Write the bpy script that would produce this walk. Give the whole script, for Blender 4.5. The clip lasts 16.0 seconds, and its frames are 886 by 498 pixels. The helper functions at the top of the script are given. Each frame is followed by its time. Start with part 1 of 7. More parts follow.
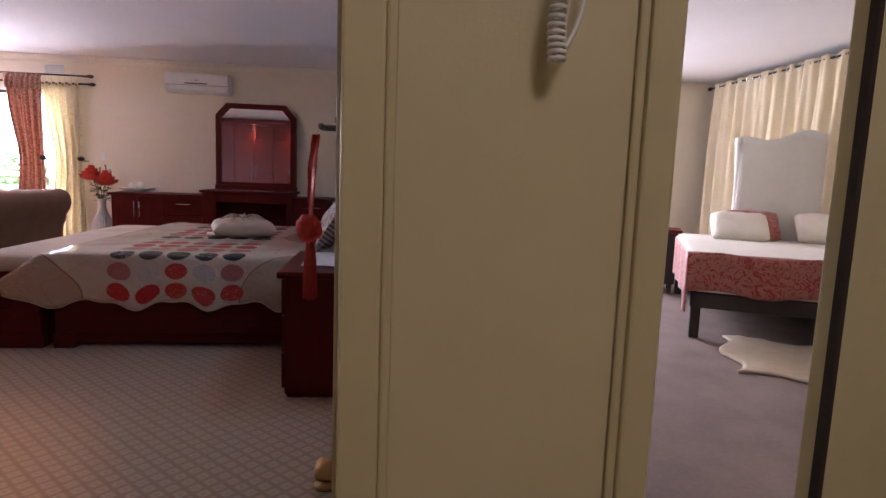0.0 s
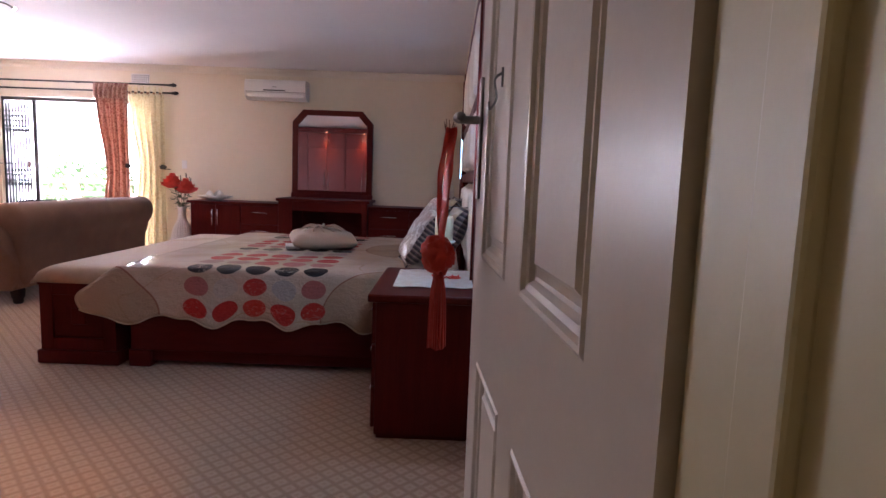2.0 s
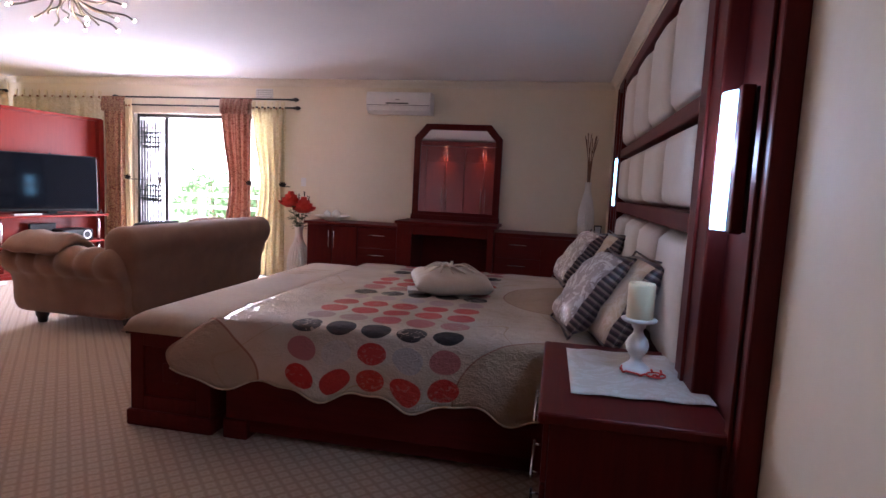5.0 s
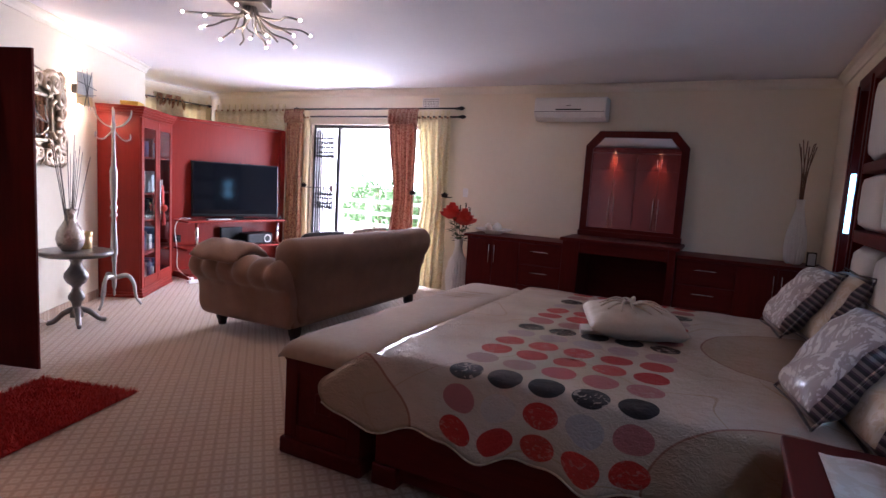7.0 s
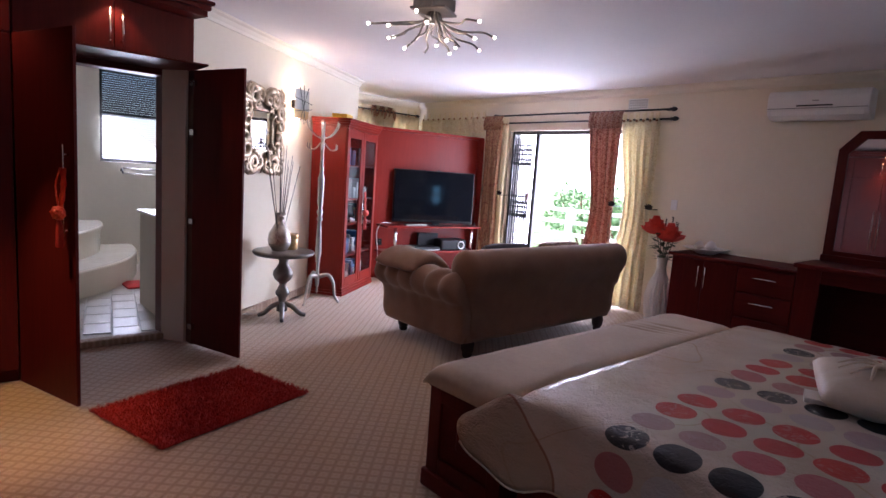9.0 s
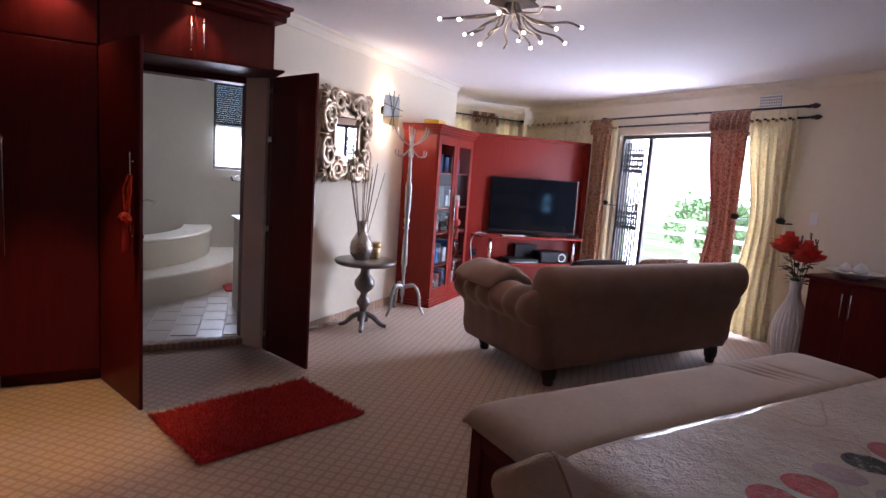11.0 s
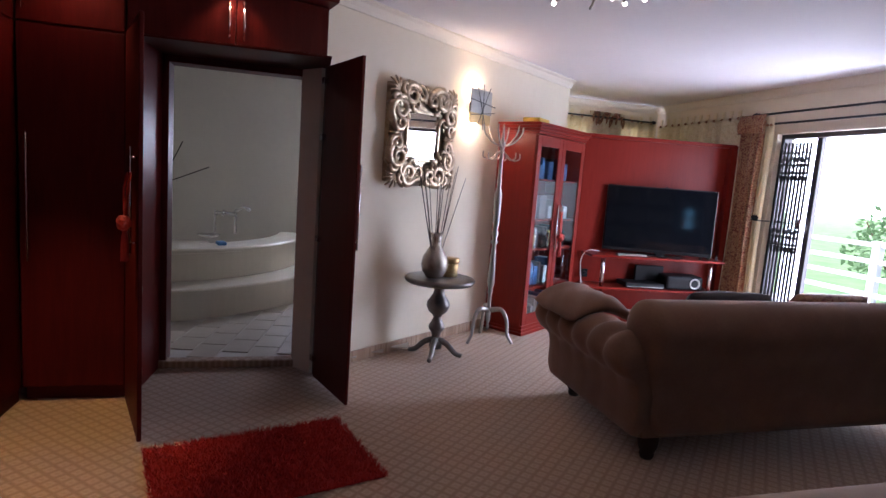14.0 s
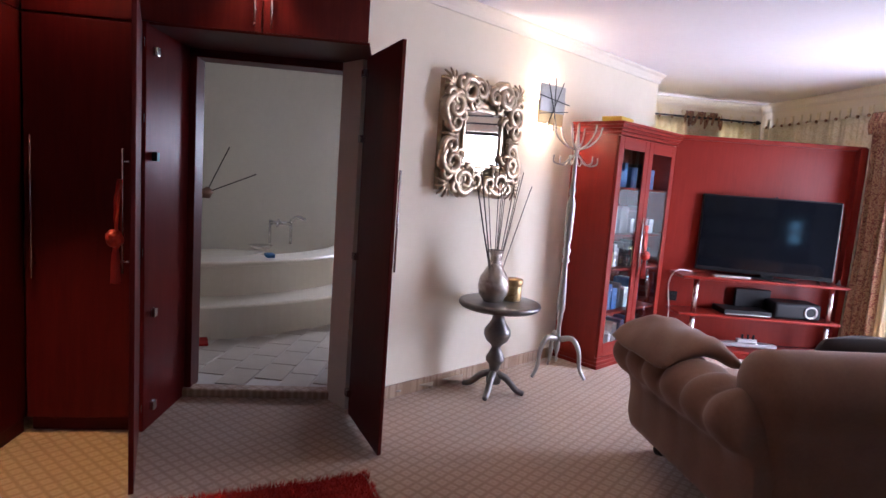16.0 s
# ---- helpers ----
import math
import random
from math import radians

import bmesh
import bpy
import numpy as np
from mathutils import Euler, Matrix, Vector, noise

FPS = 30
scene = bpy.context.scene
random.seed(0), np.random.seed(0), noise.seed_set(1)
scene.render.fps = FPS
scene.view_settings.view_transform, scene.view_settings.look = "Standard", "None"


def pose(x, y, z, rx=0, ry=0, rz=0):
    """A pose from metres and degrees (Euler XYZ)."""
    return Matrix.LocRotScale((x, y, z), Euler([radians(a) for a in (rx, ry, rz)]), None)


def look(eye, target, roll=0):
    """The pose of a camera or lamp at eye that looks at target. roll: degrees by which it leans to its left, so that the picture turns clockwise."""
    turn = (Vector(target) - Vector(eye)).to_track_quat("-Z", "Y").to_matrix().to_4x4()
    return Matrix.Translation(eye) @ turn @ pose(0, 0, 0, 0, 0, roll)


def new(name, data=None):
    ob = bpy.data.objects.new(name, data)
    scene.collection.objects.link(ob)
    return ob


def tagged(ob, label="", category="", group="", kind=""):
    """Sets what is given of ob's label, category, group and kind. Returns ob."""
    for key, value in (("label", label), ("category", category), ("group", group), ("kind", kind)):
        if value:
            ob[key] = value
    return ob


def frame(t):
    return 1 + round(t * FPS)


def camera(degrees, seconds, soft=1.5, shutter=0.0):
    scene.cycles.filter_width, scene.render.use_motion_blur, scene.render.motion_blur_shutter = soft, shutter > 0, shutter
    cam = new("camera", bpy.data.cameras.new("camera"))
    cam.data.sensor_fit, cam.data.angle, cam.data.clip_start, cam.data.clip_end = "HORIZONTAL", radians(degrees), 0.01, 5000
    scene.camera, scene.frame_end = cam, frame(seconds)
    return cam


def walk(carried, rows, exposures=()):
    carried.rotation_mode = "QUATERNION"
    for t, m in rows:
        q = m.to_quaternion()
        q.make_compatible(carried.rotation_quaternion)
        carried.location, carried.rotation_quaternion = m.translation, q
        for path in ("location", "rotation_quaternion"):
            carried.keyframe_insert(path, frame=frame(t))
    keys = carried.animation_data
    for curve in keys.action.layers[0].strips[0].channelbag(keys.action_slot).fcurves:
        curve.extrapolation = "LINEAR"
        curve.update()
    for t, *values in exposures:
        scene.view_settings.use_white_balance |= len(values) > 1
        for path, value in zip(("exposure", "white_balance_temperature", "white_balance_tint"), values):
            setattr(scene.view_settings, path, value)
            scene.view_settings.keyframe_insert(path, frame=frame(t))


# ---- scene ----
cam = camera(76.0, 16.0)
PATH = [
    (0, (0.25, 0.294, 1.174), (0.465, 2.267, 0.919), 2.1),
    (0.5, (0.194, 0.37, 1.172), (0.378, 2.348, 0.932), 2.2),
    (1, (0.142, 0.484, 1.177), (0.271, 2.466, 0.941), 2.2),
    (1.5, (0.099, 0.638, 1.165), (0.161, 2.624, 0.932), 2.1),
    (2, (0.057, 0.74, 1.165), (0.051, 2.726, 0.93), 2.1),
    (2.5, (0.009, 0.822, 1.162), (-0.062, 2.807, 0.934), 2.3),
    (3, (-0.08, 0.98, 1.168), (-0.193, 2.964, 0.946), 2.3),
    (5.5, (-0.295, 1.685, 1.319), (-0.8, 3.608, 1.105), 2.9),
    (6, (-0.349, 1.772, 1.344), (-0.99, 3.654, 1.125), 3.0),
    (6.5, (-0.398, 1.858, 1.366), (-1.167, 3.691, 1.14), 3.3),
    (7, (-0.468, 1.965, 1.374), (-1.368, 3.736, 1.143), 3.5),
    (7.5, (-0.518, 2.043, 1.377), (-1.579, 3.722, 1.139), 3.8),
    (8, (-0.546, 2.143, 1.373), (-1.746, 3.724, 1.13), 4.0),
    (8.5, (-0.536, 2.266, 1.397), (-1.872, 3.733, 1.147), 3.9),
    (9, (-0.499, 2.392, 1.421), (-1.975, 3.717, 1.162), 4.0),
    (9.5, (-0.509, 2.492, 1.419), (-2.081, 3.7, 1.155), 4.1),
    (12, (-0.664, 3.133, 1.448), (-2.458, 3.979, 1.19), 4.0),
    (12.5, (-0.703, 3.274, 1.447), (-2.536, 4.031, 1.188), 4.0),
    (13, (-0.8, 3.383, 1.424), (-2.664, 4.062, 1.168), 4.0),
    (13.5, (-0.965, 3.503, 1.422), (-2.854, 4.11, 1.169), 4.2),
    (14, (-1.113, 3.598, 1.401), (-3.026, 4.128, 1.152), 4.2),
    (14.5, (-1.277, 3.721, 1.408), (-3.213, 4.159, 1.159), 4.2),
    (15, (-1.394, 3.804, 1.393), (-3.347, 4.159, 1.148), 4.2),
    (15.5, (-1.494, 3.844, 1.398), (-3.457, 4.137, 1.153), 4.3),
    (16, (-1.66, 3.855, 1.408), (-3.628, 4.119, 1.168), 4.2),
]
EXPOSURES = [(t, e, k, g) for t, e, k, g in ((0, 1.95, 5900, 29), (1.5, 2.34, 5900, 29), (2.5, 2.10, 5850, 28), (3, 2.06, 5800, 28), (5.5, 1.74, 5700, 28), (7.5, 1.40, 5500, 28), (9, 1.18, 5500, 27), (12.5, 0.84, 5450, 24), (14, 0.66, 5450, 24), (15, 0.98, 5450, 24), (16, 1.22, 5500, 27))]
walk(cam, [(t, look(eye, target, roll)) for t, eye, target, roll in PATH], EXPOSURES)

# ---- world, sun and lamps ----
world = bpy.data.worlds.new("sky")
scene.world = world
world.use_nodes = True
wn = world.node_tree.nodes
sky = wn.new("ShaderNodeTexSky")
sky.sky_type = "NISHITA"
sky.sun_disc = False
sky.sun_elevation = radians(52)
sky.sun_rotation = radians(200)
world.node_tree.links.new(sky.outputs[0], wn["Background"].inputs[0])
wn["Background"].inputs[1].default_value = 0.15


def area_light(name, m, sx, sy, power, colour):
    d = bpy.data.lights.new(name, "AREA")
    d.shape, d.size, d.size_y, d.energy, d.color = "RECTANGLE", sx, sy, power, colour
    ob = new(name, d)
    ob.matrix_world = m
    return ob


def point_light(name, place, power, colour, radius=0.03):
    d = bpy.data.lights.new(name, "POINT")
    d.energy, d.color, d.shadow_soft_size = power, colour, radius
    ob = new(name, d)
    ob.location = place
    return ob


def spot_light(name, place, target, power, colour, degrees):
    d = bpy.data.lights.new(name, "SPOT")
    d.energy, d.color, d.spot_size, d.spot_blend, d.shadow_soft_size = power, colour, radians(degrees), 0.6, 0.02
    ob = new(name, d)
    ob.matrix_world = look(place, target)
    return ob


sun = bpy.data.lights.new("sun", "SUN")
sun.energy, sun.angle, sun.color = 5.0, radians(0.6), (1.0, 0.95, 0.88)
sun_ob = new("sun", sun)
sun_ob.matrix_world = look((0, 0, 10), (0.25, 0.70, 9.05))
area_light("patio_door_daylight", look((-4.95, 8.60, 1.05), (-4.95, 0, 0.95)), 1.9, 2.0, 74, (0.93, 0.97, 1.0))
area_light("bay_window_daylight", look((-8.05, 7.15, 1.5), (0, 7.15, 1.3)), 1.8, 1.2, 42, (0.93, 0.97, 1.0))
area_light("bathroom_window_daylight", look((-8.31, 4.18, 1.6), (-5, 3.0, 0.2)), 0.6, 0.5, 16, (0.95, 0.98, 1.0))
# Added fill through an unseen north opening, brightening the guest room.
area_light("guest_room_fill", look((1.8, 7.86, 1.5), (2.6, 0, 1.0)), 1.5, 1.2, 34, (0.93, 0.97, 1.0))
# Added hall fill, unseen behind the start, brightening the pier and entrance.
area_light("hall_fill", look((0.7, -0.5, 2.50), (0.7, -0.5, 0)), 0.5, 0.5, 3.0, (1.0, 0.88, 0.70))
WARM, AMBER = (1.0, 0.72, 0.42), (1.0, 0.55, 0.26)
point_light("chandelier_glow", (-3.5, 4.86, 2.24), 3.5, WARM, 0.12)
point_light("wall_light_up", (-5.872, 5.120, 2.16), 4, WARM, 0.03)
point_light("wall_light_down", (-5.872, 5.120, 1.88), 5, WARM, 0.03)
point_light("bed_lamp_glow", (0.13, 3.36, 1.42), 1.5, (0.55, 0.76, 1.0), 0.06)
spot_light("wardrobe_downlight_a", (-4.66, 3.28, 2.385), (-4.68, 3.28, 0), 3.2, AMBER, 110)
spot_light("wardrobe_downlight_b", (-4.53, 2.5, 2.385), (-4.56, 2.5, 0), 4.5, AMBER, 110)
spot_light("wardrobe_downlight_c", (-3.98, 2.34, 2.385), (-4.10, 2.50, 0), 54, (1.0, 0.60, 0.20), 46)
spot_light("wardrobe_downlight_d", (-2.85, 2.29, 2.385), (-2.85, 2.21, 1.3), 22, AMBER, 62)
spot_light("wardrobe_downlight_e", (-1.95, 2.29, 2.385), (-1.95, 2.21, 1.3), 22, AMBER, 62)

# ---- materials ----
def nodes_of(name):
    m = bpy.data.materials.new(name)
    m.use_nodes = True
    t = m.node_tree
    return m, t, t.nodes["Principled BSDF"]


def node(t, kind, inputs=None, **props):
    n = t.nodes.new(kind)
    for k, v in props.items():
        if k == "operation":
            n.operation = v
        elif k == "blend_type":
            n.blend_type = v
        elif k == "data_type":
            n.data_type = v
    for k, v in (inputs or {}).items():
        if isinstance(v, bpy.types.NodeSocket):
            t.links.new(v, n.inputs[k])
        else:
            n.inputs[k].default_value = v
    return n


def maths(t, op, a, b=0.0, c=0.0):
    n = node(t, "ShaderNodeMath", {0: a, 1: b, 2: c}, operation=op)
    return n.outputs[0]


def blend(t, fac, a, b):
    n = t.nodes.new("ShaderNodeMix")
    n.data_type = "RGBA"
    for key, v in ((0, fac), (6, a), (7, b)):
        if isinstance(v, bpy.types.NodeSocket):
            t.links.new(v, n.inputs[key])
        else:
            n.inputs[key].default_value = v if key == 0 else (*v, 1)
    return n.outputs[2]


def ramp(t, fac, lo, hi):
    n = node(t, "ShaderNodeMapRange", {0: fac, 1: lo, 2: hi, 3: 0.0, 4: 1.0})
    return n.outputs[0]


def noise_at(t, vec, scale, detail=4.0, rough=0.55, distort=0.0):
    return node(t, "ShaderNodeTexNoise", {"Vector": vec, "Scale": scale, "Detail": detail, "Roughness": rough, "Distortion": distort}).outputs[0]


def coords(t, stretch=(1, 1, 1)):
    c = t.nodes.new("ShaderNodeTexCoord").outputs["Object"]
    return node(t, "ShaderNodeMapping", {"Vector": c, "Scale": stretch}).outputs[0]


def bumped(t, b, height, strength, distance=0.002):
    n = node(t, "ShaderNodeBump", {"Height": height, "Strength": strength, "Distance": distance})
    t.links.new(n.outputs[0], b.inputs["Normal"])


def surf(name, c1, c2, scale=3.0, rough=0.5, metal=0.0, bump=0.2, bscale=120.0, stretch=(1, 1, 1), vary=0.12, depth=0.002, coat=0.0, sheen=0.0, trans=0.0):
    """Two tones at a large scale, a fine grain, uneven gloss and a fine relief."""
    m, t, b = nodes_of(name)
    v = coords(t, stretch)
    big = noise_at(t, v, scale)
    fine = noise_at(t, v, scale * 14, 3.0)
    mixed = maths(t, "ADD", maths(t, "MULTIPLY", big, 0.7), maths(t, "MULTIPLY", fine, 0.3))
    t.links.new(blend(t, ramp(t, mixed, 0.32, 0.68), c1, c2), b.inputs["Base Color"])
    t.links.new(maths(t, "ADD", rough - vary / 2, maths(t, "MULTIPLY", noise_at(t, v, scale * 4), vary)), b.inputs["Roughness"])
    b.inputs["Metallic"].default_value = metal
    b.inputs["Coat Weight"].default_value = coat
    b.inputs["Coat Roughness"].default_value = 0.15
    b.inputs["Sheen Weight"].default_value = sheen
    if bump:
        bumped(t, b, noise_at(t, v, bscale, 3.0), bump, depth)
    if trans:
        mix = t.nodes.new("ShaderNodeMixShader")
        tr = node(t, "ShaderNodeBsdfTranslucent", {"Color": (*c2, 1)})
        mix.inputs[0].default_value = trans
        t.links.new(b.outputs[0], mix.inputs[1])
        t.links.new(tr.outputs[0], mix.inputs[2])
        t.links.new(mix.outputs[0], t.nodes["Material Output"].inputs[0])
    return m


def wood(name, dark, light, axis="Z", rough=0.43):
    s = {"X": (1.2, 16, 16), "Y": (16, 1.2, 16), "Z": (16, 16, 1.2)}[axis]
    m, t, b = nodes_of(name)
    v = coords(t, s)
    grain = noise_at(t, v, 2.2, 6.0, 0.6, 0.8)
    fine = noise_at(t, v, 14.0, 3.0)
    broad = noise_at(t, coords(t), 1.3, 2.0)
    f = maths(t, "ADD", maths(t, "MULTIPLY", grain, 0.6), maths(t, "ADD", maths(t, "MULTIPLY", fine, 0.2), maths(t, "MULTIPLY", broad, 0.2)))
    t.links.new(blend(t, ramp(t, f, 0.35, 0.65), dark, light), b.inputs["Base Color"])
    t.links.new(maths(t, "ADD", rough - 0.07, maths(t, "MULTIPLY", broad, 0.16)), b.inputs["Roughness"])
    b.inputs["Specular IOR Level"].default_value = 0.14
    bumped(t, b, f, 0.06, 0.001)
    return m


def glow(name, colour, strength):
    m, t, b = nodes_of(name)
    b.inputs["Base Color"].default_value = (*colour, 1)
    b.inputs["Emission Color"].default_value = (*colour, 1)
    b.inputs["Emission Strength"].default_value = strength
    return m


def glass(name, colour=(1, 1, 1), rough=0.0):
    m, t, b = nodes_of(name)
    b.inputs["Base Color"].default_value = (*colour, 1)
    b.inputs["Roughness"].default_value = rough
    b.inputs["Transmission Weight"].default_value = 1.0
    b.inputs["IOR"].default_value = 1.45
    return m


def mirror_glass(name):
    m, t, b = nodes_of(name)
    b.inputs["Base Color"].default_value = (0.86, 0.87, 0.87, 1)
    b.inputs["Metallic"].default_value = 1.0
    b.inputs["Roughness"].default_value = 0.02
    return m


def carpet_pattern(name, pitch, turn):
    """A lattice of lines with a small pale square ring in every cell."""
    m, t, b = nodes_of(name)
    c = t.nodes.new("ShaderNodeTexCoord").outputs["Object"]
    v = node(t, "ShaderNodeMapping", {"Vector": c, "Rotation": (0, 0, radians(turn)), "Scale": (1 / pitch, 1 / pitch, 1 / pitch)}).outputs[0]
    wob = node(t, "ShaderNodeVectorMath", {0: v, 1: node(t, "ShaderNodeTexNoise", {"Vector": v, "Scale": 1.6}).outputs[1]}, operation="ADD").outputs[0]
    mixv = node(t, "ShaderNodeMix", {0: 0.06, 4: v, 5: wob}, data_type="VECTOR").outputs[1]
    xyz = node(t, "ShaderNodeSeparateXYZ", {0: mixv})
    du = maths(t, "ABSOLUTE", maths(t, "SUBTRACT", maths(t, "FRACT", xyz.outputs[0]), 0.5))
    dv = maths(t, "ABSOLUTE", maths(t, "SUBTRACT", maths(t, "FRACT", xyz.outputs[1]), 0.5))
    d = maths(t, "MAXIMUM", du, dv)
    line = ramp(t, d, 0.36, 0.42)
    ring = maths(t, "MULTIPLY", ramp(t, d, 0.12, 0.17), maths(t, "SUBTRACT", 1.0, ramp(t, d, 0.28, 0.33)))
    ground = blend(t, noise_at(t, c, 2.0, 3.0), (0.39, 0.265, 0.175), (0.49, 0.35, 0.24))
    lit = blend(t, maths(t, "MULTIPLY", ring, 0.45), ground, (0.60, 0.47, 0.34))
    pattern = blend(t, maths(t, "MULTIPLY", line, 0.42), lit, (0.225, 0.125, 0.07))
    tuft = noise_at(t, c, 420.0, 2.0)
    final = blend(t, maths(t, "MULTIPLY", ramp(t, tuft, 0.3, 0.7), 0.35), pattern, (0.28, 0.18, 0.11))
    t.links.new(final, b.inputs["Base Color"])
    b.inputs["Roughness"].default_value = 0.95
    b.inputs["Sheen Weight"].default_value = 0.3
    bumped(t, b, tuft, 0.5, 0.004)
    return m


def quilt_pattern(name):
    """Rows of printed discs on a quilted off-white ground, under a clear glossy cover."""
    m, t, b = nodes_of(name)
    uv = t.nodes.new("ShaderNodeTexCoord").outputs["UV"]
    xyz = node(t, "ShaderNodeSeparateXYZ", {0: uv})
    pu, pv = 0.172, 0.17
    cu = maths(t, "DIVIDE", maths(t, "ADD", xyz.outputs[0], 1.39 + pu / 2), pu)
    cv = maths(t, "DIVIDE", xyz.outputs[1], pv)
    iu, iv = maths(t, "FLOOR", cu), maths(t, "FLOOR", cv)
    fu = maths(t, "MULTIPLY", maths(t, "SUBTRACT", maths(t, "SUBTRACT", cu, iu), 0.5), pu)
    fv = maths(t, "MULTIPLY", maths(t, "SUBTRACT", maths(t, "SUBTRACT", cv, iv), 0.5), pv)
    r = maths(t, "SQRT", maths(t, "ADD", maths(t, "MULTIPLY", fu, fu), maths(t, "MULTIPLY", fv, fv)))
    disc = maths(t, "SUBTRACT", 1.0, ramp(t, r, 0.0705, 0.0725))
    inside = maths(t, "MULTIPLY", maths(t, "GREATER_THAN", cu, 0.0), maths(t, "LESS_THAN", cu, 5.0))
    inside = maths(t, "MULTIPLY", inside, maths(t, "GREATER_THAN", cv, 0.0))
    cell = node(t, "ShaderNodeCombineXYZ", {0: iu, 1: iv, 2: 3.7}).outputs[0]
    rnd = node(t, "ShaderNodeTexWhiteNoise", {"Vector": cell}).outputs[0]
    step = maths(t, "FLOORED_MODULO", maths(t, "SUBTRACT", iv, 2.0), 5.0)
    isblack = maths(t, "LESS_THAN", step, 0.5)
    ispink = maths(t, "MULTIPLY", maths(t, "GREATER_THAN", step, 0.5), maths(t, "LESS_THAN", step, 1.5))
    second = maths(t, "COMPARE", iv, 1.0, 0.1)
    red = blend(t, rnd, (0.40, 0.012, 0.014), (0.46, 0.03, 0.018))
    pink = blend(t, rnd, (0.42, 0.07, 0.075), (0.34, 0.2, 0.19))
    col = blend(t, ispink, red, pink)
    col = blend(t, isblack, col, (0.010, 0.008, 0.010))
    pale = blend(t, rnd, (0.46, 0.40, 0.38), (0.40, 0.22, 0.22))
    col = blend(t, maths(t, "GREATER_THAN", step, 3.5), col, pale)
    row = blend(t, maths(t, "COMPARE", iu, 2.0, 0.1), (0.38, 0.13, 0.12), (0.42, 0.03, 0.025))
    row = blend(t, maths(t, "COMPARE", iu, 1.0, 0.1), row, (0.50, 0.43, 0.38))
    row = blend(t, maths(t, "COMPARE", iu, 3.0, 0.1), row, (0.40, 0.35, 0.33))
    col = blend(t, second, col, row)
    sprig = node(t, "ShaderNodeTexNoise", {"Vector": uv, "Scale": 26.0, "Detail": 3.0, "Distortion": 1.6}).outputs[0]
    leaf = maths(t, "MULTIPLY", maths(t, "GREATER_THAN", rnd, 0.4), ramp(t, sprig, 0.57, 0.6))
    col = blend(t, maths(t, "MULTIPLY", leaf, maths(t, "ADD", 0.22, maths(t, "MULTIPLY", isblack, 0.4))), col, (0.5, 0.42, 0.36))
    ground = blend(t, ramp(t, node(t, "ShaderNodeTexNoise", {"Vector": uv, "Scale": 2.6, "Detail": 5.0}).outputs[0], 0.35, 0.65), (0.60, 0.495, 0.41), (0.48, 0.365, 0.265))
    swirl = node(t, "ShaderNodeTexNoise", {"Vector": uv, "Scale": 1.7, "Detail": 0.5, "Distortion": 0.6}).outputs[0]
    lines = maths(t, "SUBTRACT", 1.0, ramp(t, maths(t, "ABSOLUTE", maths(t, "SUBTRACT", swirl, 0.52)), 0.001, 0.006))
    ground = blend(t, maths(t, "MULTIPLY", lines, 0.6), ground, (0.36, 0.22, 0.10))
    for cx, cy, rad in ((-1.93, 0.02, 0.34), (-0.20, 0.0, 0.46), (-0.05, 1.5, 0.5)):
        ex, ey = maths(t, "SUBTRACT", xyz.outputs[0], cx), maths(t, "SUBTRACT", xyz.outputs[1], cy)
        far = maths(t, "SQRT", maths(t, "ADD", maths(t, "MULTIPLY", ex, ex), maths(t, "MULTIPLY", ey, ey)))
        patch = maths(t, "SUBTRACT", 1.0, ramp(t, far, rad - 0.004, rad + 0.004))
        hoop = maths(t, "SUBTRACT", 1.0, ramp(t, maths(t, "ABSOLUTE", maths(t, "SUBTRACT", far, rad)), 0.003, 0.006))
        ground = blend(t, maths(t, "MULTIPLY", patch, 0.7), ground, (0.36, 0.235, 0.14))
        ground = blend(t, maths(t, "MULTIPLY", hoop, 0.8), ground, (0.25, 0.09, 0.05))
    t.links.new(blend(t, maths(t, "MULTIPLY", disc, inside), ground, col), b.inputs["Base Color"])
    b.inputs["Roughness"].default_value = 0.6
    b.inputs["Specular IOR Level"].default_value = 0.2
    b.inputs["Coat Weight"].default_value = 0.55
    crease = node(t, "ShaderNodeTexNoise", {"Vector": uv, "Scale": 52.0, "Detail": 4.0, "Distortion": 1.2}).outputs[0]
    t.links.new(maths(t, "ADD", 0.03, maths(t, "MULTIPLY", crease, 0.14)), b.inputs["Coat Roughness"])
    quilted = node(t, "ShaderNodeTexVoronoi", {"Vector": uv, "Scale": 22.0}).outputs[0]
    bumped(t, b, maths(t, "ADD", maths(t, "MULTIPLY", quilted, 0.7), maths(t, "MULTIPLY", crease, 1.2)), 0.9, 0.009)
    return m


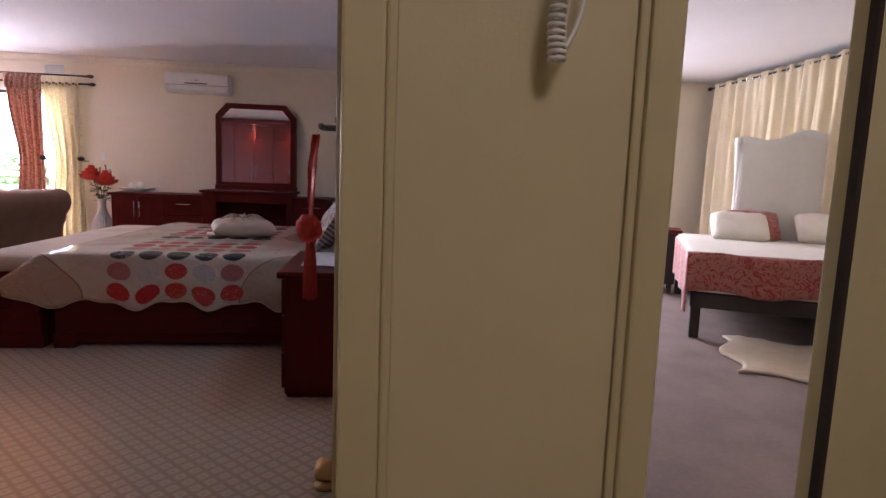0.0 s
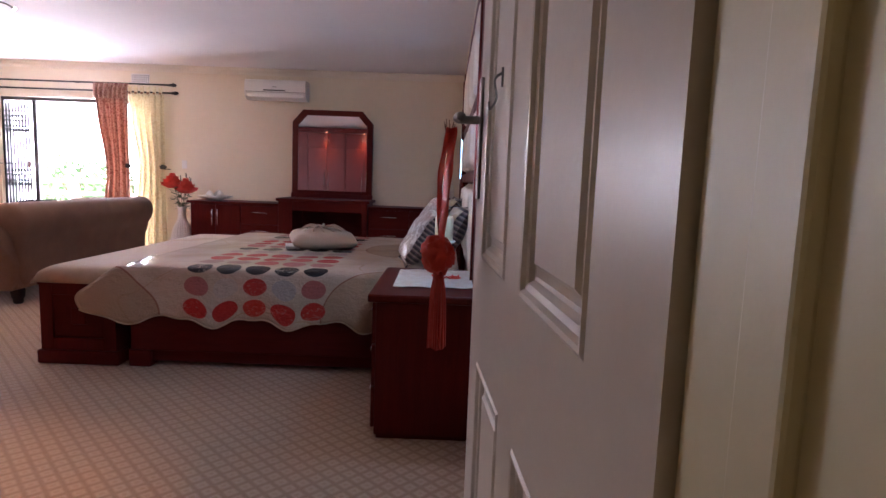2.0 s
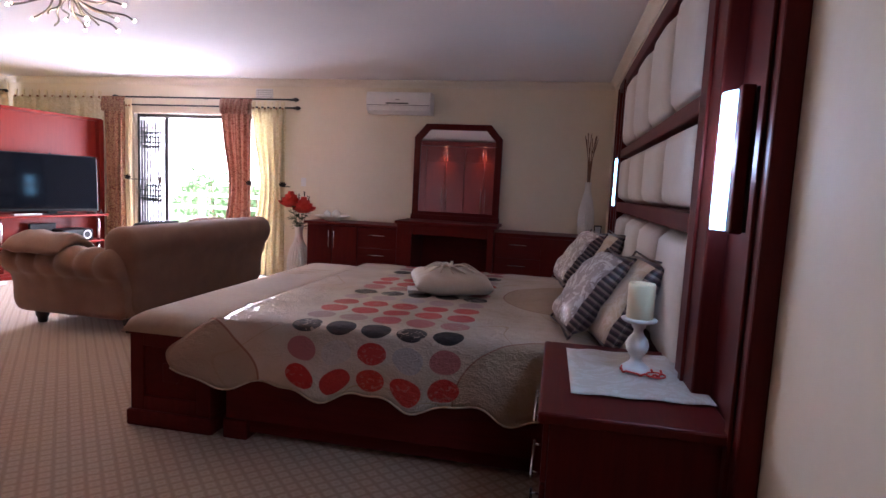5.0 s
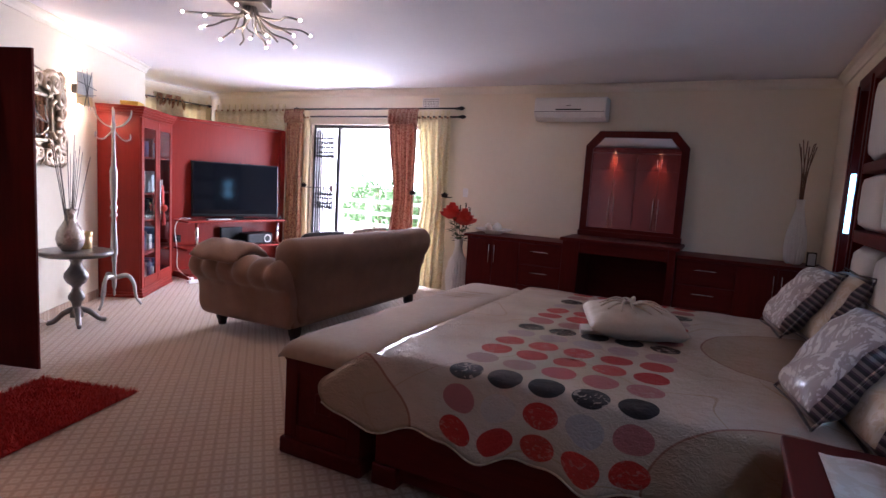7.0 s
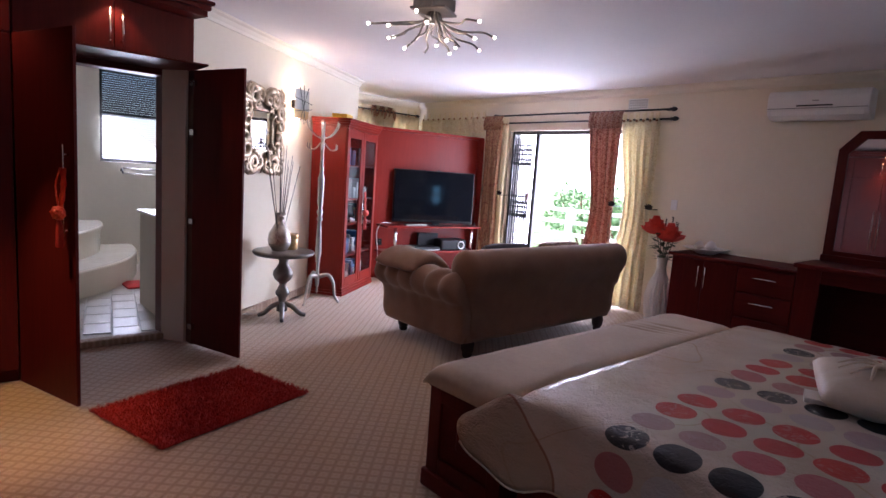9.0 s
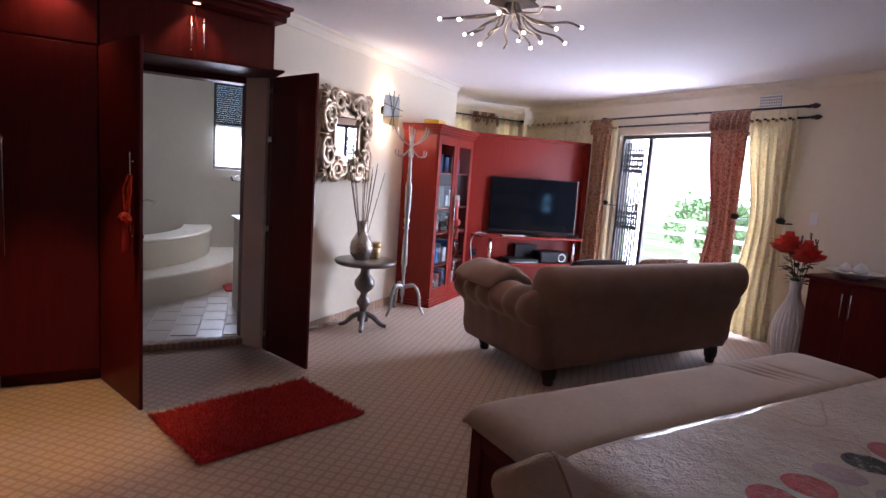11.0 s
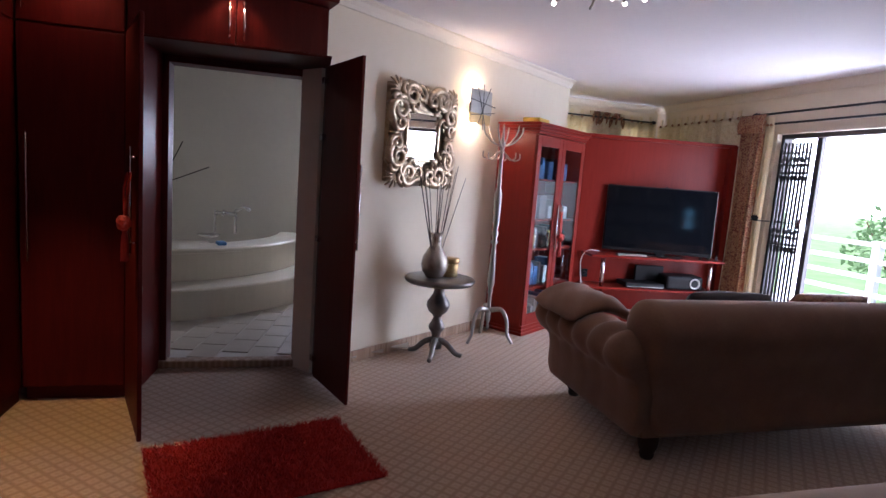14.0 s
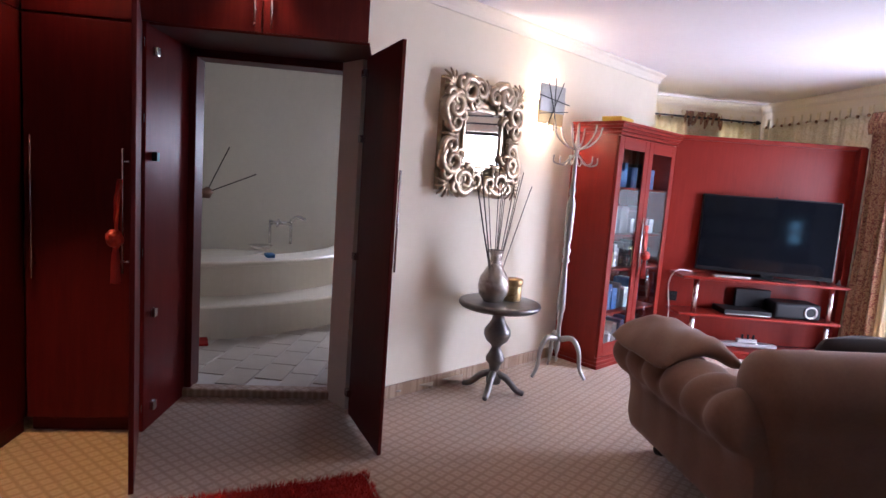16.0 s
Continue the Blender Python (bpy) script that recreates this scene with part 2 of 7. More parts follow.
def print_cloth(name, base, marks, scale, amount=0.5, rough=0.6, trans=0.0, metal=0.0):
    """Cloth with an all-over scrolling print."""
    m, t, b = nodes_of(name)
    v = coords(t)
    n1 = noise_at(t, v, scale, 3.0, 0.6, 2.2)
    f = maths(t, "MULTIPLY", ramp(t, maths(t, "ABSOLUTE", maths(t, "SUBTRACT", n1, 0.5)), 0.085, 0.05), amount)
    dots = ramp(t, noise_at(t, v, scale * 3.1, 2.0, 0.5, 1.0), 0.6, 0.64)
    f = maths(t, "MAXIMUM", f, maths(t, "MULTIPLY", dots, amount * 0.8))
    c = blend(t, f, base, marks)
    t.links.new(c, b.inputs["Base Color"])
    b.inputs["Roughness"].default_value = rough
    b.inputs["Sheen Weight"].default_value = 0.3
    b.inputs["Metallic"].default_value = metal
    bumped(t, b, maths(t, "ADD", f, noise_at(t, v, 500.0, 2.0)), 0.25, 0.001)
    if trans:
        mix = t.nodes.new("ShaderNodeMixShader")
        tr = t.nodes.new("ShaderNodeBsdfTranslucent")
        t.links.new(c, tr.inputs[0])
        mix.inputs[0].default_value = trans
        t.links.new(b.outputs[0], mix.inputs[1])
        t.links.new(tr.outputs[0], mix.inputs[2])
        t.links.new(mix.outputs[0], t.nodes["Material Output"].inputs[0])
    return m


def striped_cloth(name, width):
    """Silver, black and violet satin stripes."""
    m, t, b = nodes_of(name)
    v = node(t, "ShaderNodeSeparateXYZ", {0: coords(t)})
    f = maths(t, "FRACT", maths(t, "DIVIDE", v.outputs[0], width))
    a = maths(t, "GREATER_THAN", f, 0.36)
    c = maths(t, "GREATER_THAN", f, 0.76)
    col = blend(t, a, (0.23, 0.16, 0.13), (0.032, 0.018, 0.018))
    col = blend(t, c, col, (0.085, 0.04, 0.05))
    t.links.new(col, b.inputs["Base Color"])
    b.inputs["Roughness"].default_value = 0.35
    bumped(t, b, noise_at(t, coords(t), 14.0, 3.0), 0.5, 0.01)
    return m


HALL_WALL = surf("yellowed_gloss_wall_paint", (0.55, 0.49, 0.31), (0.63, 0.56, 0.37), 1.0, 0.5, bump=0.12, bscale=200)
CREAM_WALL = surf("cream_wall_paint", (0.74, 0.66, 0.52), (0.79, 0.71, 0.58), 1.2, 0.75, bump=0.12, bscale=260)
WHITE_CEIL = surf("ceiling_paint", (0.78, 0.75, 0.77), (0.82, 0.79, 0.80), 1.5, 0.9, bump=0.1, bscale=180)
BATH_WALL = surf("bathroom_wall_paint", (0.66, 0.62, 0.53), (0.72, 0.68, 0.58), 1.5, 0.5, bump=0.08, bscale=180)
CORNICE = surf("cornice_plaster", (0.74, 0.68, 0.58), (0.8, 0.74, 0.64), 2.0, 0.8, bump=0.1)
CARPET = carpet_pattern("patterned_carpet", 0.058, 45)
GUEST_CARPET = surf("plain_worn_carpet", (0.17, 0.118, 0.10), (0.25, 0.18, 0.155), 3.0, 0.95, bump=0.5, bscale=350, depth=0.004)
WOOD_Z = wood("mahogany_upright", (0.074, 0.0068, 0.0055), (0.106, 0.0105, 0.008), "Z")
WOOD_X = wood("mahogany_long_x", (0.074, 0.0068, 0.0055), (0.106, 0.0105, 0.008), "X")
WOOD_Y = wood("mahogany_long_y", (0.074, 0.0068, 0.0055), (0.106, 0.0105, 0.008), "Y")
CHERRY = wood("cherry_red_upright", (0.185, 0.016, 0.010), (0.225, 0.021, 0.0125), "Z", 0.33)
CHERRY_X = wood("cherry_red_long", (0.185, 0.016, 0.010), (0.225, 0.021, 0.0125), "X", 0.33)
PASSAGE_SIDE = wood("tan_passage_lining", (0.075, 0.032, 0.02), (0.11, 0.05, 0.032), "Z", 0.5)
LINING = wood("varnished_passage_lining", (0.155, 0.014, 0.015), (0.195, 0.019, 0.019), "Z", 0.36)
LINING.node_tree.nodes["Principled BSDF"].inputs["Specular IOR Level"].default_value = 0.05
BLACK_GAP = surf("shadowed_board", (0.02, 0.012, 0.012), (0.03, 0.02, 0.018), 4, 0.7)
GLOSS_WHITE = surf("cream_gloss_door_paint", (0.54, 0.475, 0.41), (0.60, 0.53, 0.46), 1.6, 0.30, bump=0.12, bscale=60, vary=0.05)
GLOSS_WHITE.node_tree.nodes["Principled BSDF"].inputs["Specular IOR Level"].default_value = 0.16
TRIM_CREAM = surf("cream_gloss_trim_paint", (0.52, 0.46, 0.28), (0.60, 0.53, 0.34), 2.0, 0.48, bump=0.12, bscale=70, vary=0.2)
SUEDE = surf("taupe_suede", (0.185, 0.095, 0.056), (0.25, 0.137, 0.085), 5, 0.9, bump=0.3, bscale=300, sheen=0.2)
BENCH_SUEDE = surf("beige_suede", (0.38, 0.262, 0.175), (0.49, 0.36, 0.25), 3, 0.88, bump=0.35, bscale=200, sheen=0.25)
PAD_SUEDE = surf("cream_padded_suede", (0.58, 0.50, 0.42), (0.65, 0.57, 0.48), 3, 0.85, bump=0.2, bscale=260, sheen=0.4)
SILVER = surf("silver_paint", (0.30, 0.29, 0.28), (0.44, 0.43, 0.41), 9, 0.38, 0.75, bump=0.15, bscale=60)
PEWTER = surf("pewter_paint", (0.13, 0.12, 0.115), (0.24, 0.23, 0.22), 9, 0.36, 0.7, bump=0.15, bscale=60)
SILVERLEAF = surf("antique_silver_leaf", (0.26, 0.19, 0.125), (0.60, 0.48, 0.34), 14, 0.30, 0.85, bump=0.3, bscale=90)
CHROME = surf("brushed_steel", (0.62, 0.61, 0.6), (0.7, 0.69, 0.68), 8, 0.25, 1.0, bump=0.05)
IRON = surf("black_iron", (0.02, 0.02, 0.022), (0.035, 0.033, 0.034), 12, 0.5, 0.5, bump=0.2)
BRASS = surf("aged_brass", (0.42, 0.27, 0.12), (0.55, 0.38, 0.18), 12, 0.35, 0.9, bump=0.2)
ALUMINIUM = surf("dark_bronze_frame", (0.05, 0.045, 0.045), (0.08, 0.07, 0.07), 8, 0.4, 0.6, bump=0.05)
WHITE_PLASTIC = surf("white_plastic", (0.74, 0.73, 0.72), (0.8, 0.79, 0.78), 4, 0.4, bump=0.03)
CERAMIC = surf("white_ceramic", (0.72, 0.70, 0.67), (0.8, 0.78, 0.75), 5, 0.3, bump=0.03)
BLACK_PLASTIC = surf("black_plastic", (0.008, 0.008, 0.009), (0.014, 0.014, 0.015), 6, 0.5, bump=0.03)
BLACK_PLASTIC.node_tree.nodes["Principled BSDF"].inputs["Specular IOR Level"].default_value = 0.18
SCREEN = surf("black_screen", (0.004, 0.005, 0.007), (0.006, 0.007, 0.010), 3, 0.07, bump=0.0, vary=0.02)
SCREEN.node_tree.nodes["Principled BSDF"].inputs["Specular IOR Level"].default_value = 0.3
GOLD_CURTAIN = print_cloth("gold_brocade", (0.70, 0.60, 0.38), (0.84, 0.77, 0.60), 14, 0.7, 0.5, 0.42)
RUST_CURTAIN = print_cloth("rust_brocade", (0.22, 0.052, 0.033), (0.54, 0.33, 0.23), 20, 0.75, 0.5, 0.25)
BROWN_CURTAIN = print_cloth("bronze_brocade", (0.21, 0.05, 0.026), (0.55, 0.34, 0.17), 18, 0.72, 0.5, 0.25)
SHEER = surf("sheer_pale_gold", (0.78, 0.68, 0.48), (0.84, 0.75, 0.56), 6, 0.8, bump=0.1, trans=0.7)
GUEST_CURTAIN = surf("cream_lined_curtain", (0.72, 0.60, 0.40), (0.80, 0.69, 0.50), 3, 0.85, bump=0.2, bscale=300, trans=0.12)
QUILT = quilt_pattern("disc_printed_quilt")
PILLOW_PRINT = print_cloth("pillow_print", (0.62, 0.56, 0.52), (0.12, 0.05, 0.05), 6, 0.55, 0.26)
PILLOW_GOLD = print_cloth("gold_pillow_print", (0.50, 0.37, 0.24), (0.62, 0.52, 0.40), 7, 0.5, 0.25)
STRIPES = striped_cloth("striped_satin", 0.030)
LINEN = surf("ivory_satin", (0.50, 0.38, 0.27), (0.58, 0.46, 0.34), 5, 0.5, bump=0.3, bscale=30, depth=0.01, sheen=0.3)
TABLE_CLOTH = print_cloth("damask_cloth", (0.55, 0.51, 0.46), (0.44, 0.36, 0.27), 6, 0.5, 0.7)
WAX = surf("ivory_wax", (0.72, 0.58, 0.36), (0.78, 0.66, 0.45), 5, 0.5, bump=0.08)
RED_ORGANZA = surf("red_organza", (0.50, 0.03, 0.015), (0.66, 0.07, 0.035), 20, 0.5, bump=0.4, bscale=80, trans=0.35)
RED_FRINGE = surf("red_silk_fringe", (0.33, 0.018, 0.012), (0.46, 0.03, 0.018), 20, 0.6, bump=0.3, bscale=120)
RED_SHAG = surf("red_shag_pile", (0.33, 0.012, 0.008), (0.46, 0.02, 0.012), 12, 0.95, bump=0.3, bscale=240)
ROSE = surf("red_silk_petal", (0.6, 0.03, 0.02), (0.75, 0.07, 0.04), 20, 0.6, bump=0.2)
LEAF = surf("dark_green_leaf", (0.03, 0.055, 0.025), (0.06, 0.10, 0.04), 14, 0.5, bump=0.3)
STICK = surf("dry_brown_stick", (0.10, 0.05, 0.03), (0.2, 0.10, 0.06), 30, 0.8, bump=0.4)
DARK_STICK = surf("black_reed", (0.02, 0.012, 0.01), (0.05, 0.03, 0.022), 30, 0.7, bump=0.3)
MOSAIC = surf("mirror_mosaic", (0.24, 0.19, 0.15), (0.62, 0.56, 0.5), 45, 0.25, 0.8, bump=0.9, bscale=130, depth=0.004)
CANDLE_BOX = print_cloth("gold_candle_jar", (0.28, 0.15, 0.05), (0.6, 0.45, 0.2), 40, 0.8, 0.35, 0.0, 0.6)
YELLOW = surf("yellow_card", (0.7, 0.42, 0.03), (0.75, 0.48, 0.05), 6, 0.5)
TUB_WHITE = surf("ivory_bath_enamel", (0.68, 0.62, 0.50), (0.74, 0.68, 0.56), 3, 0.2, bump=0.0)
TILE = surf("beige_floor_tile", (0.42, 0.36, 0.29), (0.52, 0.46, 0.38), 4, 0.35, bump=0.1)
GROUT = surf("pale_grout", (0.6, 0.57, 0.52), (0.66, 0.63, 0.58), 6, 0.9)
RED_THROW = print_cloth("red_paisley", (0.27, 0.014, 0.014), (0.50, 0.32, 0.25), 11, 0.4, 0.6)
WHITE_QUILT = surf("white_quilted_cotton", (0.70, 0.64, 0.56), (0.76, 0.71, 0.63), 6, 0.8, bump=0.6, bscale=26, depth=0.01)
GUEST_HEAD = surf("pale_grey_upholstery", (0.62, 0.60, 0.56), (0.70, 0.68, 0.64), 3, 0.7, bump=0.2, bscale=200)
CREAM_RUG = surf("cream_fur_rug", (0.55, 0.45, 0.33), (0.66, 0.56, 0.43), 10, 0.95, bump=0.7, bscale=180, depth=0.01)
CLEAR = glass("clear_glass")
SMOKED = glass("cabinet_glass", (0.8, 0.85, 0.86))
MIRROR = mirror_glass("mirror_silvering")
BULB = glow("halogen_bulb", (1.0, 0.86, 0.66), 14.0)
TUBE = glow("lamp_diffuser_lit", (0.30, 0.74, 1.0), 3.0)
TUBE_DIM = glow("lamp_diffuser_middle", (0.42, 0.72, 0.88), 1.2)
DOWNLIGHT = glow("downlight_lens", (1.0, 0.45, 0.2), 5.0)
BOOKS_BLUE = surf("blue_cover", (0.03, 0.10, 0.28), (0.06, 0.2, 0.42), 8, 0.5)
BOOKS_PALE = surf("pale_paper", (0.5, 0.52, 0.52), (0.62, 0.64, 0.64), 8, 0.6)
BOOKS_OLIVE = surf("olive_cover", (0.3, 0.26, 0.05), (0.4, 0.34, 0.08), 8, 0.6)
LAWN = surf("lawn", (0.10, 0.2, 0.05), (0.2, 0.32, 0.10), 2, 0.9, bump=0.5)
FOLIAGE = surf("garden_leaf", (0.10, 0.18, 0.07), (0.19, 0.30, 0.13), 10, 0.5, trans=0.4)
PATIO = surf("pale_paving", (0.5, 0.48, 0.45), (0.6, 0.58, 0.54), 3, 0.8)
RAIL_WHITE = surf("white_railing_paint", (0.75, 0.75, 0.73), (0.82, 0.82, 0.8), 5, 0.5)
SHIP_GREY = surf("grey_wood", (0.25, 0.24, 0.25), (0.36, 0.34, 0.35), 14, 0.6)
HAZE = glow("hazy_sky", (1.0, 1.0, 1.0), 3.0)

# ---- helpers for building ----
def link(name, bm, material, parent=None, label="", smooth=False):
    me = bpy.data.meshes.new(name)
    bm.to_mesh(me)
    bm.free()
    for m in (material if isinstance(material, (list, tuple)) else [material]):
        me.materials.append(m)
    if smooth:
        for p in me.polygons:
            p.use_smooth = True
    ob = new(name, me)
    if parent:
        ob.parent = parent
    if label:
        ob["label"] = label
    return ob


def part(name, bm, material, parent, label="", smooth=False):
    return link(name, bm, material, parent, label, smooth)


def thing(name, m, label, category, group=""):
    ob = new(name)
    ob.empty_display_size = 0.1
    ob.matrix_world = m
    return tagged(ob, label, category, group)


def at(x, y, z=0.0, turn=0.0):
    return Matrix.Translation((x, y, z)) @ Matrix.Rotation(radians(turn), 4, "Z")


def box(bm, x0, x1, y0, y1, z0, z1, m=None):
    r = bmesh.ops.create_cube(bm, size=1.0)
    t = Matrix.Translation(((x0 + x1) / 2, (y0 + y1) / 2, (z0 + z1) / 2)) @ Matrix.Diagonal((abs(x1 - x0), abs(y1 - y0), abs(z1 - z0), 1))
    bmesh.ops.transform(bm, matrix=(m @ t) if m else t, verts=r["verts"])
    return r["verts"]


def bevel(bm, w, seg=2):
    bmesh.ops.bevel(bm, geom=bm.edges[:], offset=w, segments=seg, affect="EDGES", profile=0.5)
    return bm


def slab(x0, x1, y0, y1, z0, z1, w=0.004, seg=2, m=None):
    bm = bmesh.new()
    box(bm, x0, x1, y0, y1, z0, z1, m)
    return bevel(bm, w, seg) if w else bm


def block(name, x0, x1, y0, y1, z0, z1, mat, parent=None, label="", w=0.0, m=None):
    return link(name, slab(x0, x1, y0, y1, z0, z1, w, 2, m), mat, parent, label)


def lathe(profile, seg=24, cap=True):
    """Rings of (radius, height) joined into a turned solid."""
    bm = bmesh.new()
    rings = [[bm.verts.new((r * math.cos(2 * math.pi * k / seg), r * math.sin(2 * math.pi * k / seg), z)) for k in range(seg)] for r, z in profile]
    for a, b in zip(rings, rings[1:]):
        for k in range(seg):
            bm.faces.new((a[k], a[(k + 1) % seg], b[(k + 1) % seg], b[k]))
    if cap:
        bm.faces.new(rings[0][::-1])
        bm.faces.new(rings[-1])
    return bm


def tube(points, radius, seg=8, bm=None, taper=1.0):
    """A round bar along points, closed at both ends; taper is the last radius over the first."""
    bm = bm or bmesh.new()
    p = [Vector(q) for q in points]
    rings = []
    side = None
    for i, q in enumerate(p):
        d = (p[min(i + 1, len(p) - 1)] - p[max(i - 1, 0)]).normalized()
        if side is None:
            side = d.orthogonal().normalized()
        side = (side - d * side.dot(d)).normalized()
        up = d.cross(side)
        r = radius * (1 + (taper - 1) * i / max(1, len(p) - 1))
        rings.append([bm.verts.new(q + r * (math.cos(2 * math.pi * k / seg) * side + math.sin(2 * math.pi * k / seg) * up)) for k in range(seg)])
    for a, b in zip(rings, rings[1:]):
        for k in range(seg):
            bm.faces.new((a[k], a[(k + 1) % seg], b[(k + 1) % seg], b[k]))
    bm.faces.new(rings[0][::-1])
    bm.faces.new(rings[-1])
    return bm


def arc(points, n=8):
    """A smooth line through the points."""
    p = [Vector(q) for q in points]
    p = [p[0] * 2 - p[1]] + p + [p[-1] * 2 - p[-2]]
    out = []
    for i in range(1, len(p) - 2):
        for k in range(n):
            s = k / n
            a, b, c, d = p[i - 1], p[i], p[i + 1], p[i + 2]
            out.append(0.5 * (2 * b + (c - a) * s + (2 * a - 5 * b + 4 * c - d) * s * s + (3 * b - a - 3 * c + d) * s ** 3))
    return out + [p[-2]]


def grid_solid(nu, nv, place, thick, bm=None):
    """A sheet of nu x nv cells by place(s, t), given thickness along its normals."""
    bm = bm or bmesh.new()
    pts = [[Vector(place(i / nu, j / nv)) for j in range(nv + 1)] for i in range(nu + 1)]

    def nrm(i, j):
        a = pts[min(i + 1, nu)][j] - pts[max(i - 1, 0)][j]
        b = pts[i][min(j + 1, nv)] - pts[i][max(j - 1, 0)]
        n = a.cross(b)
        return n.normalized() if n.length > 1e-9 else Vector((0, 0, 1))

    f = [[bm.verts.new(pts[i][j]) for j in range(nv + 1)] for i in range(nu + 1)]
    g = [[bm.verts.new(pts[i][j] - thick * nrm(i, j)) for j in range(nv + 1)] for i in range(nu + 1)]
    for i in range(nu):
        for j in range(nv):
            bm.faces.new((f[i][j], f[i + 1][j], f[i + 1][j + 1], f[i][j + 1]))
            bm.faces.new((g[i][j], g[i][j + 1], g[i + 1][j + 1], g[i + 1][j]))
    for i in range(nu):
        bm.faces.new((f[i][0], g[i][0], g[i + 1][0], f[i + 1][0]))
        bm.faces.new((f[i][nv], f[i + 1][nv], g[i + 1][nv], g[i][nv]))
    for j in range(nv):
        bm.faces.new((f[0][j], f[0][j + 1], g[0][j + 1], g[0][j]))
        bm.faces.new((f[nu][j], g[nu][j], g[nu][j + 1], f[nu][j + 1]))
    return bm


def cushion(w, d, h, seed=0, dent=0.0, n=18):
    """A stuffed cushion lying flat, centred on its middle: full in the middle, pinched to pointed corners."""
    bm = bmesh.new()
    rnd = random.Random(seed)
    ph = [rnd.uniform(0, 6.28) for _ in range(6)]

    def make(sign):
        rows = []
        for i in range(n + 1):
            row = []
            for j in range(n + 1):
                u, v = 2 * i / n - 1, 2 * j / n - 1
                full = max(0.0, (1 - u ** 4) * (1 - v ** 4)) ** 0.55
                pull = 1 - 0.07 * (1 - v * v) * abs(u) ** 3
                pull2 = 1 - 0.07 * (1 - u * u) * abs(v) ** 3
                wr = 0.05 * h * math.sin(5 * u + ph[0]) * math.sin(4 * v + ph[1]) + 0.035 * h * math.sin(11 * u + 7 * v + ph[2])
                z = sign * (0.5 * h * full) + wr * full - dent * math.exp(-6 * (u * u + v * v)) * (sign > 0)
                row.append((u * w / 2 * pull * (1 - 0.09 * u * u * v * v), v * d / 2 * pull2 * (1 - 0.09 * u * u * v * v), z))
            rows.append(row)
        return rows

    top, low = make(1), make(-1)
    vt = [[bm.verts.new(p) for p in row] for row in top]
    vl = [[vt[i][j] if i in (0, n) or j in (0, n) else bm.verts.new(low[i][j]) for j in range(n + 1)] for i in range(n + 1)]
    for i in range(n):
        for j in range(n):
            bm.faces.new((vt[i][j], vt[i + 1][j], vt[i + 1][j + 1], vt[i][j + 1]))
            quad = (vl[i][j], vl[i][j + 1], vl[i + 1][j + 1], vl[i + 1][j])
            bm.faces.new(quad)
    return bm


def padded(bm, x0, x1, z0, z1, front, depth, n=10):
    """An upholstered block standing in the plane y = front, bulging towards -y, rounded at its rims."""
    rows = []
    for i in range(n + 1):
        row = []
        for j in range(n + 1):
            u, v = 2 * i / n - 1, 2 * j / n - 1
            e = (max(0.0, 1 - abs(u) ** 5) * max(0.0, 1 - abs(v) ** 7)) ** 0.45
            row.append(bm.verts.new(((x0 + x1) / 2 + u * (x1 - x0) / 2, front - depth * e, (z0 + z1) / 2 + v * (z1 - z0) / 2)))
        rows.append(row)
    for i in range(n):
        for j in range(n):
            bm.faces.new((rows[i][j], rows[i + 1][j], rows[i + 1][j + 1], rows[i][j + 1]))
    rim = [rows[i][0] for i in range(n + 1)] + [rows[n][j] for j in range(1, n + 1)] + [rows[i][n] for i in range(n - 1, -1, -1)] + [rows[0][j] for j in range(n - 1, 0, -1)]
    bm.faces.new(rim[::-1])
    return bm


def bar_handle(parent, x, z, length, upright=True, y=0.0, r=0.006, out=0.03):
    """A steel bar on two posts, standing off a front that lies in the plane y and faces -y."""
    bm = bmesh.new()
    a = (0, 0, length / 2) if upright else (length / 2, 0, 0)
    a = Vector(a)
    c = Vector((x, y - out, z))
    tube([c - a, c + a], r, 8, bm)
    for s in (-0.8, 0.8):
        tube([c + a * s, c + a * s + Vector((0, out, 0))], r * 0.8, 6, bm)
    return part("handle", bm, CHROME, parent, "brushed steel bar handle", True)


def structure(ob, label, category=""):
    return tagged(ob, label, category, kind="structure")


# ---- the large structure ----
EAST, NORTH, CEIL = 0.30, 8.40, 2.55
structure(block("floor", -5.155, 0.40, -1.4, NORTH, -0.1, 0, CARPET), "beige carpet with a brown diamond lattice", "carpet floor")
structure(block("floor_bay", -8.2, -5.155, 3.9, NORTH, -0.1, -0.0005, CARPET), "beige carpet with a brown diamond lattice", "carpet floor")
structure(block("floor_guest", 0.40, 5.2, -1.4, 8.0, -0.1, 0.0, GUEST_CARPET), "worn plain brownish carpet", "carpet floor")
structure(block("ceiling", -9.2, 5.3, -1.6, 8.8, CEIL, CEIL + 0.12, WHITE_CEIL), "smooth white painted ceiling", "ceiling")
structure(block("wall_east", EAST, EAST + 0.15, 1.05, NORTH, 0, CEIL, CREAM_WALL), "plain cream painted bedroom wall", "wall")
bm = bmesh.new()
box(bm, -3.95, EAST + 0.15, NORTH, NORTH + 0.23, -0.1, CEIL)
box(bm, -8.2, -5.95, NORTH, NORTH + 0.23, -0.1, CEIL)
box(bm, -5.95, -3.95, NORTH, NORTH + 0.23, 2.09, CEIL)
structure(link("wall_north", bm, CREAM_WALL), "cream wall with a wide sliding door opening", "wall")
WANG = math.degrees(math.atan2(0.812, -0.584))
WM = at(-5.0, 3.82, 0, WANG)  # x along the slanting wall, -y into the room
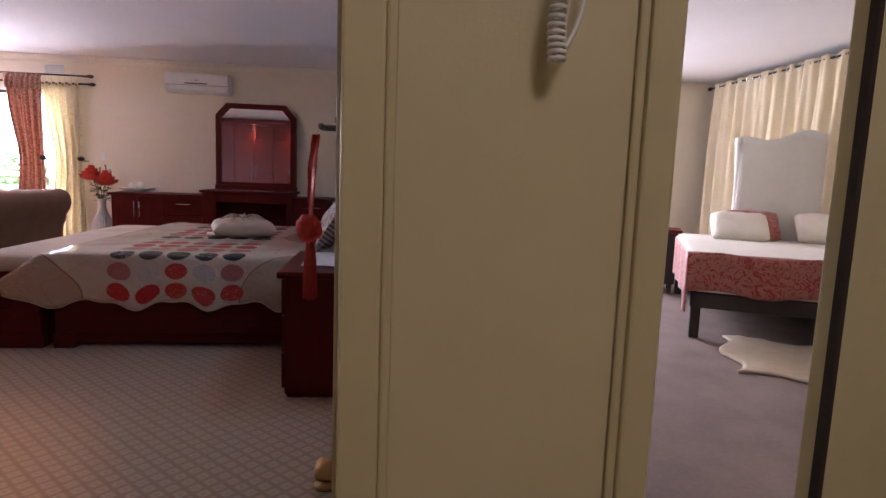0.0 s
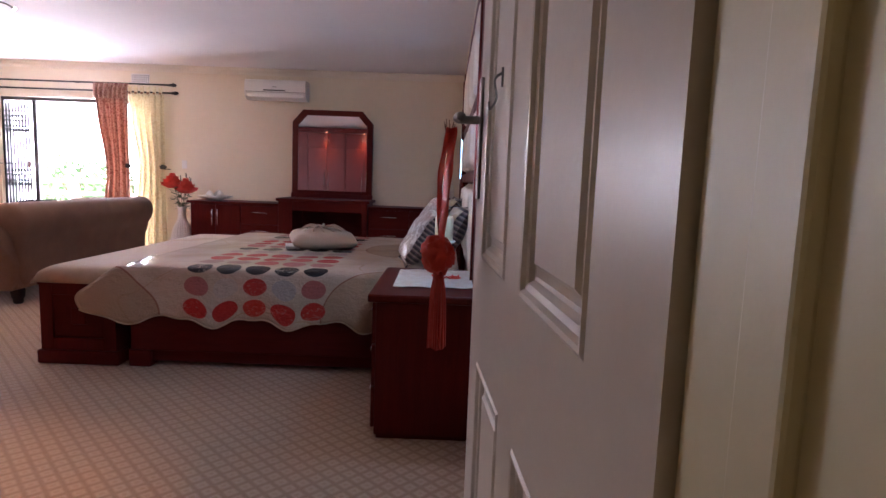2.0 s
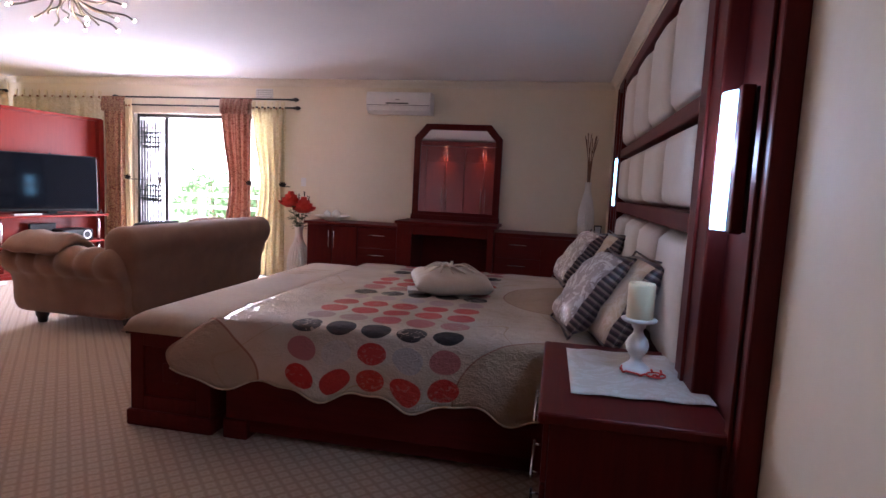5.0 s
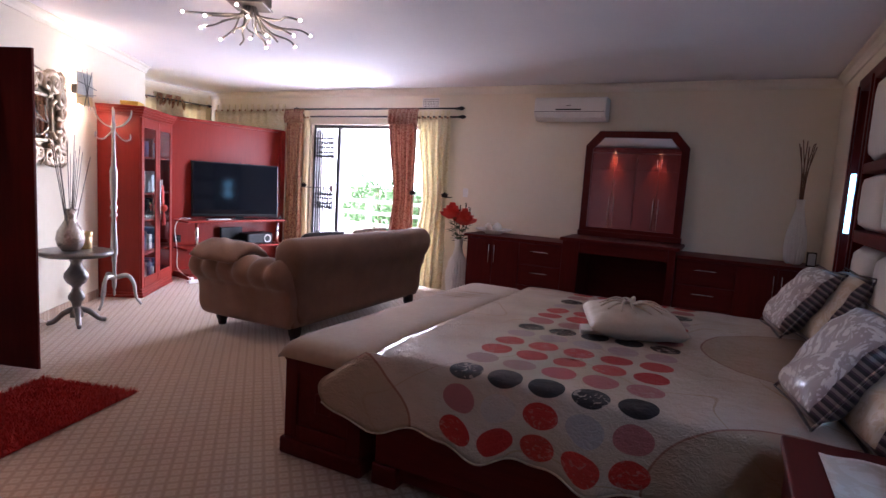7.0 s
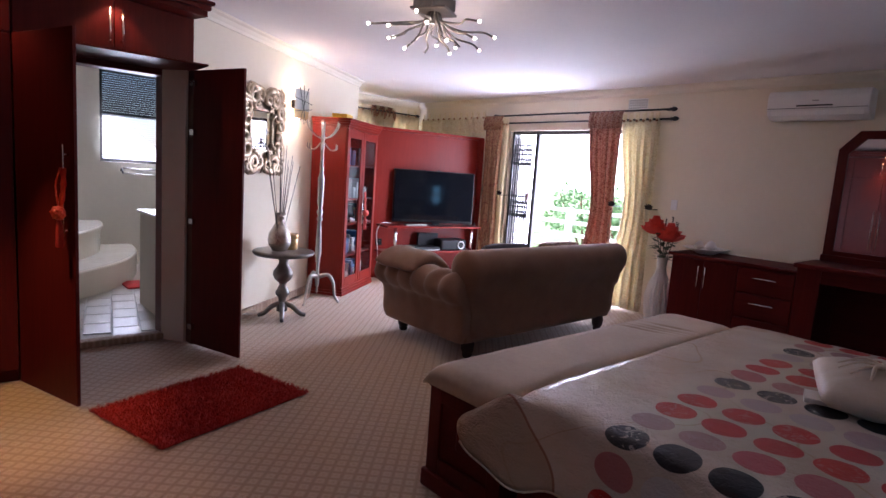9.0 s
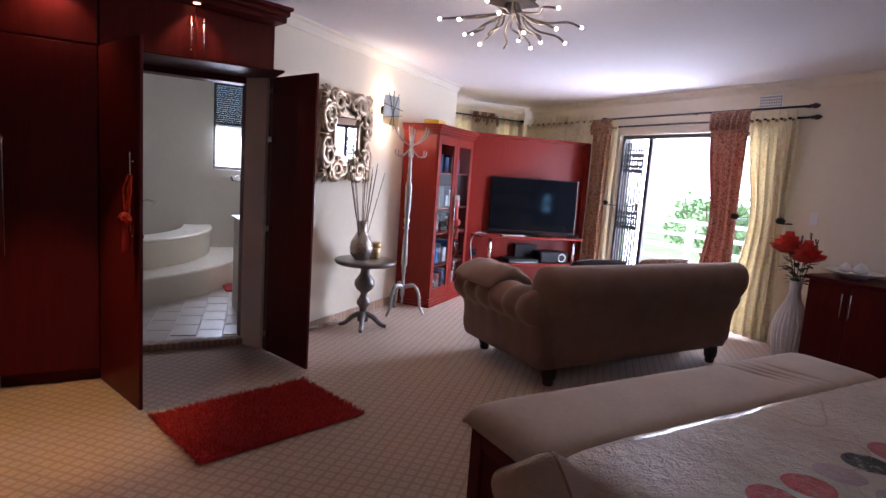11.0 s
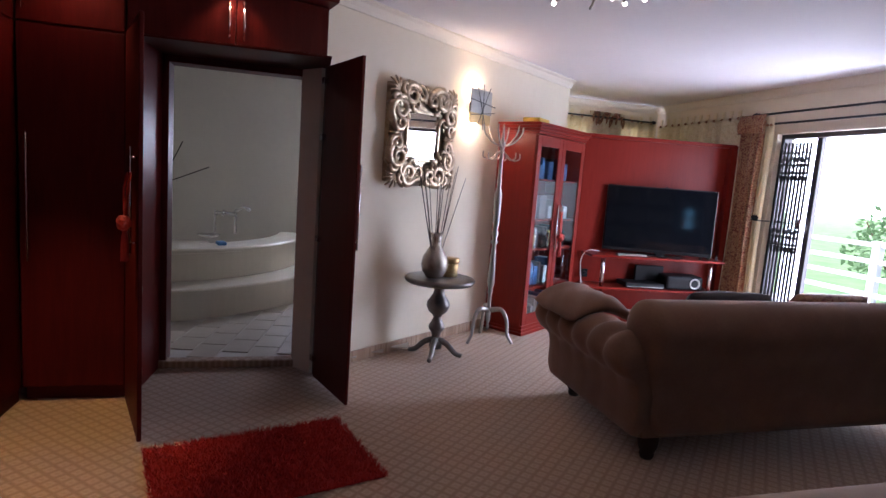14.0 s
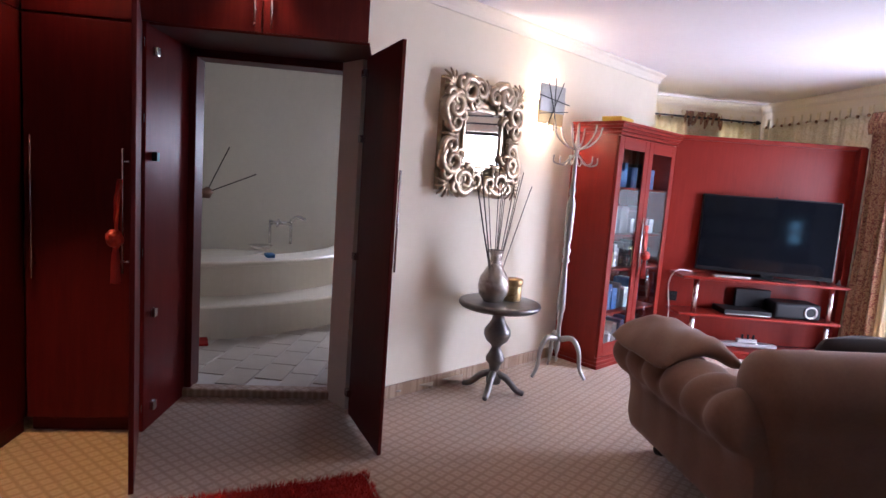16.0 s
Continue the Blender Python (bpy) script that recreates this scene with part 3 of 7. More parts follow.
structure(block("wall_west", -0.06, 3.33, 0.0, 0.2, 0, CEIL, CREAM_WALL, m=WM), "slanting white lit wall with mirror", "wall")
structure(block("wall_pier", 3.13, 3.33, 0.2, 1.4, 0, CEIL, CREAM_WALL, m=WM), "cream return wall beside bay window", "wall")
bm = bmesh.new()
box(bm, -8.2, -8.0, 5.4, 6.2, 0, CEIL)
box(bm, -8.2, -8.0, 6.2, 8.1, 0, 0.9)
box(bm, -8.2, -8.0, 6.2, 8.1, 2.15, CEIL)
box(bm, -8.2, -8.0, 8.1, NORTH, 0, CEIL)
structure(link("wall_bay", bm, CREAM_WALL), "cream bay wall with a curtained window", "wall")
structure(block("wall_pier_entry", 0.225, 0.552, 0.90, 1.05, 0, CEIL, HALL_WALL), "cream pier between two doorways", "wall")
bm = bmesh.new()
box(bm, -5.6, -1.5, 1.46, 1.60, 0, CEIL)
box(bm, -1.5, -1.36, 0.90, 1.60, 0, CEIL)
box(bm, -1.36, -0.70, 0.90, 1.05, 0, CEIL)
box(bm, -0.70, 0.225, 0.90, 1.05, 2.10, CEIL)
structure(link("wall_south", bm, CREAM_WALL), "cream wall with the entrance doorway", "wall")
bm = bmesh.new()
box(bm, 0.552, 1.45, 0.90, 1.05, 2.10, CEIL)
box(bm, 1.45, 5.2, 0.90, 1.05, 0, CEIL)
structure(link("wall_guest_south", bm, CREAM_WALL), "cream wall with the second doorway", "wall")
bm = bmesh.new()
box(bm, -1.5, -1.36, -1.4, 0.90, 0, CEIL)
box(bm, -1.5, 2.5, -1.5, -1.36, 0, CEIL)
box(bm, 2.4, 2.5, -1.4, 0.90, 0, CEIL)
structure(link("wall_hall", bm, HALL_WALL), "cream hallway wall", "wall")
bm = bmesh.new()
box(bm, 4.85, 5.0, 1.05, 7.8, 0, CEIL)
# The north side gets an added opening, out of view, for the fill.
box(bm, 0.45, 1.0, 7.8, 7.95, 0, CEIL)
box(bm, 1.0, 2.6, 7.8, 7.95, 0, 0.85)
box(bm, 1.0, 2.6, 7.8, 7.95, 2.15, CEIL)
box(bm, 2.6, 5.0, 7.8, 7.95, 0, CEIL)
structure(link("wall_guest", bm, CREAM_WALL), "cream guest room wall behind curtains", "wall")

# coved cornice along the bedroom walls
def cornice(name, p, q):
    p, q = Vector(p), Vector(q)
    d = (q - p).normalized()
    n = Vector((-d.y, d.x, 0))
    bm = bmesh.new()
    prof = [(0, -0.085), (0.012, -0.085), (0.018, -0.06), (0.04, -0.03), (0.065, -0.016), (0.07, -0.003), (0.0, -0.003)]
    ends = [[bm.verts.new(e + n * (o + 0.002) + Vector((0, 0, CEIL + h))) for o, h in prof] for e in (p, q)]
    k = len(prof)
    for i in range(k):
        bm.faces.new((ends[0][i], ends[0][(i + 1) % k], ends[1][(i + 1) % k], ends[1][i]))
    bm.faces.new(ends[0])
    bm.faces.new(ends[1][::-1])
    bmesh.ops.recalc_face_normals(bm, faces=bm.faces[:])
    return structure(link(name, bm, CORNICE), "pale coved plaster cornice", "cornice")


cornice("cornice_north", (EAST, NORTH, 0), (-8.0, NORTH, 0))
cornice("cornice_east", (EAST, 1.05, 0), (EAST, NORTH - 0.07, 0))
wa, wb = WM @ Vector((0, 0, 0)), WM @ Vector((3.33, 0, 0))
cornice("cornice_west", wb, wa)
cornice("cornice_bay", (-8.0, NORTH - 0.07, 0), (-8.0, 5.4, 0))

# carpet turned up the foot of the walls
structure(block("baseboard", 0.0, 3.3, -0.012, -0.001, 0, 0.085, CARPET, m=WM, w=0.003), "carpet strip turned up as skirting", "skirting")
structure(block("baseboard_east", EAST - 0.012, EAST - 0.001, 1.07, 2.9, 0, 0.085, CARPET, w=0.003), "carpet strip turned up as skirting", "skirting")

# bathroom shell beyond the passage
bm = bmesh.new()
plan = ((-8.3, 0.95), (-5.16, 0.95), (-5.16, 3.90), (-6.25, 5.38), (-8.3, 5.5))
lower, upper = [[bm.verts.new((x, y, z)) for x, y in plan] for z in (-0.065, 0.035)]
bm.faces.new(upper)
bm.faces.new(lower[::-1])
for k in range(5):
    bm.faces.new((lower[k], lower[(k + 1) % 5], upper[(k + 1) % 5], upper[k]))
structure(link("floor_bathroom", bm, GROUT), "pale grout bed between bathroom tiles", "floor")
bm = bmesh.new()
box(bm, -8.45, -8.3, 0.8, 3.84, 0, CEIL)
box(bm, -8.45, -8.3, 4.52, 5.6, 0, CEIL)
box(bm, -8.45, -8.3, 3.84, 4.52, 0, 1.30)
box(bm, -8.45, -8.3, 3.84, 4.52, 2.40, CEIL)
box(bm, -8.3, -5.15, 0.8, 0.95, 0, CEIL)
box(bm, -5.29, -5.15, 0.95, 2.80, 0, CEIL)
box(bm, -5.29, -5.15, 2.80, 3.70, 2.06, CEIL)
box(bm, -5.29, -5.15, 3.70, 3.95, 0, CEIL)
structure(link("wall_bathroom", bm, BATH_WALL), "pale cream bathroom wall", "wall")
structure(block("wall_bathroom_back", -8.3, -6.4, 5.5, 5.62, 0, CEIL, BATH_WALL), "pale cream bathroom wall", "wall")

# ---- garden beyond the sliding door ----
structure(block("ground", -400, 400, 8.63, 800, -0.35, -0.25, LAWN), "sunlit green lawn", "ground")
structure(block("patio_paving", -9, 1, 8.63, 11.2, -0.25, -0.06, PATIO), "pale sunlit patio paving", "paving")

# ---- bedroom: bed, headboard, bench ----
bed = thing("bed", at(-0.82, 5.1), "wide bed with dark red mahogany side boards", "bed")
for nm, a in (("side_board", (-0.98, 1.0, -1.07, -1.03, 0.10, 0.46)), ("side_board", (-0.98, 1.0, 1.03, 1.07, 0.10, 0.46)), ("foot_board", (-0.99, -0.95, -1.03, 1.03, 0.10, 0.46))):
    part(nm, slab(*a, 0.006), WOOD_X if nm == "side_board" else WOOD_Y, bed)
for x in (-0.99, 0.86):
    for y in (-1.08, 0.90):
        part("foot_block", slab(x, x + 0.13, y, y + 0.18, 0, 0.10, 0.008), WOOD_X, bed)
part("plinth", slab(-0.93, 0.98, -1.045, -1.02, 0.03, 0.10, 0.003), WOOD_X, bed)
part("mattress", slab(-0.95, 0.98, -1.03, 1.03, 0.44, 0.585, 0.04, 4), WHITE_QUILT, bed)

Q0, Q1 = -1.97, 0.02


def quilt_point(s, t):
    x = Q0 + (Q1 - Q0) * s
    # arc length across: drape, top, far drape
    a = t * 2.86 - 0.33
    wav = 0.026 * math.sin(x * 13.5) + 0.012 * math.sin(x * 29 + 1.0)
    lift = 0.006 * noise.noise((x * 5, a * 5, 0)) + 0.003 * noise.noise((x * 17, a * 17, 3))
    fall = max(0.0, -1.83 - x)
    if a < 0:
        d = -a / 0.33
        z = 0.60 - (0.30 + wav) * d
        y = 4.02 - 0.035 * math.sin(d * 1.57) - 0.022 * d * math.sin(x * 13.5 + 1.2)
        corner = max(0.0, min(1.0, (-1.50 - x) / 0.40))
        x2 = x - 0.075 * corner * math.sin(min(1.0, d * 1.5) * 1.57) - 0.03 * corner * math.sin(d * 3.14)
        z += 0.035 * corner * corner * d + 0.05 * corner * corner * (1 - d)
        y -= 0.05 * corner * math.sin(d * 2.0)
        z -= fall * 0.9 * (1 - d)
        return (x2, y, z + lift)
    if a > 2.20:
        d = (a - 2.20) / 0.33
        return (x, 6.22 + 0.03 * math.sin(d * 1.57), 0.615 - (0.30 + wav) * d - fall * 0.9 * (1 - d) + lift)
    y = 4.02 + a
    edge = min(a, 2.2 - a)
    z = 0.600 + 0.022 * (1 - math.exp(-edge * 18)) + lift - fall * 1.3
    x2 = x + fall * 0.7
    return (x2, y, z)


bm = grid_solid(64, 110, quilt_point, 0.012)
uvl = bm.loops.layers.uv.new("print")
nv = 110
bm.verts.index_update()
bm.verts.ensure_lookup_table()
side = 65 * 111
for f in bm.faces:
    for lp in f.loops:
        k = lp.vert.index % side
        i, j = divmod(k, nv + 1)
        x = Q0 + (Q1 - Q0) * i / 64
        a = j / nv * 2.86 - 0.33
        v = 0.425 + (a - 0.04 if a > 0.04 else (a - 0.04) * 0.17 / 0.143)
        lp[uvl].uv = (x, v)
quilt = thing("quilt", Matrix.Identity(4), "off-white quilt printed with red and black discs", "quilt")
part("cover", bm, QUILT, quilt, "", True)
part("binding", tube([Vector(quilt_point(k / 90, 0.0)) + Vector((0, -0.004, 0)) for k in range(91)], 0.004, 6), PILLOW_GOLD, quilt, "tan bound edge", True)

# headboard panelling on the east wall: x along +y of the room, -y out of the wall
HB = Matrix.Translation((EAST, 2.95, 0)) @ Matrix.Rotation(radians(90), 4, "Z") @ Matrix.Diagonal((1, 1, 1, 1))
head = thing("headboard", HB, "tall mahogany headboard wall with cream padded squares", "headboard")
part("backing", slab(0.17, 3.86, 0.002, 0.04, 0.0, 2.2, 0.003), WOOD_Z, head)
for x0, x1, dp in ((0.15, 0.28, 0.06), (0.50, 0.77, 0.10), (3.33, 3.45, 0.10), (3.78, 3.9, 0.10)):
    part("post", slab(x0, x1, 0.0, dp, 0.0, 2.2, 0.008), WOOD_Z, head)
    part("moulding", slab((x0 + x1) / 2 - 0.02, (x0 + x1) / 2 + 0.02, dp, dp + 0.012, 0.0, 2.2, 0.004), WOOD_Z, head)
for z0, z1 in ((1.165, 1.24), (1.585, 1.65), (2.16, 2.25)):
    part("rail", slab(0.15 if z1 > 2 else 0.77, 3.9 if z1 > 2 else 3.33, 0.0, 0.10, z0, z1, 0.008), WOOD_Y, head)
flip = Matrix.Rotation(radians(180), 4, "Z")
for c in range(4):
    for z0, z1 in ((0.60, 1.16), (1.245, 1.58), (1.655, 2.155)):
        bm = padded(bmesh.new(), -(0.78 + 0.637 * c + 0.63), -(0.78 + 0.637 * c), z0, z1, -0.04, 0.075)
        bmesh.ops.transform(bm, matrix=flip, verts=bm.verts)
        part("pad", bm, PAD_SUEDE, head, "cream suede pad", True)
# the frame leaves its local y pointing west into the room after the turn
def bed_lamp(y):
    lamp = thing("wall_lamp", Matrix.Translation((EAST - 0.04, y, 1.40)) @ Matrix.Rotation(radians(-90), 4, "Z") @ Matrix.Diagonal((1.28, 1, 1.12, 1)), "lit curved white glass wall lamp with wooden side strip", "wall lamp", "bedside wall lamps")
    part("back_plate", slab(-0.075, 0.085, -0.02, 0.0, -0.175, 0.175, 0.004), IRON, lamp)
    part("side_strip", slab(0.05, 0.085, -0.055, -0.02, -0.18, 0.18, 0.006), WOOD_Z, lamp, "ribbed brown wooden strip")
    for z0, z1, mt in ((-0.175, -0.045, TUBE), (-0.045, 0.04, TUBE_DIM), (0.04, 0.175, TUBE)):
        bm = bmesh.new()
        n = 10
        cols = [[bm.verts.new((-0.075 + 0.123 * k / n, -0.022 - 0.05 * math.sin(math.pi * (0.12 + 0.76 * k / n)), z)) for z in (z0, z1)] for k in range(n + 1)]
        for p, q in zip(cols, cols[1:]):
            bm.faces.new((p[0], q[0], q[1], p[1]))
        bm.faces.new([c[1] for c in cols])
        bm.faces.new([c[0] for c in cols][::-1])
        bm.faces.new((cols[0][0], cols[0][1], cols[-1][1], cols[-1][0]))
        part("diffuser", bm, mt, lamp, "glowing white diffuser", True)
    return lamp


bed_lamp(3.355)
bed_lamp(6.56)

# pillows leaning on the pads
def pillow(x, y, z, lean, w, d, h, seed, front, label, turn=0.0):
    m = Matrix.Translation((x, y, z)) @ Matrix.Rotation(radians(turn), 4, "Z") @ Matrix.Rotation(radians(-lean), 4, "Y")
    ob = thing("pillow", m, label, "pillow", "pillows on the bed")
    bm = cushion(w, d, h, seed)
    for f in bm.faces:
        f.material_index = 0 if f.calc_center_median().z > -0.06 * h else 1
        c = f.calc_center_median()
        if abs(c.x) > w * 0.43 or abs(c.y) > d * 0.41:
            f.material_index = 1
    part("cover", bm, [front, STRIPES], ob, "printed front with dark striped satin border", True)
    rim = [(w / 2 * a, d / 2 * b, 0) for a, b in ((-1, -1), (-0.93, 0), (-1, 1), (0, 0.93), (1, 1), (0.93, 0), (1, -1), (0, -0.93), (-1, -1))]
    part("piping", tube(rim, 0.006, 6), STRIPES, ob)
    return ob


pillow(-0.08, 4.36, 0.83, 54, 0.46, 0.46, 0.15, 1, PILLOW_PRINT, "white floral pillow with dark satin stripes, leaning", 10)
pillow(0.06, 4.22, 0.82, 62, 0.46, 0.48, 0.14, 2, PILLOW_GOLD, "gold printed pillow with striped border, leaning", 8)
pillow(-0.09, 5.72, 0.84, 54, 0.46, 0.46, 0.15, 3, PILLOW_PRINT, "white floral pillow with dark satin stripes, leaning", 10)
pillow(0.05, 5.62, 0.83, 62, 0.46, 0.48, 0.14, 4, PILLOW_GOLD, "gold printed pillow with striped border, leaning", 8)

# ivory satin pouch gathered with a tie
pouch = thing("gift_pouch", at(-0.92, 5.22, 0.62, 18) @ Matrix.Diagonal((1.06, 1.06, 0.80, 1)), "ivory satin pouch gathered with a tie, on quilt", "pouch")
bm = cushion(0.50, 0.64, 0.16, 9, n=24)
for v in bm.verts:
    r = math.hypot(v.co.x, v.co.y)
    ang = math.atan2(v.co.y, v.co.x)
    if v.co.z > 0:
        v.co.z += 0.014 * math.sin(ang * 13) * math.exp(-r * 6) + 0.05 * math.exp(-r * 9)
    v.co.z = max(v.co.z, -0.075)
bmesh.ops.translate(bm, verts=bm.verts, vec=(0, 0, 0.075))
part("bag", bm, LINEN, pouch, "", True)
for k in range(14):
    a = k / 14 * 6.283
    part("gather", tube(arc([(0.02 * math.cos(a), 0.02 * math.sin(a), 0.19), (0.09 * math.cos(a), 0.09 * math.sin(a), 0.215 - 0.01 * (k % 3)), (0.17 * math.cos(a + 0.2), 0.17 * math.sin(a + 0.2), 0.165)], 4), 0.012, 6, None, 0.3), LINEN, pouch, "", True)
bm = slab(-0.27, -0.17, -0.17, -0.10, 0.05, 0.085, 0.003, 2, Matrix.Rotation(0.3, 4, "X"))
part("tag", bm, WHITE_PLASTIC, pouch, "white card tag")

# bench at the bed's foot
bench = thing("bench", at(-2.11, 5.12), "long mahogany storage bench with beige suede seat", "bench")
part("body", slab(-0.225, 0.225, -1.08, 1.08, 0.08, 0.49, 0.004), WOOD_Y, bench)
part("plinth", slab(-0.245, 0.245, -1.11, 1.11, 0.0, 0.085, 0.012), WOOD_Y, bench)
for y in (-1.083, 1.083):
    for a in ((-0.225, -0.15, 0.085, 0.49), (0.15, 0.225, 0.085, 0.49), (-0.15, 0.15, 0.085, 0.16), (-0.15, 0.15, 0.42, 0.49)):
        part("end_frame", slab(a[0], a[1], y - 0.012, y + 0.012, a[2], a[3], 0.004), WOOD_Z, bench)
    part("end_ornament", slab(-0.045, 0.045, y - 0.012, y + 0.012, 0.24, 0.34, 0.01), WOOD_Z, bench)
part("top_trim", slab(-0.235, 0.235, -1.095, 1.095, 0.475, 0.495, 0.004), WOOD_Y, bench)


def seat_top(s, t):
    u, v = 2 * s - 1, 2 * t - 1
    e = (max(0.0, 1 - abs(u) ** 6) * max(0.0, 1 - abs(v) ** 26)) ** 0.4
    cr = 0.0
    for k, c in enumerate((0.36, 0.42, 0.47, 0.55)):
        cr -= 0.012 * math.exp(-(((v - c - 0.05 * u) * 95) ** 2)) * math.exp(-((u - 0.1 * k + 0.2) * 2.2) ** 2)
    return (0.255 * u, 1.12 * v, 0.495 + 0.095 * e + cr * e)


part("seat_pad", grid_solid(20, 240, seat_top, 0.01), BENCH_SUEDE, bench, "beige suede seat pad", True)

# bedside table
ped = thing("bedside_table", at(-0.02, 3.55), "dark mahogany bedside table with drawers", "bedside table")
part("carcass", slab(-0.215, 0.272, -0.365, 0.365, 0.02, 0.635, 0.004), WOOD_Z, ped)
part("top", slab(-0.25, 0.275, -0.40, 0.40, 0.635, 0.67, 0.008), WOOD_Y, ped)
part("plinth", slab(-0.205, 0.27, -0.355, 0.355, 0.0, 0.03, 0.002), WOOD_Y, ped)
for k in range(3):
    z = 0.05 + 0.195 * k
    d = part("drawer_front", slab(-0.233, -0.216, -0.355, 0.355, z, z + 0.185, 0.004), WOOD_Y, ped)
    bm = bmesh.new()
    tube([(-0.262, -0.14, z + 0.1), (-0.262, 0.14, z + 0.1)], 0.006, 8, bm)
    for y in (-0.11, 0.11):
        tube([(-0.262, y, z + 0.1), (-0.232, y, z + 0.1)], 0.005, 6, bm)
    part("handle", bm, CHROME, d, "steel bar handle", True)


def cloth_pt(s, t):
    u, v = 2 * s - 1, 2 * t - 1
    return (0.215 * u + 0.01 * v, 0.26 * v, 0.003 + 0.002 * noise.noise((s * 6, t * 6, 1)) + 0.002 * math.sin(9 * u) * (abs(v) > 0.8))


cl = link("table_cloth", grid_solid(20, 24, cloth_pt, 0.0015), TABLE_CLOTH, smooth=True)
cl.matrix_world = at(0.035, 3.60, 0.674, 3)
tagged(cl, "small white damask cloth on the bedside table", "cloth")
stick = thing("candle_holder", at(0.05, 3.62, 0.679), "turned white wooden candle holder with red ribbon", "candle holder")
part("stem", lathe([(0.052, 0), (0.055, 0.008), (0.045, 0.018), (0.022, 0.035), (0.018, 0.05), (0.036, 0.075), (0.040, 0.095), (0.034, 0.115), (0.018, 0.135), (0.016, 0.15), (0.024, 0.16), (0.024, 0.168), (0.055, 0.178), (0.062, 0.186), (0.058, 0.19)]), CERAMIC, stick, "", True)
bm = bmesh.new()
tube([(0.052 * math.cos(a / 10) + (0.03 if a > 40 else 0), 0.052 * math.sin(a / 10) - 0.03, 0.012 + 0.004 * math.sin(a)) for a in range(0, 66)], 0.0035, 6, bm)
tube([(0.06 + 0.03 * math.cos(a / 10), -0.06 + 0.03 * math.sin(a / 10), 0.01) for a in range(0, 60)], 0.003, 6, bm)
part("ribbon", bm, ROSE, stick, "thin red ribbon", True)
cd = link("candle", lathe([(0.044, 0), (0.046, 0.004), (0.046, 0.115), (0.043, 0.122), (0.03, 0.118), (0.0, 0.114)], 28, False), WAX, smooth=True)
cd.matrix_world = at(0.05, 3.62, 0.87)
tagged(cd, "thick ivory pillar candle on the holder", "candle")

# ---- bedroom: north wall ----
cred = thing("sideboard", at(-1.45, 7.87), "long mahogany sideboard with steel handles", "sideboard")
for x0, x1 in ((-1.72, -0.6), (0.52, 1.74)):
    part("carcass", slab(x0, x1, 0.02, 0.525, 0.08, 0.79, 0.003), WOOD_X, cred)
    part("worktop", slab(x0 - 0.03 if x0 < 0 else x0, x1, -0.02, 0.525, 0.79, 0.82, 0.006), WOOD_X, cred)
    part("plinth", slab(x0 + 0.02, x1, 0.05, 0.52, 0.0, 0.08, 0.002), WOOD_X, cred)
for x0, x1, hx in ((-1.71, -1.40, -1.43), (-1.395, -1.085, -1.365), (1.05, 1.385, 1.355), (1.39, 1.73, 1.42)):
    d = part("door", slab(x0, x1, 0.0, 0.018, 0.09, 0.78, 0.004), WOOD_Z, cred)
    bar_handle(d, hx, 0.62, 0.2)
for x0, x1 in ((-1.075, -0.61), (0.53, 1.04)):
    for z0, z1 in ((0.09, 0.315), (0.32, 0.545), (0.55, 0.78)):
        d = part("drawer_front", slab(x0, x1, 0.0, 0.018, z0, z1 - 0.005, 0.004), WOOD_X, cred)
        bar_handle(d, (x0 + x1) / 2, (z0 + z1) / 2 + 0.03, 0.2, False)
desk = thing("dressing_table", at(-1.45, 7.80), "raised mahogany dressing table with open knee space", "dressing table")
part("top", slab(-0.62, 0.55, 0.0, 0.595, 0.855, 0.89, 0.006), WOOD_X, desk)
part("apron", slab(-0.419, 0.449, 0.045, 0.07, 0.74, 0.854, 0.003), WOOD_X, desk)
for x0, x1 in ((-0.598, -0.42), (0.45, 0.518)):
    part("side_panel", slab(x0, x1, 0.04, 0.59, 0.0, 0.855, 0.004), WOOD_Z, desk)
part("back_panel", slab(-0.42, 0.45, 0.57, 0.59, 0.0, 0.74, 0.002), WOOD_X, desk)

mir = thing("dressing_mirror", at(-1.475, 8.318, 0.892) @ Matrix.Rotation(radians(-0.8), 4, "X"), "mahogany framed mirror with cut top corners", "mirror")


def cut_corner(w, h, cx, cz, z0=0.0):
    return [(-w, z0), (w, z0), (w, h - cz), (w - cx, h), (-w + cx, h), (-w, h - cz)]


outer, inner = cut_corner(0.53, 1.15, 0.14, 0.16), cut_corner(0.455, 1.08, 0.115, 0.13, 0.10)
bm = bmesh.new()
for ring, y in ((outer, 0.0), (inner, -0.005), (inner, 0.03), (outer, 0.06)):
    for x, z in ring:
        bm.verts.new((x, y, z))
bm.verts.ensure_lookup_table()
for a, b in ((0, 6), (6, 12), (18, 0)):
    for k in range(6):
        j = (k + 1) % 6
        bm.faces.new([bm.verts[i] for i in (a + k, a + j, b + j, b + k)])
bmesh.ops.recalc_face_normals(bm, faces=bm.faces[:])
part("frame", bm, WOOD_Z, mir)
bm = bmesh.new()
fr0, bk0 = [[bm.verts.new((x, y, z)) for x, z in inner] for y in (0.012, 0.028)]
bm.faces.new(fr0)
bm.faces.new(bk0[::-1])
for k in range(6):
    bm.faces.new((fr0[k], bk0[k], bk0[(k + 1) % 6], fr0[(k + 1) % 6]))
bmesh.ops.recalc_face_normals(bm, faces=bm.faces[:])
part("mirror_glass", bm, MIRROR, mir, "clear silvered mirror glass")
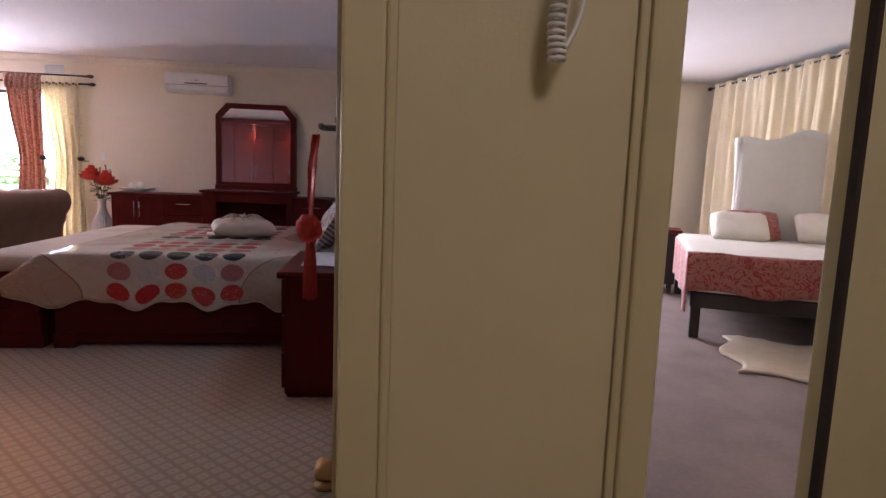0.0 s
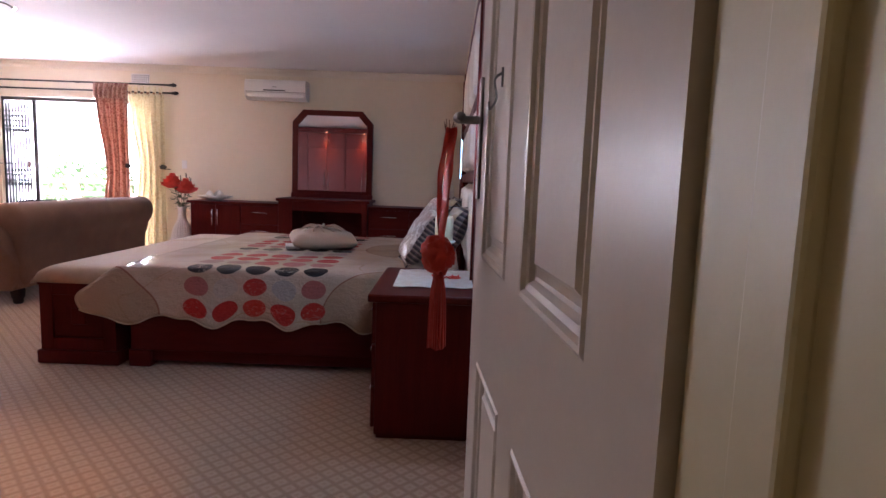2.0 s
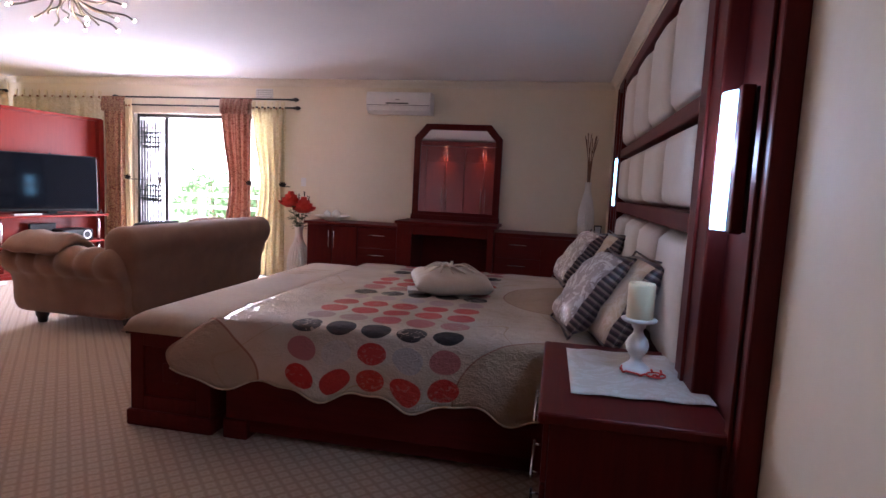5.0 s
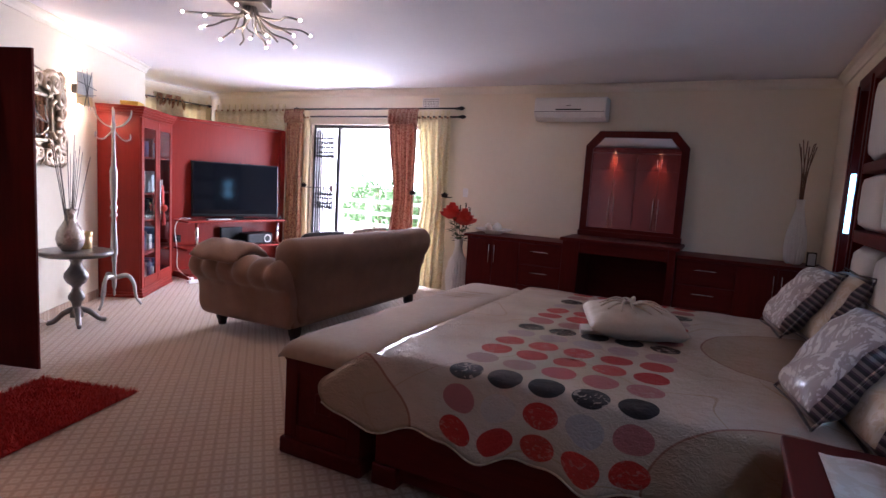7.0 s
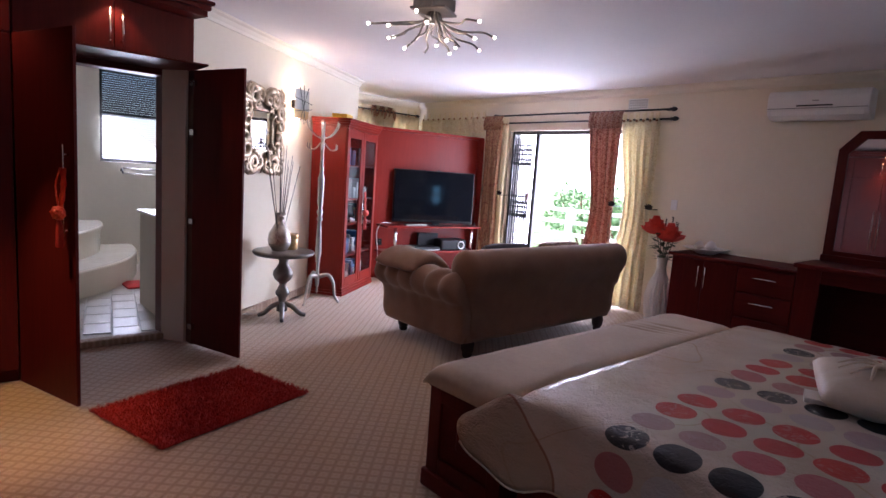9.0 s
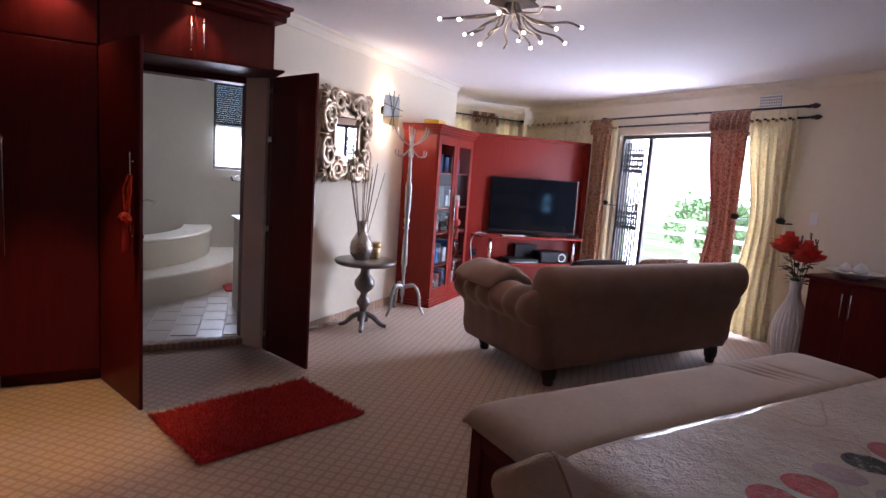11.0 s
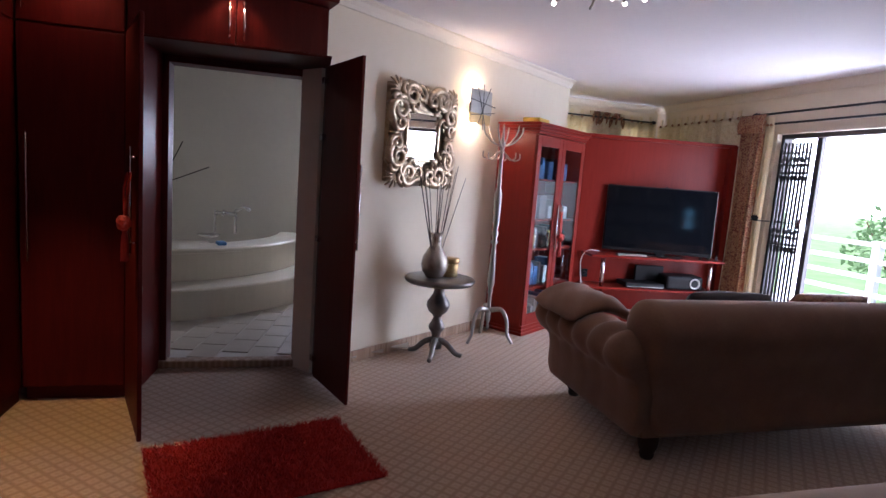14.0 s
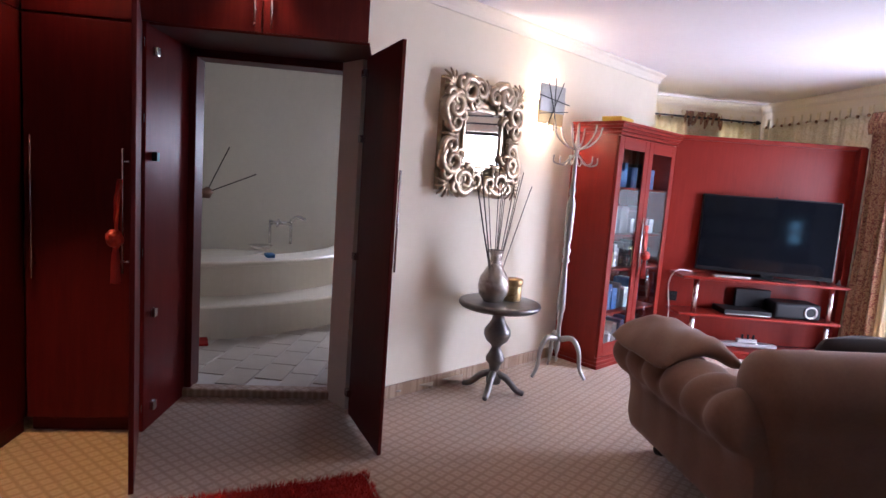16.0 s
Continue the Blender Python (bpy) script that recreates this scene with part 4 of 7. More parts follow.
part("base_rail", slab(-0.54, 0.54, -0.02, 0.06, 0.0, 0.06, 0.006), WOOD_X, mir)

ac = thing("air_conditioner", at(-2.195, 8.395, 2.14), "white split air conditioner on the wall", "air conditioner")
prof = [(0.0, 0.0), (-0.12, 0.0), (-0.19, 0.035), (-0.215, 0.09), (-0.215, 0.19), (-0.2, 0.235), (-0.17, 0.25), (0.0, 0.25)]
bm = bmesh.new()
ends = [[bm.verts.new((x, y, z)) for y, z in prof] for x in (-0.395, 0.395)]
for k in range(len(prof)):
    j = (k + 1) % len(prof)
    bm.faces.new((ends[0][k], ends[0][j], ends[1][j], ends[1][k]))
bm.faces.new(ends[0][::-1])
bm.faces.new(ends[1])
bmesh.ops.recalc_face_normals(bm, faces=bm.faces[:])
bevel(bm, 0.008)
part("casing", bm, WHITE_PLASTIC, ac)
part("flap", slab(-0.36, 0.36, -0.205, -0.19, 0.025, 0.085, 0.004, 2, Matrix.Rotation(0.0, 4, "X")), WHITE_PLASTIC, ac)
part("seam", slab(-0.385, 0.385, -0.2165, -0.2145, 0.088, 0.092, 0), BLACK_PLASTIC, ac)
part("display_slot", slab(-0.15, 0.13, -0.22, -0.214, 0.105, 0.118, 0.002), BLACK_PLASTIC, ac, "black display slot")
part("badge", slab(-0.03, 0.02, -0.219, -0.214, 0.15, 0.158, 0.001), PEWTER, ac)


def ribbed(profile, ribs, depth, seg):
    bm = bmesh.new()
    rings = []
    for r, z in profile:
        rings.append([bm.verts.new(((r - depth * (0.5 - 0.5 * math.cos(ribs * 6.2832 * k / seg)) * (r > 0.05)) * math.cos(6.2832 * k / seg), (r - depth * (0.5 - 0.5 * math.cos(ribs * 6.2832 * k / seg)) * (r > 0.05)) * math.sin(6.2832 * k / seg), z)) for k in range(seg)])
    for a, b in zip(rings, rings[1:]):
        for k in range(seg):
            bm.faces.new((a[k], a[(k + 1) % seg], b[(k + 1) % seg], b[k]))
    bm.faces.new(rings[0][::-1])
    return bm


vase = thing("floor_vase", at(-3.36, 8.06), "tall ribbed white floor vase with red roses", "vase")
part("vessel", ribbed([(0.09, 0), (0.115, 0.05), (0.14, 0.2), (0.14, 0.32), (0.11, 0.45), (0.06, 0.55), (0.045, 0.62), (0.05, 0.70), (0.07, 0.74)], 22, 0.014, 132), CERAMIC, vase, "", True)
rnd = random.Random(5)


def rose(parent, x, y, z, r):
    bm = bmesh.new()
    for k in range(26):
        ring = k // 7
        a = k * 2.4
        tilt = 0.25 + 0.33 * ring
        q = r * (0.16 + 0.20 * ring)
        c = Vector((math.cos(a), math.sin(a), 0))
        n = Vector((-c.y, c.x, 0))
        w = r * (0.3 + 0.13 * ring)
        base = c * q * 0.35 - Vector((0, 0, 0.16 * r * ring))
        tip = c * (q + r * 0.22 * tilt) + Vector((0, 0, r * (0.85 - 0.27 * ring)))
        belly = base * 0.45 + tip * 0.55 + c * r * 0.10
        rows = [[bm.verts.new(Vector((x, y, z)) + p) for p in (m - n * k - c * b, m, m + n * k - c * b)] for m, k, b in ((base, w * 0.4, 0.0), (belly, w, 0.12 * r), (tip, w * 0.55, 0.05 * r))]
        for low, high in zip(rows, rows[1:]):
            for i in (0, 1):
                bm.faces.new((low[i], low[i + 1], high[i + 1], high[i]))
    return part("rose", bm, ROSE, parent, "red silk rose")


for x, y, z in ((-0.09, -0.05, 1.03), (0.075, -0.04, 0.97)):
    stem = part("stem", tube(arc([(0, 0, 0.6), (x * 0.5, y * 0.5, 0.85), (x, y, z)], 5), 0.004, 6), LEAF, vase)
    rose(vase, x, y, z, 0.145)
for x, z in ((-0.02, 1.12), (0.06, 1.15), (0.12, 1.1), (-0.08, 1.1)):
    bm = tube(arc([(0, 0, 0.6), (x * 0.6, 0.02, 0.85), (x, 0.02, z)], 5), 0.004, 6)
    for k in range(5):
        r = bmesh.ops.create_icosphere(bm, subdivisions=1, radius=0.009)
        bmesh.ops.translate(bm, verts=r["verts"], vec=(x * (0.8 + 0.05 * k), 0.02, z - 0.02 * k))
    part("bud_stem", bm, DARK_STICK, vase)
bm = bmesh.new()
for k in range(90):
    a, h = rnd.uniform(0, 6.28), rnd.uniform(0.70, 1.0)
    p = Vector((rnd.uniform(0.02, 0.09) * math.cos(a), rnd.uniform(0.02, 0.09) * math.sin(a), h))
    d = Vector((math.cos(a), math.sin(a), rnd.uniform(-0.3, 0.6))).normalized()
    n = Vector((-d.y, d.x, 0)).normalized()
    L = rnd.uniform(0.07, 0.12)
    bm.faces.new([bm.verts.new(q) for q in (p, p + d * L * 0.5 + n * L * 0.3, p + d * L, p + d * L * 0.5 - n * L * 0.3)])
part("leaves", bm, LEAF, vase, "dark green leaves")

dish = thing("dish", at(-2.95, 8.12, 0.822), "shallow cream dish with small white shells", "dish")
part("plate", lathe([(0.09, 0), (0.10, 0.012), (0.215, 0.05), (0.22, 0.058), (0.20, 0.054), (0.0, 0.026)], 32, False), CERAMIC, dish, "", True)
for x, y, r in ((-0.07, 0, 0.048), (0.05, -0.01, 0.055), (0.0, 0.06, 0.042)):
    bm = lathe([(0.004, 0.0), (r, r * 0.5), (r * 0.95, r), (r * 0.6, r * 1.6), (0.006, r * 1.9)], 16)
    bmesh.ops.translate(bm, verts=bm.verts, vec=(x, y, 0.03))
    part("shell", bm, CERAMIC, dish, "white shell", True)
tv2 = thing("table_vase", at(0.06, 8.16, 0.822), "slim ribbed white vase holding brown twigs", "vase")
part("vessel", ribbed([(0.06, 0), (0.085, 0.04), (0.095, 0.16), (0.085, 0.28), (0.055, 0.42), (0.034, 0.52), (0.034, 0.58), (0.04, 0.6)], 18, 0.01, 108), CERAMIC, tv2, "", True)
for k in range(8):
    a = k * 0.8
    part("twig", tube(arc([(0.012 * math.cos(a), 0.012 * math.sin(a), 0.4), (0.02 * math.cos(a + 0.5), 0.02 * math.sin(a + 0.5), 0.8), (0.07 * math.cos(a), 0.05 * math.sin(a), 1.08 + 0.03 * (k % 3))], 4), 0.0045, 6), STICK, tv2)
bx = thing("photo_frame", at(0.19, 8.05, 0.822, 10), "small dark picture frame standing on sideboard", "picture frame")
part("frame", slab(-0.04, 0.04, -0.01, 0.01, 0, 0.13, 0.004), BLACK_PLASTIC, bx)
part("picture", slab(-0.03, 0.03, -0.012, -0.0095, 0.012, 0.118, 0), BOOKS_PALE, bx)
sw = thing("wall_socket", at(-3.47, NORTH - 0.001, 1.27), "white wall switch plate", "switch")
part("plate", slab(-0.035, 0.035, -0.01, 0.0, -0.055, 0.055, 0.004), WHITE_PLASTIC, sw)
part("rocker", slab(-0.015, 0.015, -0.014, -0.008, -0.025, 0.025, 0.003), WHITE_PLASTIC, sw)
vent = thing("air_vent", at(-4.03, NORTH - 0.001, 2.37), "small white air brick grille above the curtains", "vent")
part("backing", slab(-0.11, 0.11, -0.008, 0, -0.06, 0.06, 0.002), BLACK_PLASTIC, vent)
for z in (-0.055, -0.028, 0.0, 0.028, 0.055):
    part("slat", slab(-0.115, 0.115, -0.016, -0.006, z - 0.006, z + 0.006, 0.001), WHITE_PLASTIC, vent)
for x in [-0.115 + 0.023 * k for k in range(11)]:
    part("slat", slab(x - 0.004, x + 0.004, -0.015, -0.006, -0.055, 0.055, 0.0), WHITE_PLASTIC, vent)

# ---- sofa, facing the television wall ----
sofa = thing("sofa", at(-3.98, 6.42), "taupe suede sofa with rolled back and tufted arms", "sofa")


def swept(profile, half, axis, ripple=0.0, ripples=0, n=40, round_end=0.07, flare=0.0):
    """A closed profile of (across, height) swept along an axis, its ends rounded."""
    bm = bmesh.new()
    cx = sum(p[0] for p in profile) / len(profile)
    cz = sum(p[1] for p in profile) / len(profile)
    loops = []
    for i in range(n + 1):
        t = -math.cos(math.pi * i / n)
        e = max(0.0, abs(t) - (1 - round_end)) / round_end
        k = math.sqrt(max(0.0, 1 - e * e)) * 0.42 + 0.58
        rp = 1 + ripple * (abs(math.sin(ripples * math.pi * (t + 1) / 2)) - 0.6)
        row = []
        for a, z in profile:
            a2, z2 = cx + (a - cx) * k * rp, cz + (z - cz) * (k if z > cz else (0.3 + 0.7 * k)) * (rp if z > cz else 1)
            along = t * (half + flare * max(0.0, z - 0.3))
            row.append(bm.verts.new((a2, along, z2) if axis == "y" else (along, a2, z2)))
        loops.append(row)
    m = len(profile)
    for a, b in zip(loops, loops[1:]):
        for k in range(m):
            bm.faces.new((a[k], a[(k + 1) % m], b[(k + 1) % m], b[k]))
    bm.faces.new(loops[0])
    bm.faces.new(loops[-1][::-1])
    bmesh.ops.recalc_face_normals(bm, faces=bm.faces[:])
    return bm


def smooth_loop(pts, n=4):
    q = [Vector((a, 0, z)) for a, z in pts]
    m = len(q)
    out = []
    for i in range(m):
        a, b, c, d = q[i - 1], q[i], q[(i + 1) % m], q[(i + 2) % m]
        for k in range(n):
            s = k / n
            v = 0.5 * (2 * b + (c - a) * s + (2 * a - 5 * b + 4 * c - d) * s * s + (3 * b - a - 3 * c + d) * s ** 3)
            out.append((v.x, v.z))
    return out


back = smooth_loop([(0.47, 0.15), (0.475, 0.30), (0.49, 0.50), (0.545, 0.62), (0.565, 0.72), (0.525, 0.82), (0.43, 0.865), (0.33, 0.83), (0.27, 0.72), (0.27, 0.45), (0.27, 0.15)])
part("backrest", swept(back, 0.98, "y", flare=0.24), SUEDE, sofa, "", True)
armp = smooth_loop([(-0.02, 0.14), (-0.03, 0.30), (-0.06, 0.42), (-0.13, 0.48), (-0.17, 0.56), (-0.13, 0.645), (-0.02, 0.68), (0.10, 0.64), (0.13, 0.54), (0.11, 0.40), (0.11, 0.14)])
bm = swept(armp, 0.52, "x", 0.17, 6, n=72, round_end=0.14)
bmesh.ops.translate(bm, verts=bm.verts, vec=(-0.06, -1.04, 0))
part("arm", bm, SUEDE, sofa, "tufted rolled arm", True)
bm = swept([(-a, z) for a, z in armp], 0.52, "x", 0.17, 6, n=72, round_end=0.14)
bmesh.ops.translate(bm, verts=bm.verts, vec=(-0.06, 1.0, 0))
part("arm", bm, SUEDE, sofa, "tufted rolled arm", True)
part("seat_base", slab(-0.53, 0.46, -1.02, 0.98, 0.13, 0.32, 0.02, 3), SUEDE, sofa)
for y0, y1 in ((-0.92, -0.02), (-0.01, 0.89)):
    part("seat_cushion", slab(-0.60, 0.28, y0, y1, 0.32, 0.47, 0.05, 4), SUEDE, sofa, "", True)
for x, y in ((-0.47, -0.90), (0.40, -0.93), (0.44, 0.82), (-0.47, 0.82)):
    bm = lathe([(0.032, 0), (0.04, 0.02), (0.036, 0.035), (0.05, 0.06), (0.055, 0.11), (0.05, 0.145)], 14)
    bmesh.ops.translate(bm, verts=bm.verts, vec=(x, y, 0))
    part("foot", bm, BLACK_GAP, sofa, "dark turned wooden foot", True)


def throw_cushion(m, w, d, h, seed, mat, label, n=16, droop=0.0):
    bm = cushion(w, d, h, seed, n=n)
    for v in bm.verts:
        v.co.z -= droop * v.co.y * v.co.y + 0.006 * math.sin(v.co.x * 26 + v.co.y * 9) * abs(v.co.y) / d
    ob = link("cushion", bm, mat, smooth=True)
    ob.matrix_world = m
    return tagged(ob, label, "cushion", "cushions on the sofa")


throw_cushion(Matrix.Translation((-4.22, 5.39, 0.735)) @ Matrix.Rotation(0.03, 4, "Y") @ Matrix.Rotation(0.08, 4, "Z"), 0.54, 0.46, 0.11, 21, SUEDE, "soft taupe suede cushion draped on the arm", 28, 1.9)
throw_cushion(Matrix.Translation((-3.88, 6.85, 0.665)) @ Matrix.Rotation(radians(-65), 4, "Y"), 0.46, 0.62, 0.16, 22, BROWN_CURTAIN, "rust brocade cushion against the sofa back")
throw_cushion(Matrix.Translation((-3.88, 6.1, 0.665)) @ Matrix.Rotation(radians(-65), 4, "Y"), 0.46, 0.62, 0.16, 23, BLACK_GAP, "dark cushion against the sofa back")

# ---- slanting wall: carved mirror, wall light, table, coat stand ----
frame_m = WM @ Matrix.Translation((0.895, -0.02, 1.705))
carved = thing("carved_mirror", frame_m, "square mirror in a carved silver scroll frame", "mirror")
part("mirror_glass", slab(-0.175, 0.175, -0.03, -0.02, -0.17, 0.17, 0.002), MIRROR, carved, "bright bevelled mirror glass")
bm = bmesh.new()
for a in ((-0.39, 0.39, 0.175, 0.385), (-0.39, 0.39, -0.385, -0.175), (-0.39, -0.175, -0.175, 0.175), (0.175, 0.39, -0.175, 0.175)):
    box(bm, a[0] * 0.93, a[1] * 0.93, -0.022, 0.02, a[2] * 0.93, a[3] * 0.93)
part("backing", bm, SILVERLEAF, carved)
bm = bmesh.new()
for a in ((-0.195, 0.195, 0.17, 0.195), (-0.195, 0.195, -0.195, -0.17), (-0.195, -0.17, -0.17, 0.17), (0.17, 0.195, -0.17, 0.17)):
    box(bm, a[0], a[1], -0.045, -0.01, a[2], a[3])
part("inner_rim", bevel(bm, 0.006), SILVERLEAF, carved)


def scroll(bm, cx, cz, r, start, turns, hand, lift, w):
    pts = []
    n = int(16 * turns) + 6
    for k in range(n + 1):
        q = k / n
        a = start + hand * q * turns * 6.2832
        rr = r * (1 - 0.78 * q)
        pts.append((cx + rr * math.cos(a), -0.02 - lift * (0.4 + 0.6 * math.sin(q * 2.6)), cz + rr * math.sin(a)))
    tube(pts, w * 1.12, 8, bm, 0.5)


def leaf_fan(bm, cx, cz, ang, size):
    for k in range(7):
        b = ang + (k - 3) * 0.36
        L = size * (1 - 0.09 * abs(k - 3))
        tube(arc([(cx, -0.035, cz), (cx + 0.6 * L * math.cos(b), -0.06, cz + 0.6 * L * math.sin(b)), (cx + L * math.cos(b + 0.12 * (k - 3)), -0.035, cz + L * math.sin(b + 0.12 * (k - 3)))], 4), 0.014, 6, bm, 0.45)


for q in range(4):
    ca, sa = math.cos(q * math.pi / 2), math.sin(q * math.pi / 2)

    def rot(x, z):
        return (ca * x - sa * z, sa * x + ca * z)

    o = q * math.pi / 2
    for x, z, r, st, tn, hd, w in ((-0.17, 0.29, 0.088, 0.3, 1.5, 1, 0.03), (0.17, 0.29, 0.088, 2.8, 1.5, -1, 0.03), (-0.075, 0.305, 0.064, 2.6, 1.4, -1, 0.024), (0.075, 0.28, 0.062, 0.4, 1.4, 1, 0.024), (-0.275, 0.225, 0.064, 4.2, 1.3, 1, 0.026), (-0.245, 0.335, 0.058, 1.0, 1.2, -1, 0.024), (0.245, 0.335, 0.058, 2.1, 1.2, 1, 0.024), (-0.115, 0.225, 0.045, 5.0, 1.2, -1, 0.019), (0.12, 0.225, 0.045, 4.4, 1.2, 1, 0.019)):
        px, pz = rot(x, z)
        bm = bmesh.new()
        scroll(bm, px, pz, r, st + o, tn, hd, 0.04, w)
        part("scroll", bm, SILVERLEAF, carved, "", True)
    for x, z, a, L in ((0.0, 0.25, math.pi / 2, 0.13), (-0.30, 0.30, math.pi * 0.75, 0.12), (-0.125, 0.315, math.pi * 0.62, 0.085), (0.13, 0.315, math.pi * 0.38, 0.085), (-0.205, 0.225, math.pi * 1.1, 0.07), (0.205, 0.245, -0.2, 0.07)):
        px, pz = rot(x, z)
        bm = bmesh.new()
        leaf_fan(bm, px, pz, o + a, L)
        part("acanthus_leaf", bm, SILVERLEAF, carved, "", True)


sconce = thing("wall_light", WM @ Matrix.Translation((1.57, -0.001, 2.02)), "lit square metal wall light with crossed rods", "wall light")
part("bracket", slab(-0.04, 0.04, -0.085, 0.0, -0.04, 0.04, 0.004), IRON, sconce)
# Lower plate is coloured brass to stand for yellow glow on silver metal.
for z0, z1, dy in ((0.045, 0.145, 0.0), (-0.055, 0.048, -0.006), (-0.145, -0.052, 0.0)):
    part("plate", slab(-0.15, 0.15, -0.098 + dy, -0.088 + dy, z0, z1, 0.002), SILVER if z0 > -0.1 else BRASS, sconce, "folded brushed metal plate")
for a, b in (((-0.09, 0.17), (0.06, -0.17)), ((0.1, 0.17), (-0.06, -0.16)), ((-0.17, 0.05), (0.19, 0.02)), ((-0.16, -0.08), (0.18, -0.03)), ((0.0, 0.19), (0.02, -0.19))):
    part("rod", tube([(a[0], -0.115, a[1]), (b[0], -0.115, b[1])], 0.0035, 6), IRON, sconce)
for z in (0.16, -0.16):
    bm = lathe([(0.004, -0.02), (0.014, -0.015), (0.016, 0.0), (0.012, 0.015), (0.003, 0.02)], 12)
    bmesh.ops.translate(bm, verts=bm.verts, vec=(0, -0.05, z * 0.75))
    part("bulb", bm, BULB, sconce, "glowing halogen bulb", True)

tb = thing("side_table", at(-5.33, 4.76), "round pewter pedestal side table on three feet", "side table")
part("top", lathe([(0.25, 0.585), (0.262, 0.59), (0.275, 0.603), (0.278, 0.615), (0.27, 0.628), (0.255, 0.632), (0.0, 0.632)], 48, False), PEWTER, tb, "", True)
part("underside", lathe([(0.0, 0.58), (0.25, 0.585)], 48, False), PEWTER, tb)
part("column", lathe([(0.05, 0.06), (0.05, 0.10), (0.032, 0.15), (0.04, 0.19), (0.062, 0.215), (0.064, 0.24), (0.045, 0.275), (0.03, 0.31), (0.04, 0.33), (0.075, 0.36), (0.092, 0.40), (0.088, 0.435), (0.06, 0.475), (0.045, 0.50), (0.04, 0.53), (0.05, 0.545), (0.05, 0.58)], 28), PEWTER, tb, "", True)
for k in range(4):
    a = radians(WANG) + k * math.pi / 2 + 0.5
    c, s = math.cos(a), math.sin(a)
    part("foot", tube(arc([(0.02 * c, 0.02 * s, 0.13), (0.09 * c, 0.09 * s, 0.10), (0.16 * c, 0.16 * s, 0.035), (0.215 * c, 0.215 * s, 0.018)], 5), 0.026, 8, None, 0.7), PEWTER, tb, "", True)
v3 = thing("mosaic_vase", at(-5.30, 4.70, 0.633), "round silver mosaic vase with black reeds", "vase")
part("vessel", lathe([(0.06, 0), (0.095, 0.05), (0.105, 0.10), (0.095, 0.16), (0.06, 0.22), (0.04, 0.26), (0.036, 0.30), (0.052, 0.345), (0.046, 0.345), (0.03, 0.30)], 32, False), MOSAIC, v3, "", True)
rnd = random.Random(11)
wd = Vector((-0.584, 0.812, 0))
for k in range(14):
    sp = -0.26 + 0.52 * k / 13 + rnd.uniform(-0.03, 0.03)
    h = rnd.uniform(0.78, 0.95) - abs(sp) * 0.2
    tip = wd * sp + Vector((0.05 * rnd.uniform(-1, 1), 0.05 * rnd.uniform(-1, 1), h))
    part("reed", tube([(0.01 * rnd.uniform(-1, 1), 0.01 * rnd.uniform(-1, 1), 0.05), tip * 0.5 + Vector((0, 0, 0.02)), tip], 0.0035, 5, None, 0.6), DARK_STICK, v3)
jr = thing("candle_jar", at(-5.37, 4.845, 0.633) @ Matrix.Diagonal((1.25, 1.25, 1.2, 1)), "small gold patterned jar candle with lid", "candle jar")
part("jar", lathe([(0.05, 0), (0.054, 0.006), (0.054, 0.085), (0.05, 0.09)], 24), CANDLE_BOX, jr, "", True)
part("lid", lathe([(0.056, 0.088), (0.058, 0.092), (0.058, 0.118), (0.054, 0.124)], 24), BRASS, jr, "aged brass lid", True)

cs = thing("coat_stand", at(-5.69, 5.32) @ Matrix.Diagonal((0.92, 0.92, 1, 1)), "silver painted turned coat stand on three legs", "coat stand")
part("pole", lathe([(0.00288, 0.10), (0.0144, 0.13), (0.00864, 0.16), (0.0216, 0.20), (0.02448, 0.30), (0.01728, 0.33), (0.01728, 0.42), (0.02448, 0.44), (0.0216, 0.47), (0.036, 0.52), (0.02448, 0.80), (0.01872, 0.86), (0.036, 0.88), (0.02016, 0.91), (0.036, 0.96), (0.02016, 0.99), (0.0324, 1.05), (0.036, 1.30), (0.01872, 1.36), (0.02448, 1.40), (0.01872, 1.44), (0.01728, 1.66), (0.02448, 1.70), (0.01584, 1.76), (0.00864, 1.84), (0.01296, 1.86), (0.00288, 1.89)], 20), SILVER, cs, "", True)
for k in range(3):
    a = radians(55 + 120 * k)
    c, s = math.cos(a), math.sin(a)
    part("leg", tube(arc([(0.02 * c, 0.02 * s, 0.285), (0.12 * c, 0.12 * s, 0.30), (0.18 * c, 0.18 * s, 0.22), (0.20 * c, 0.20 * s, 0.09), (0.25 * c, 0.25 * s, 0.012)], 6), 0.024, 8, None, 0.55), SILVER, cs, "", True)
for k in range(6):
    a = radians(25 + 60 * k)
    c, s = math.cos(a), math.sin(a)
    part("hook", tube(arc([(0.02 * c, 0.02 * s, 1.70), (0.10 * c, 0.10 * s, 1.73), (0.17 * c, 0.17 * s, 1.80), (0.19 * c, 0.19 * s, 1.87)], 5), 0.0065, 7), SILVER, cs, "", True)
    part("hook", tube(arc([(0.02 * c, 0.02 * s, 1.66), (0.10 * c, 0.10 * s, 1.59), (0.17 * c, 0.17 * s, 1.60), (0.175 * c, 0.175 * s, 1.65)], 5), 0.006, 7), SILVER, cs, "", True)

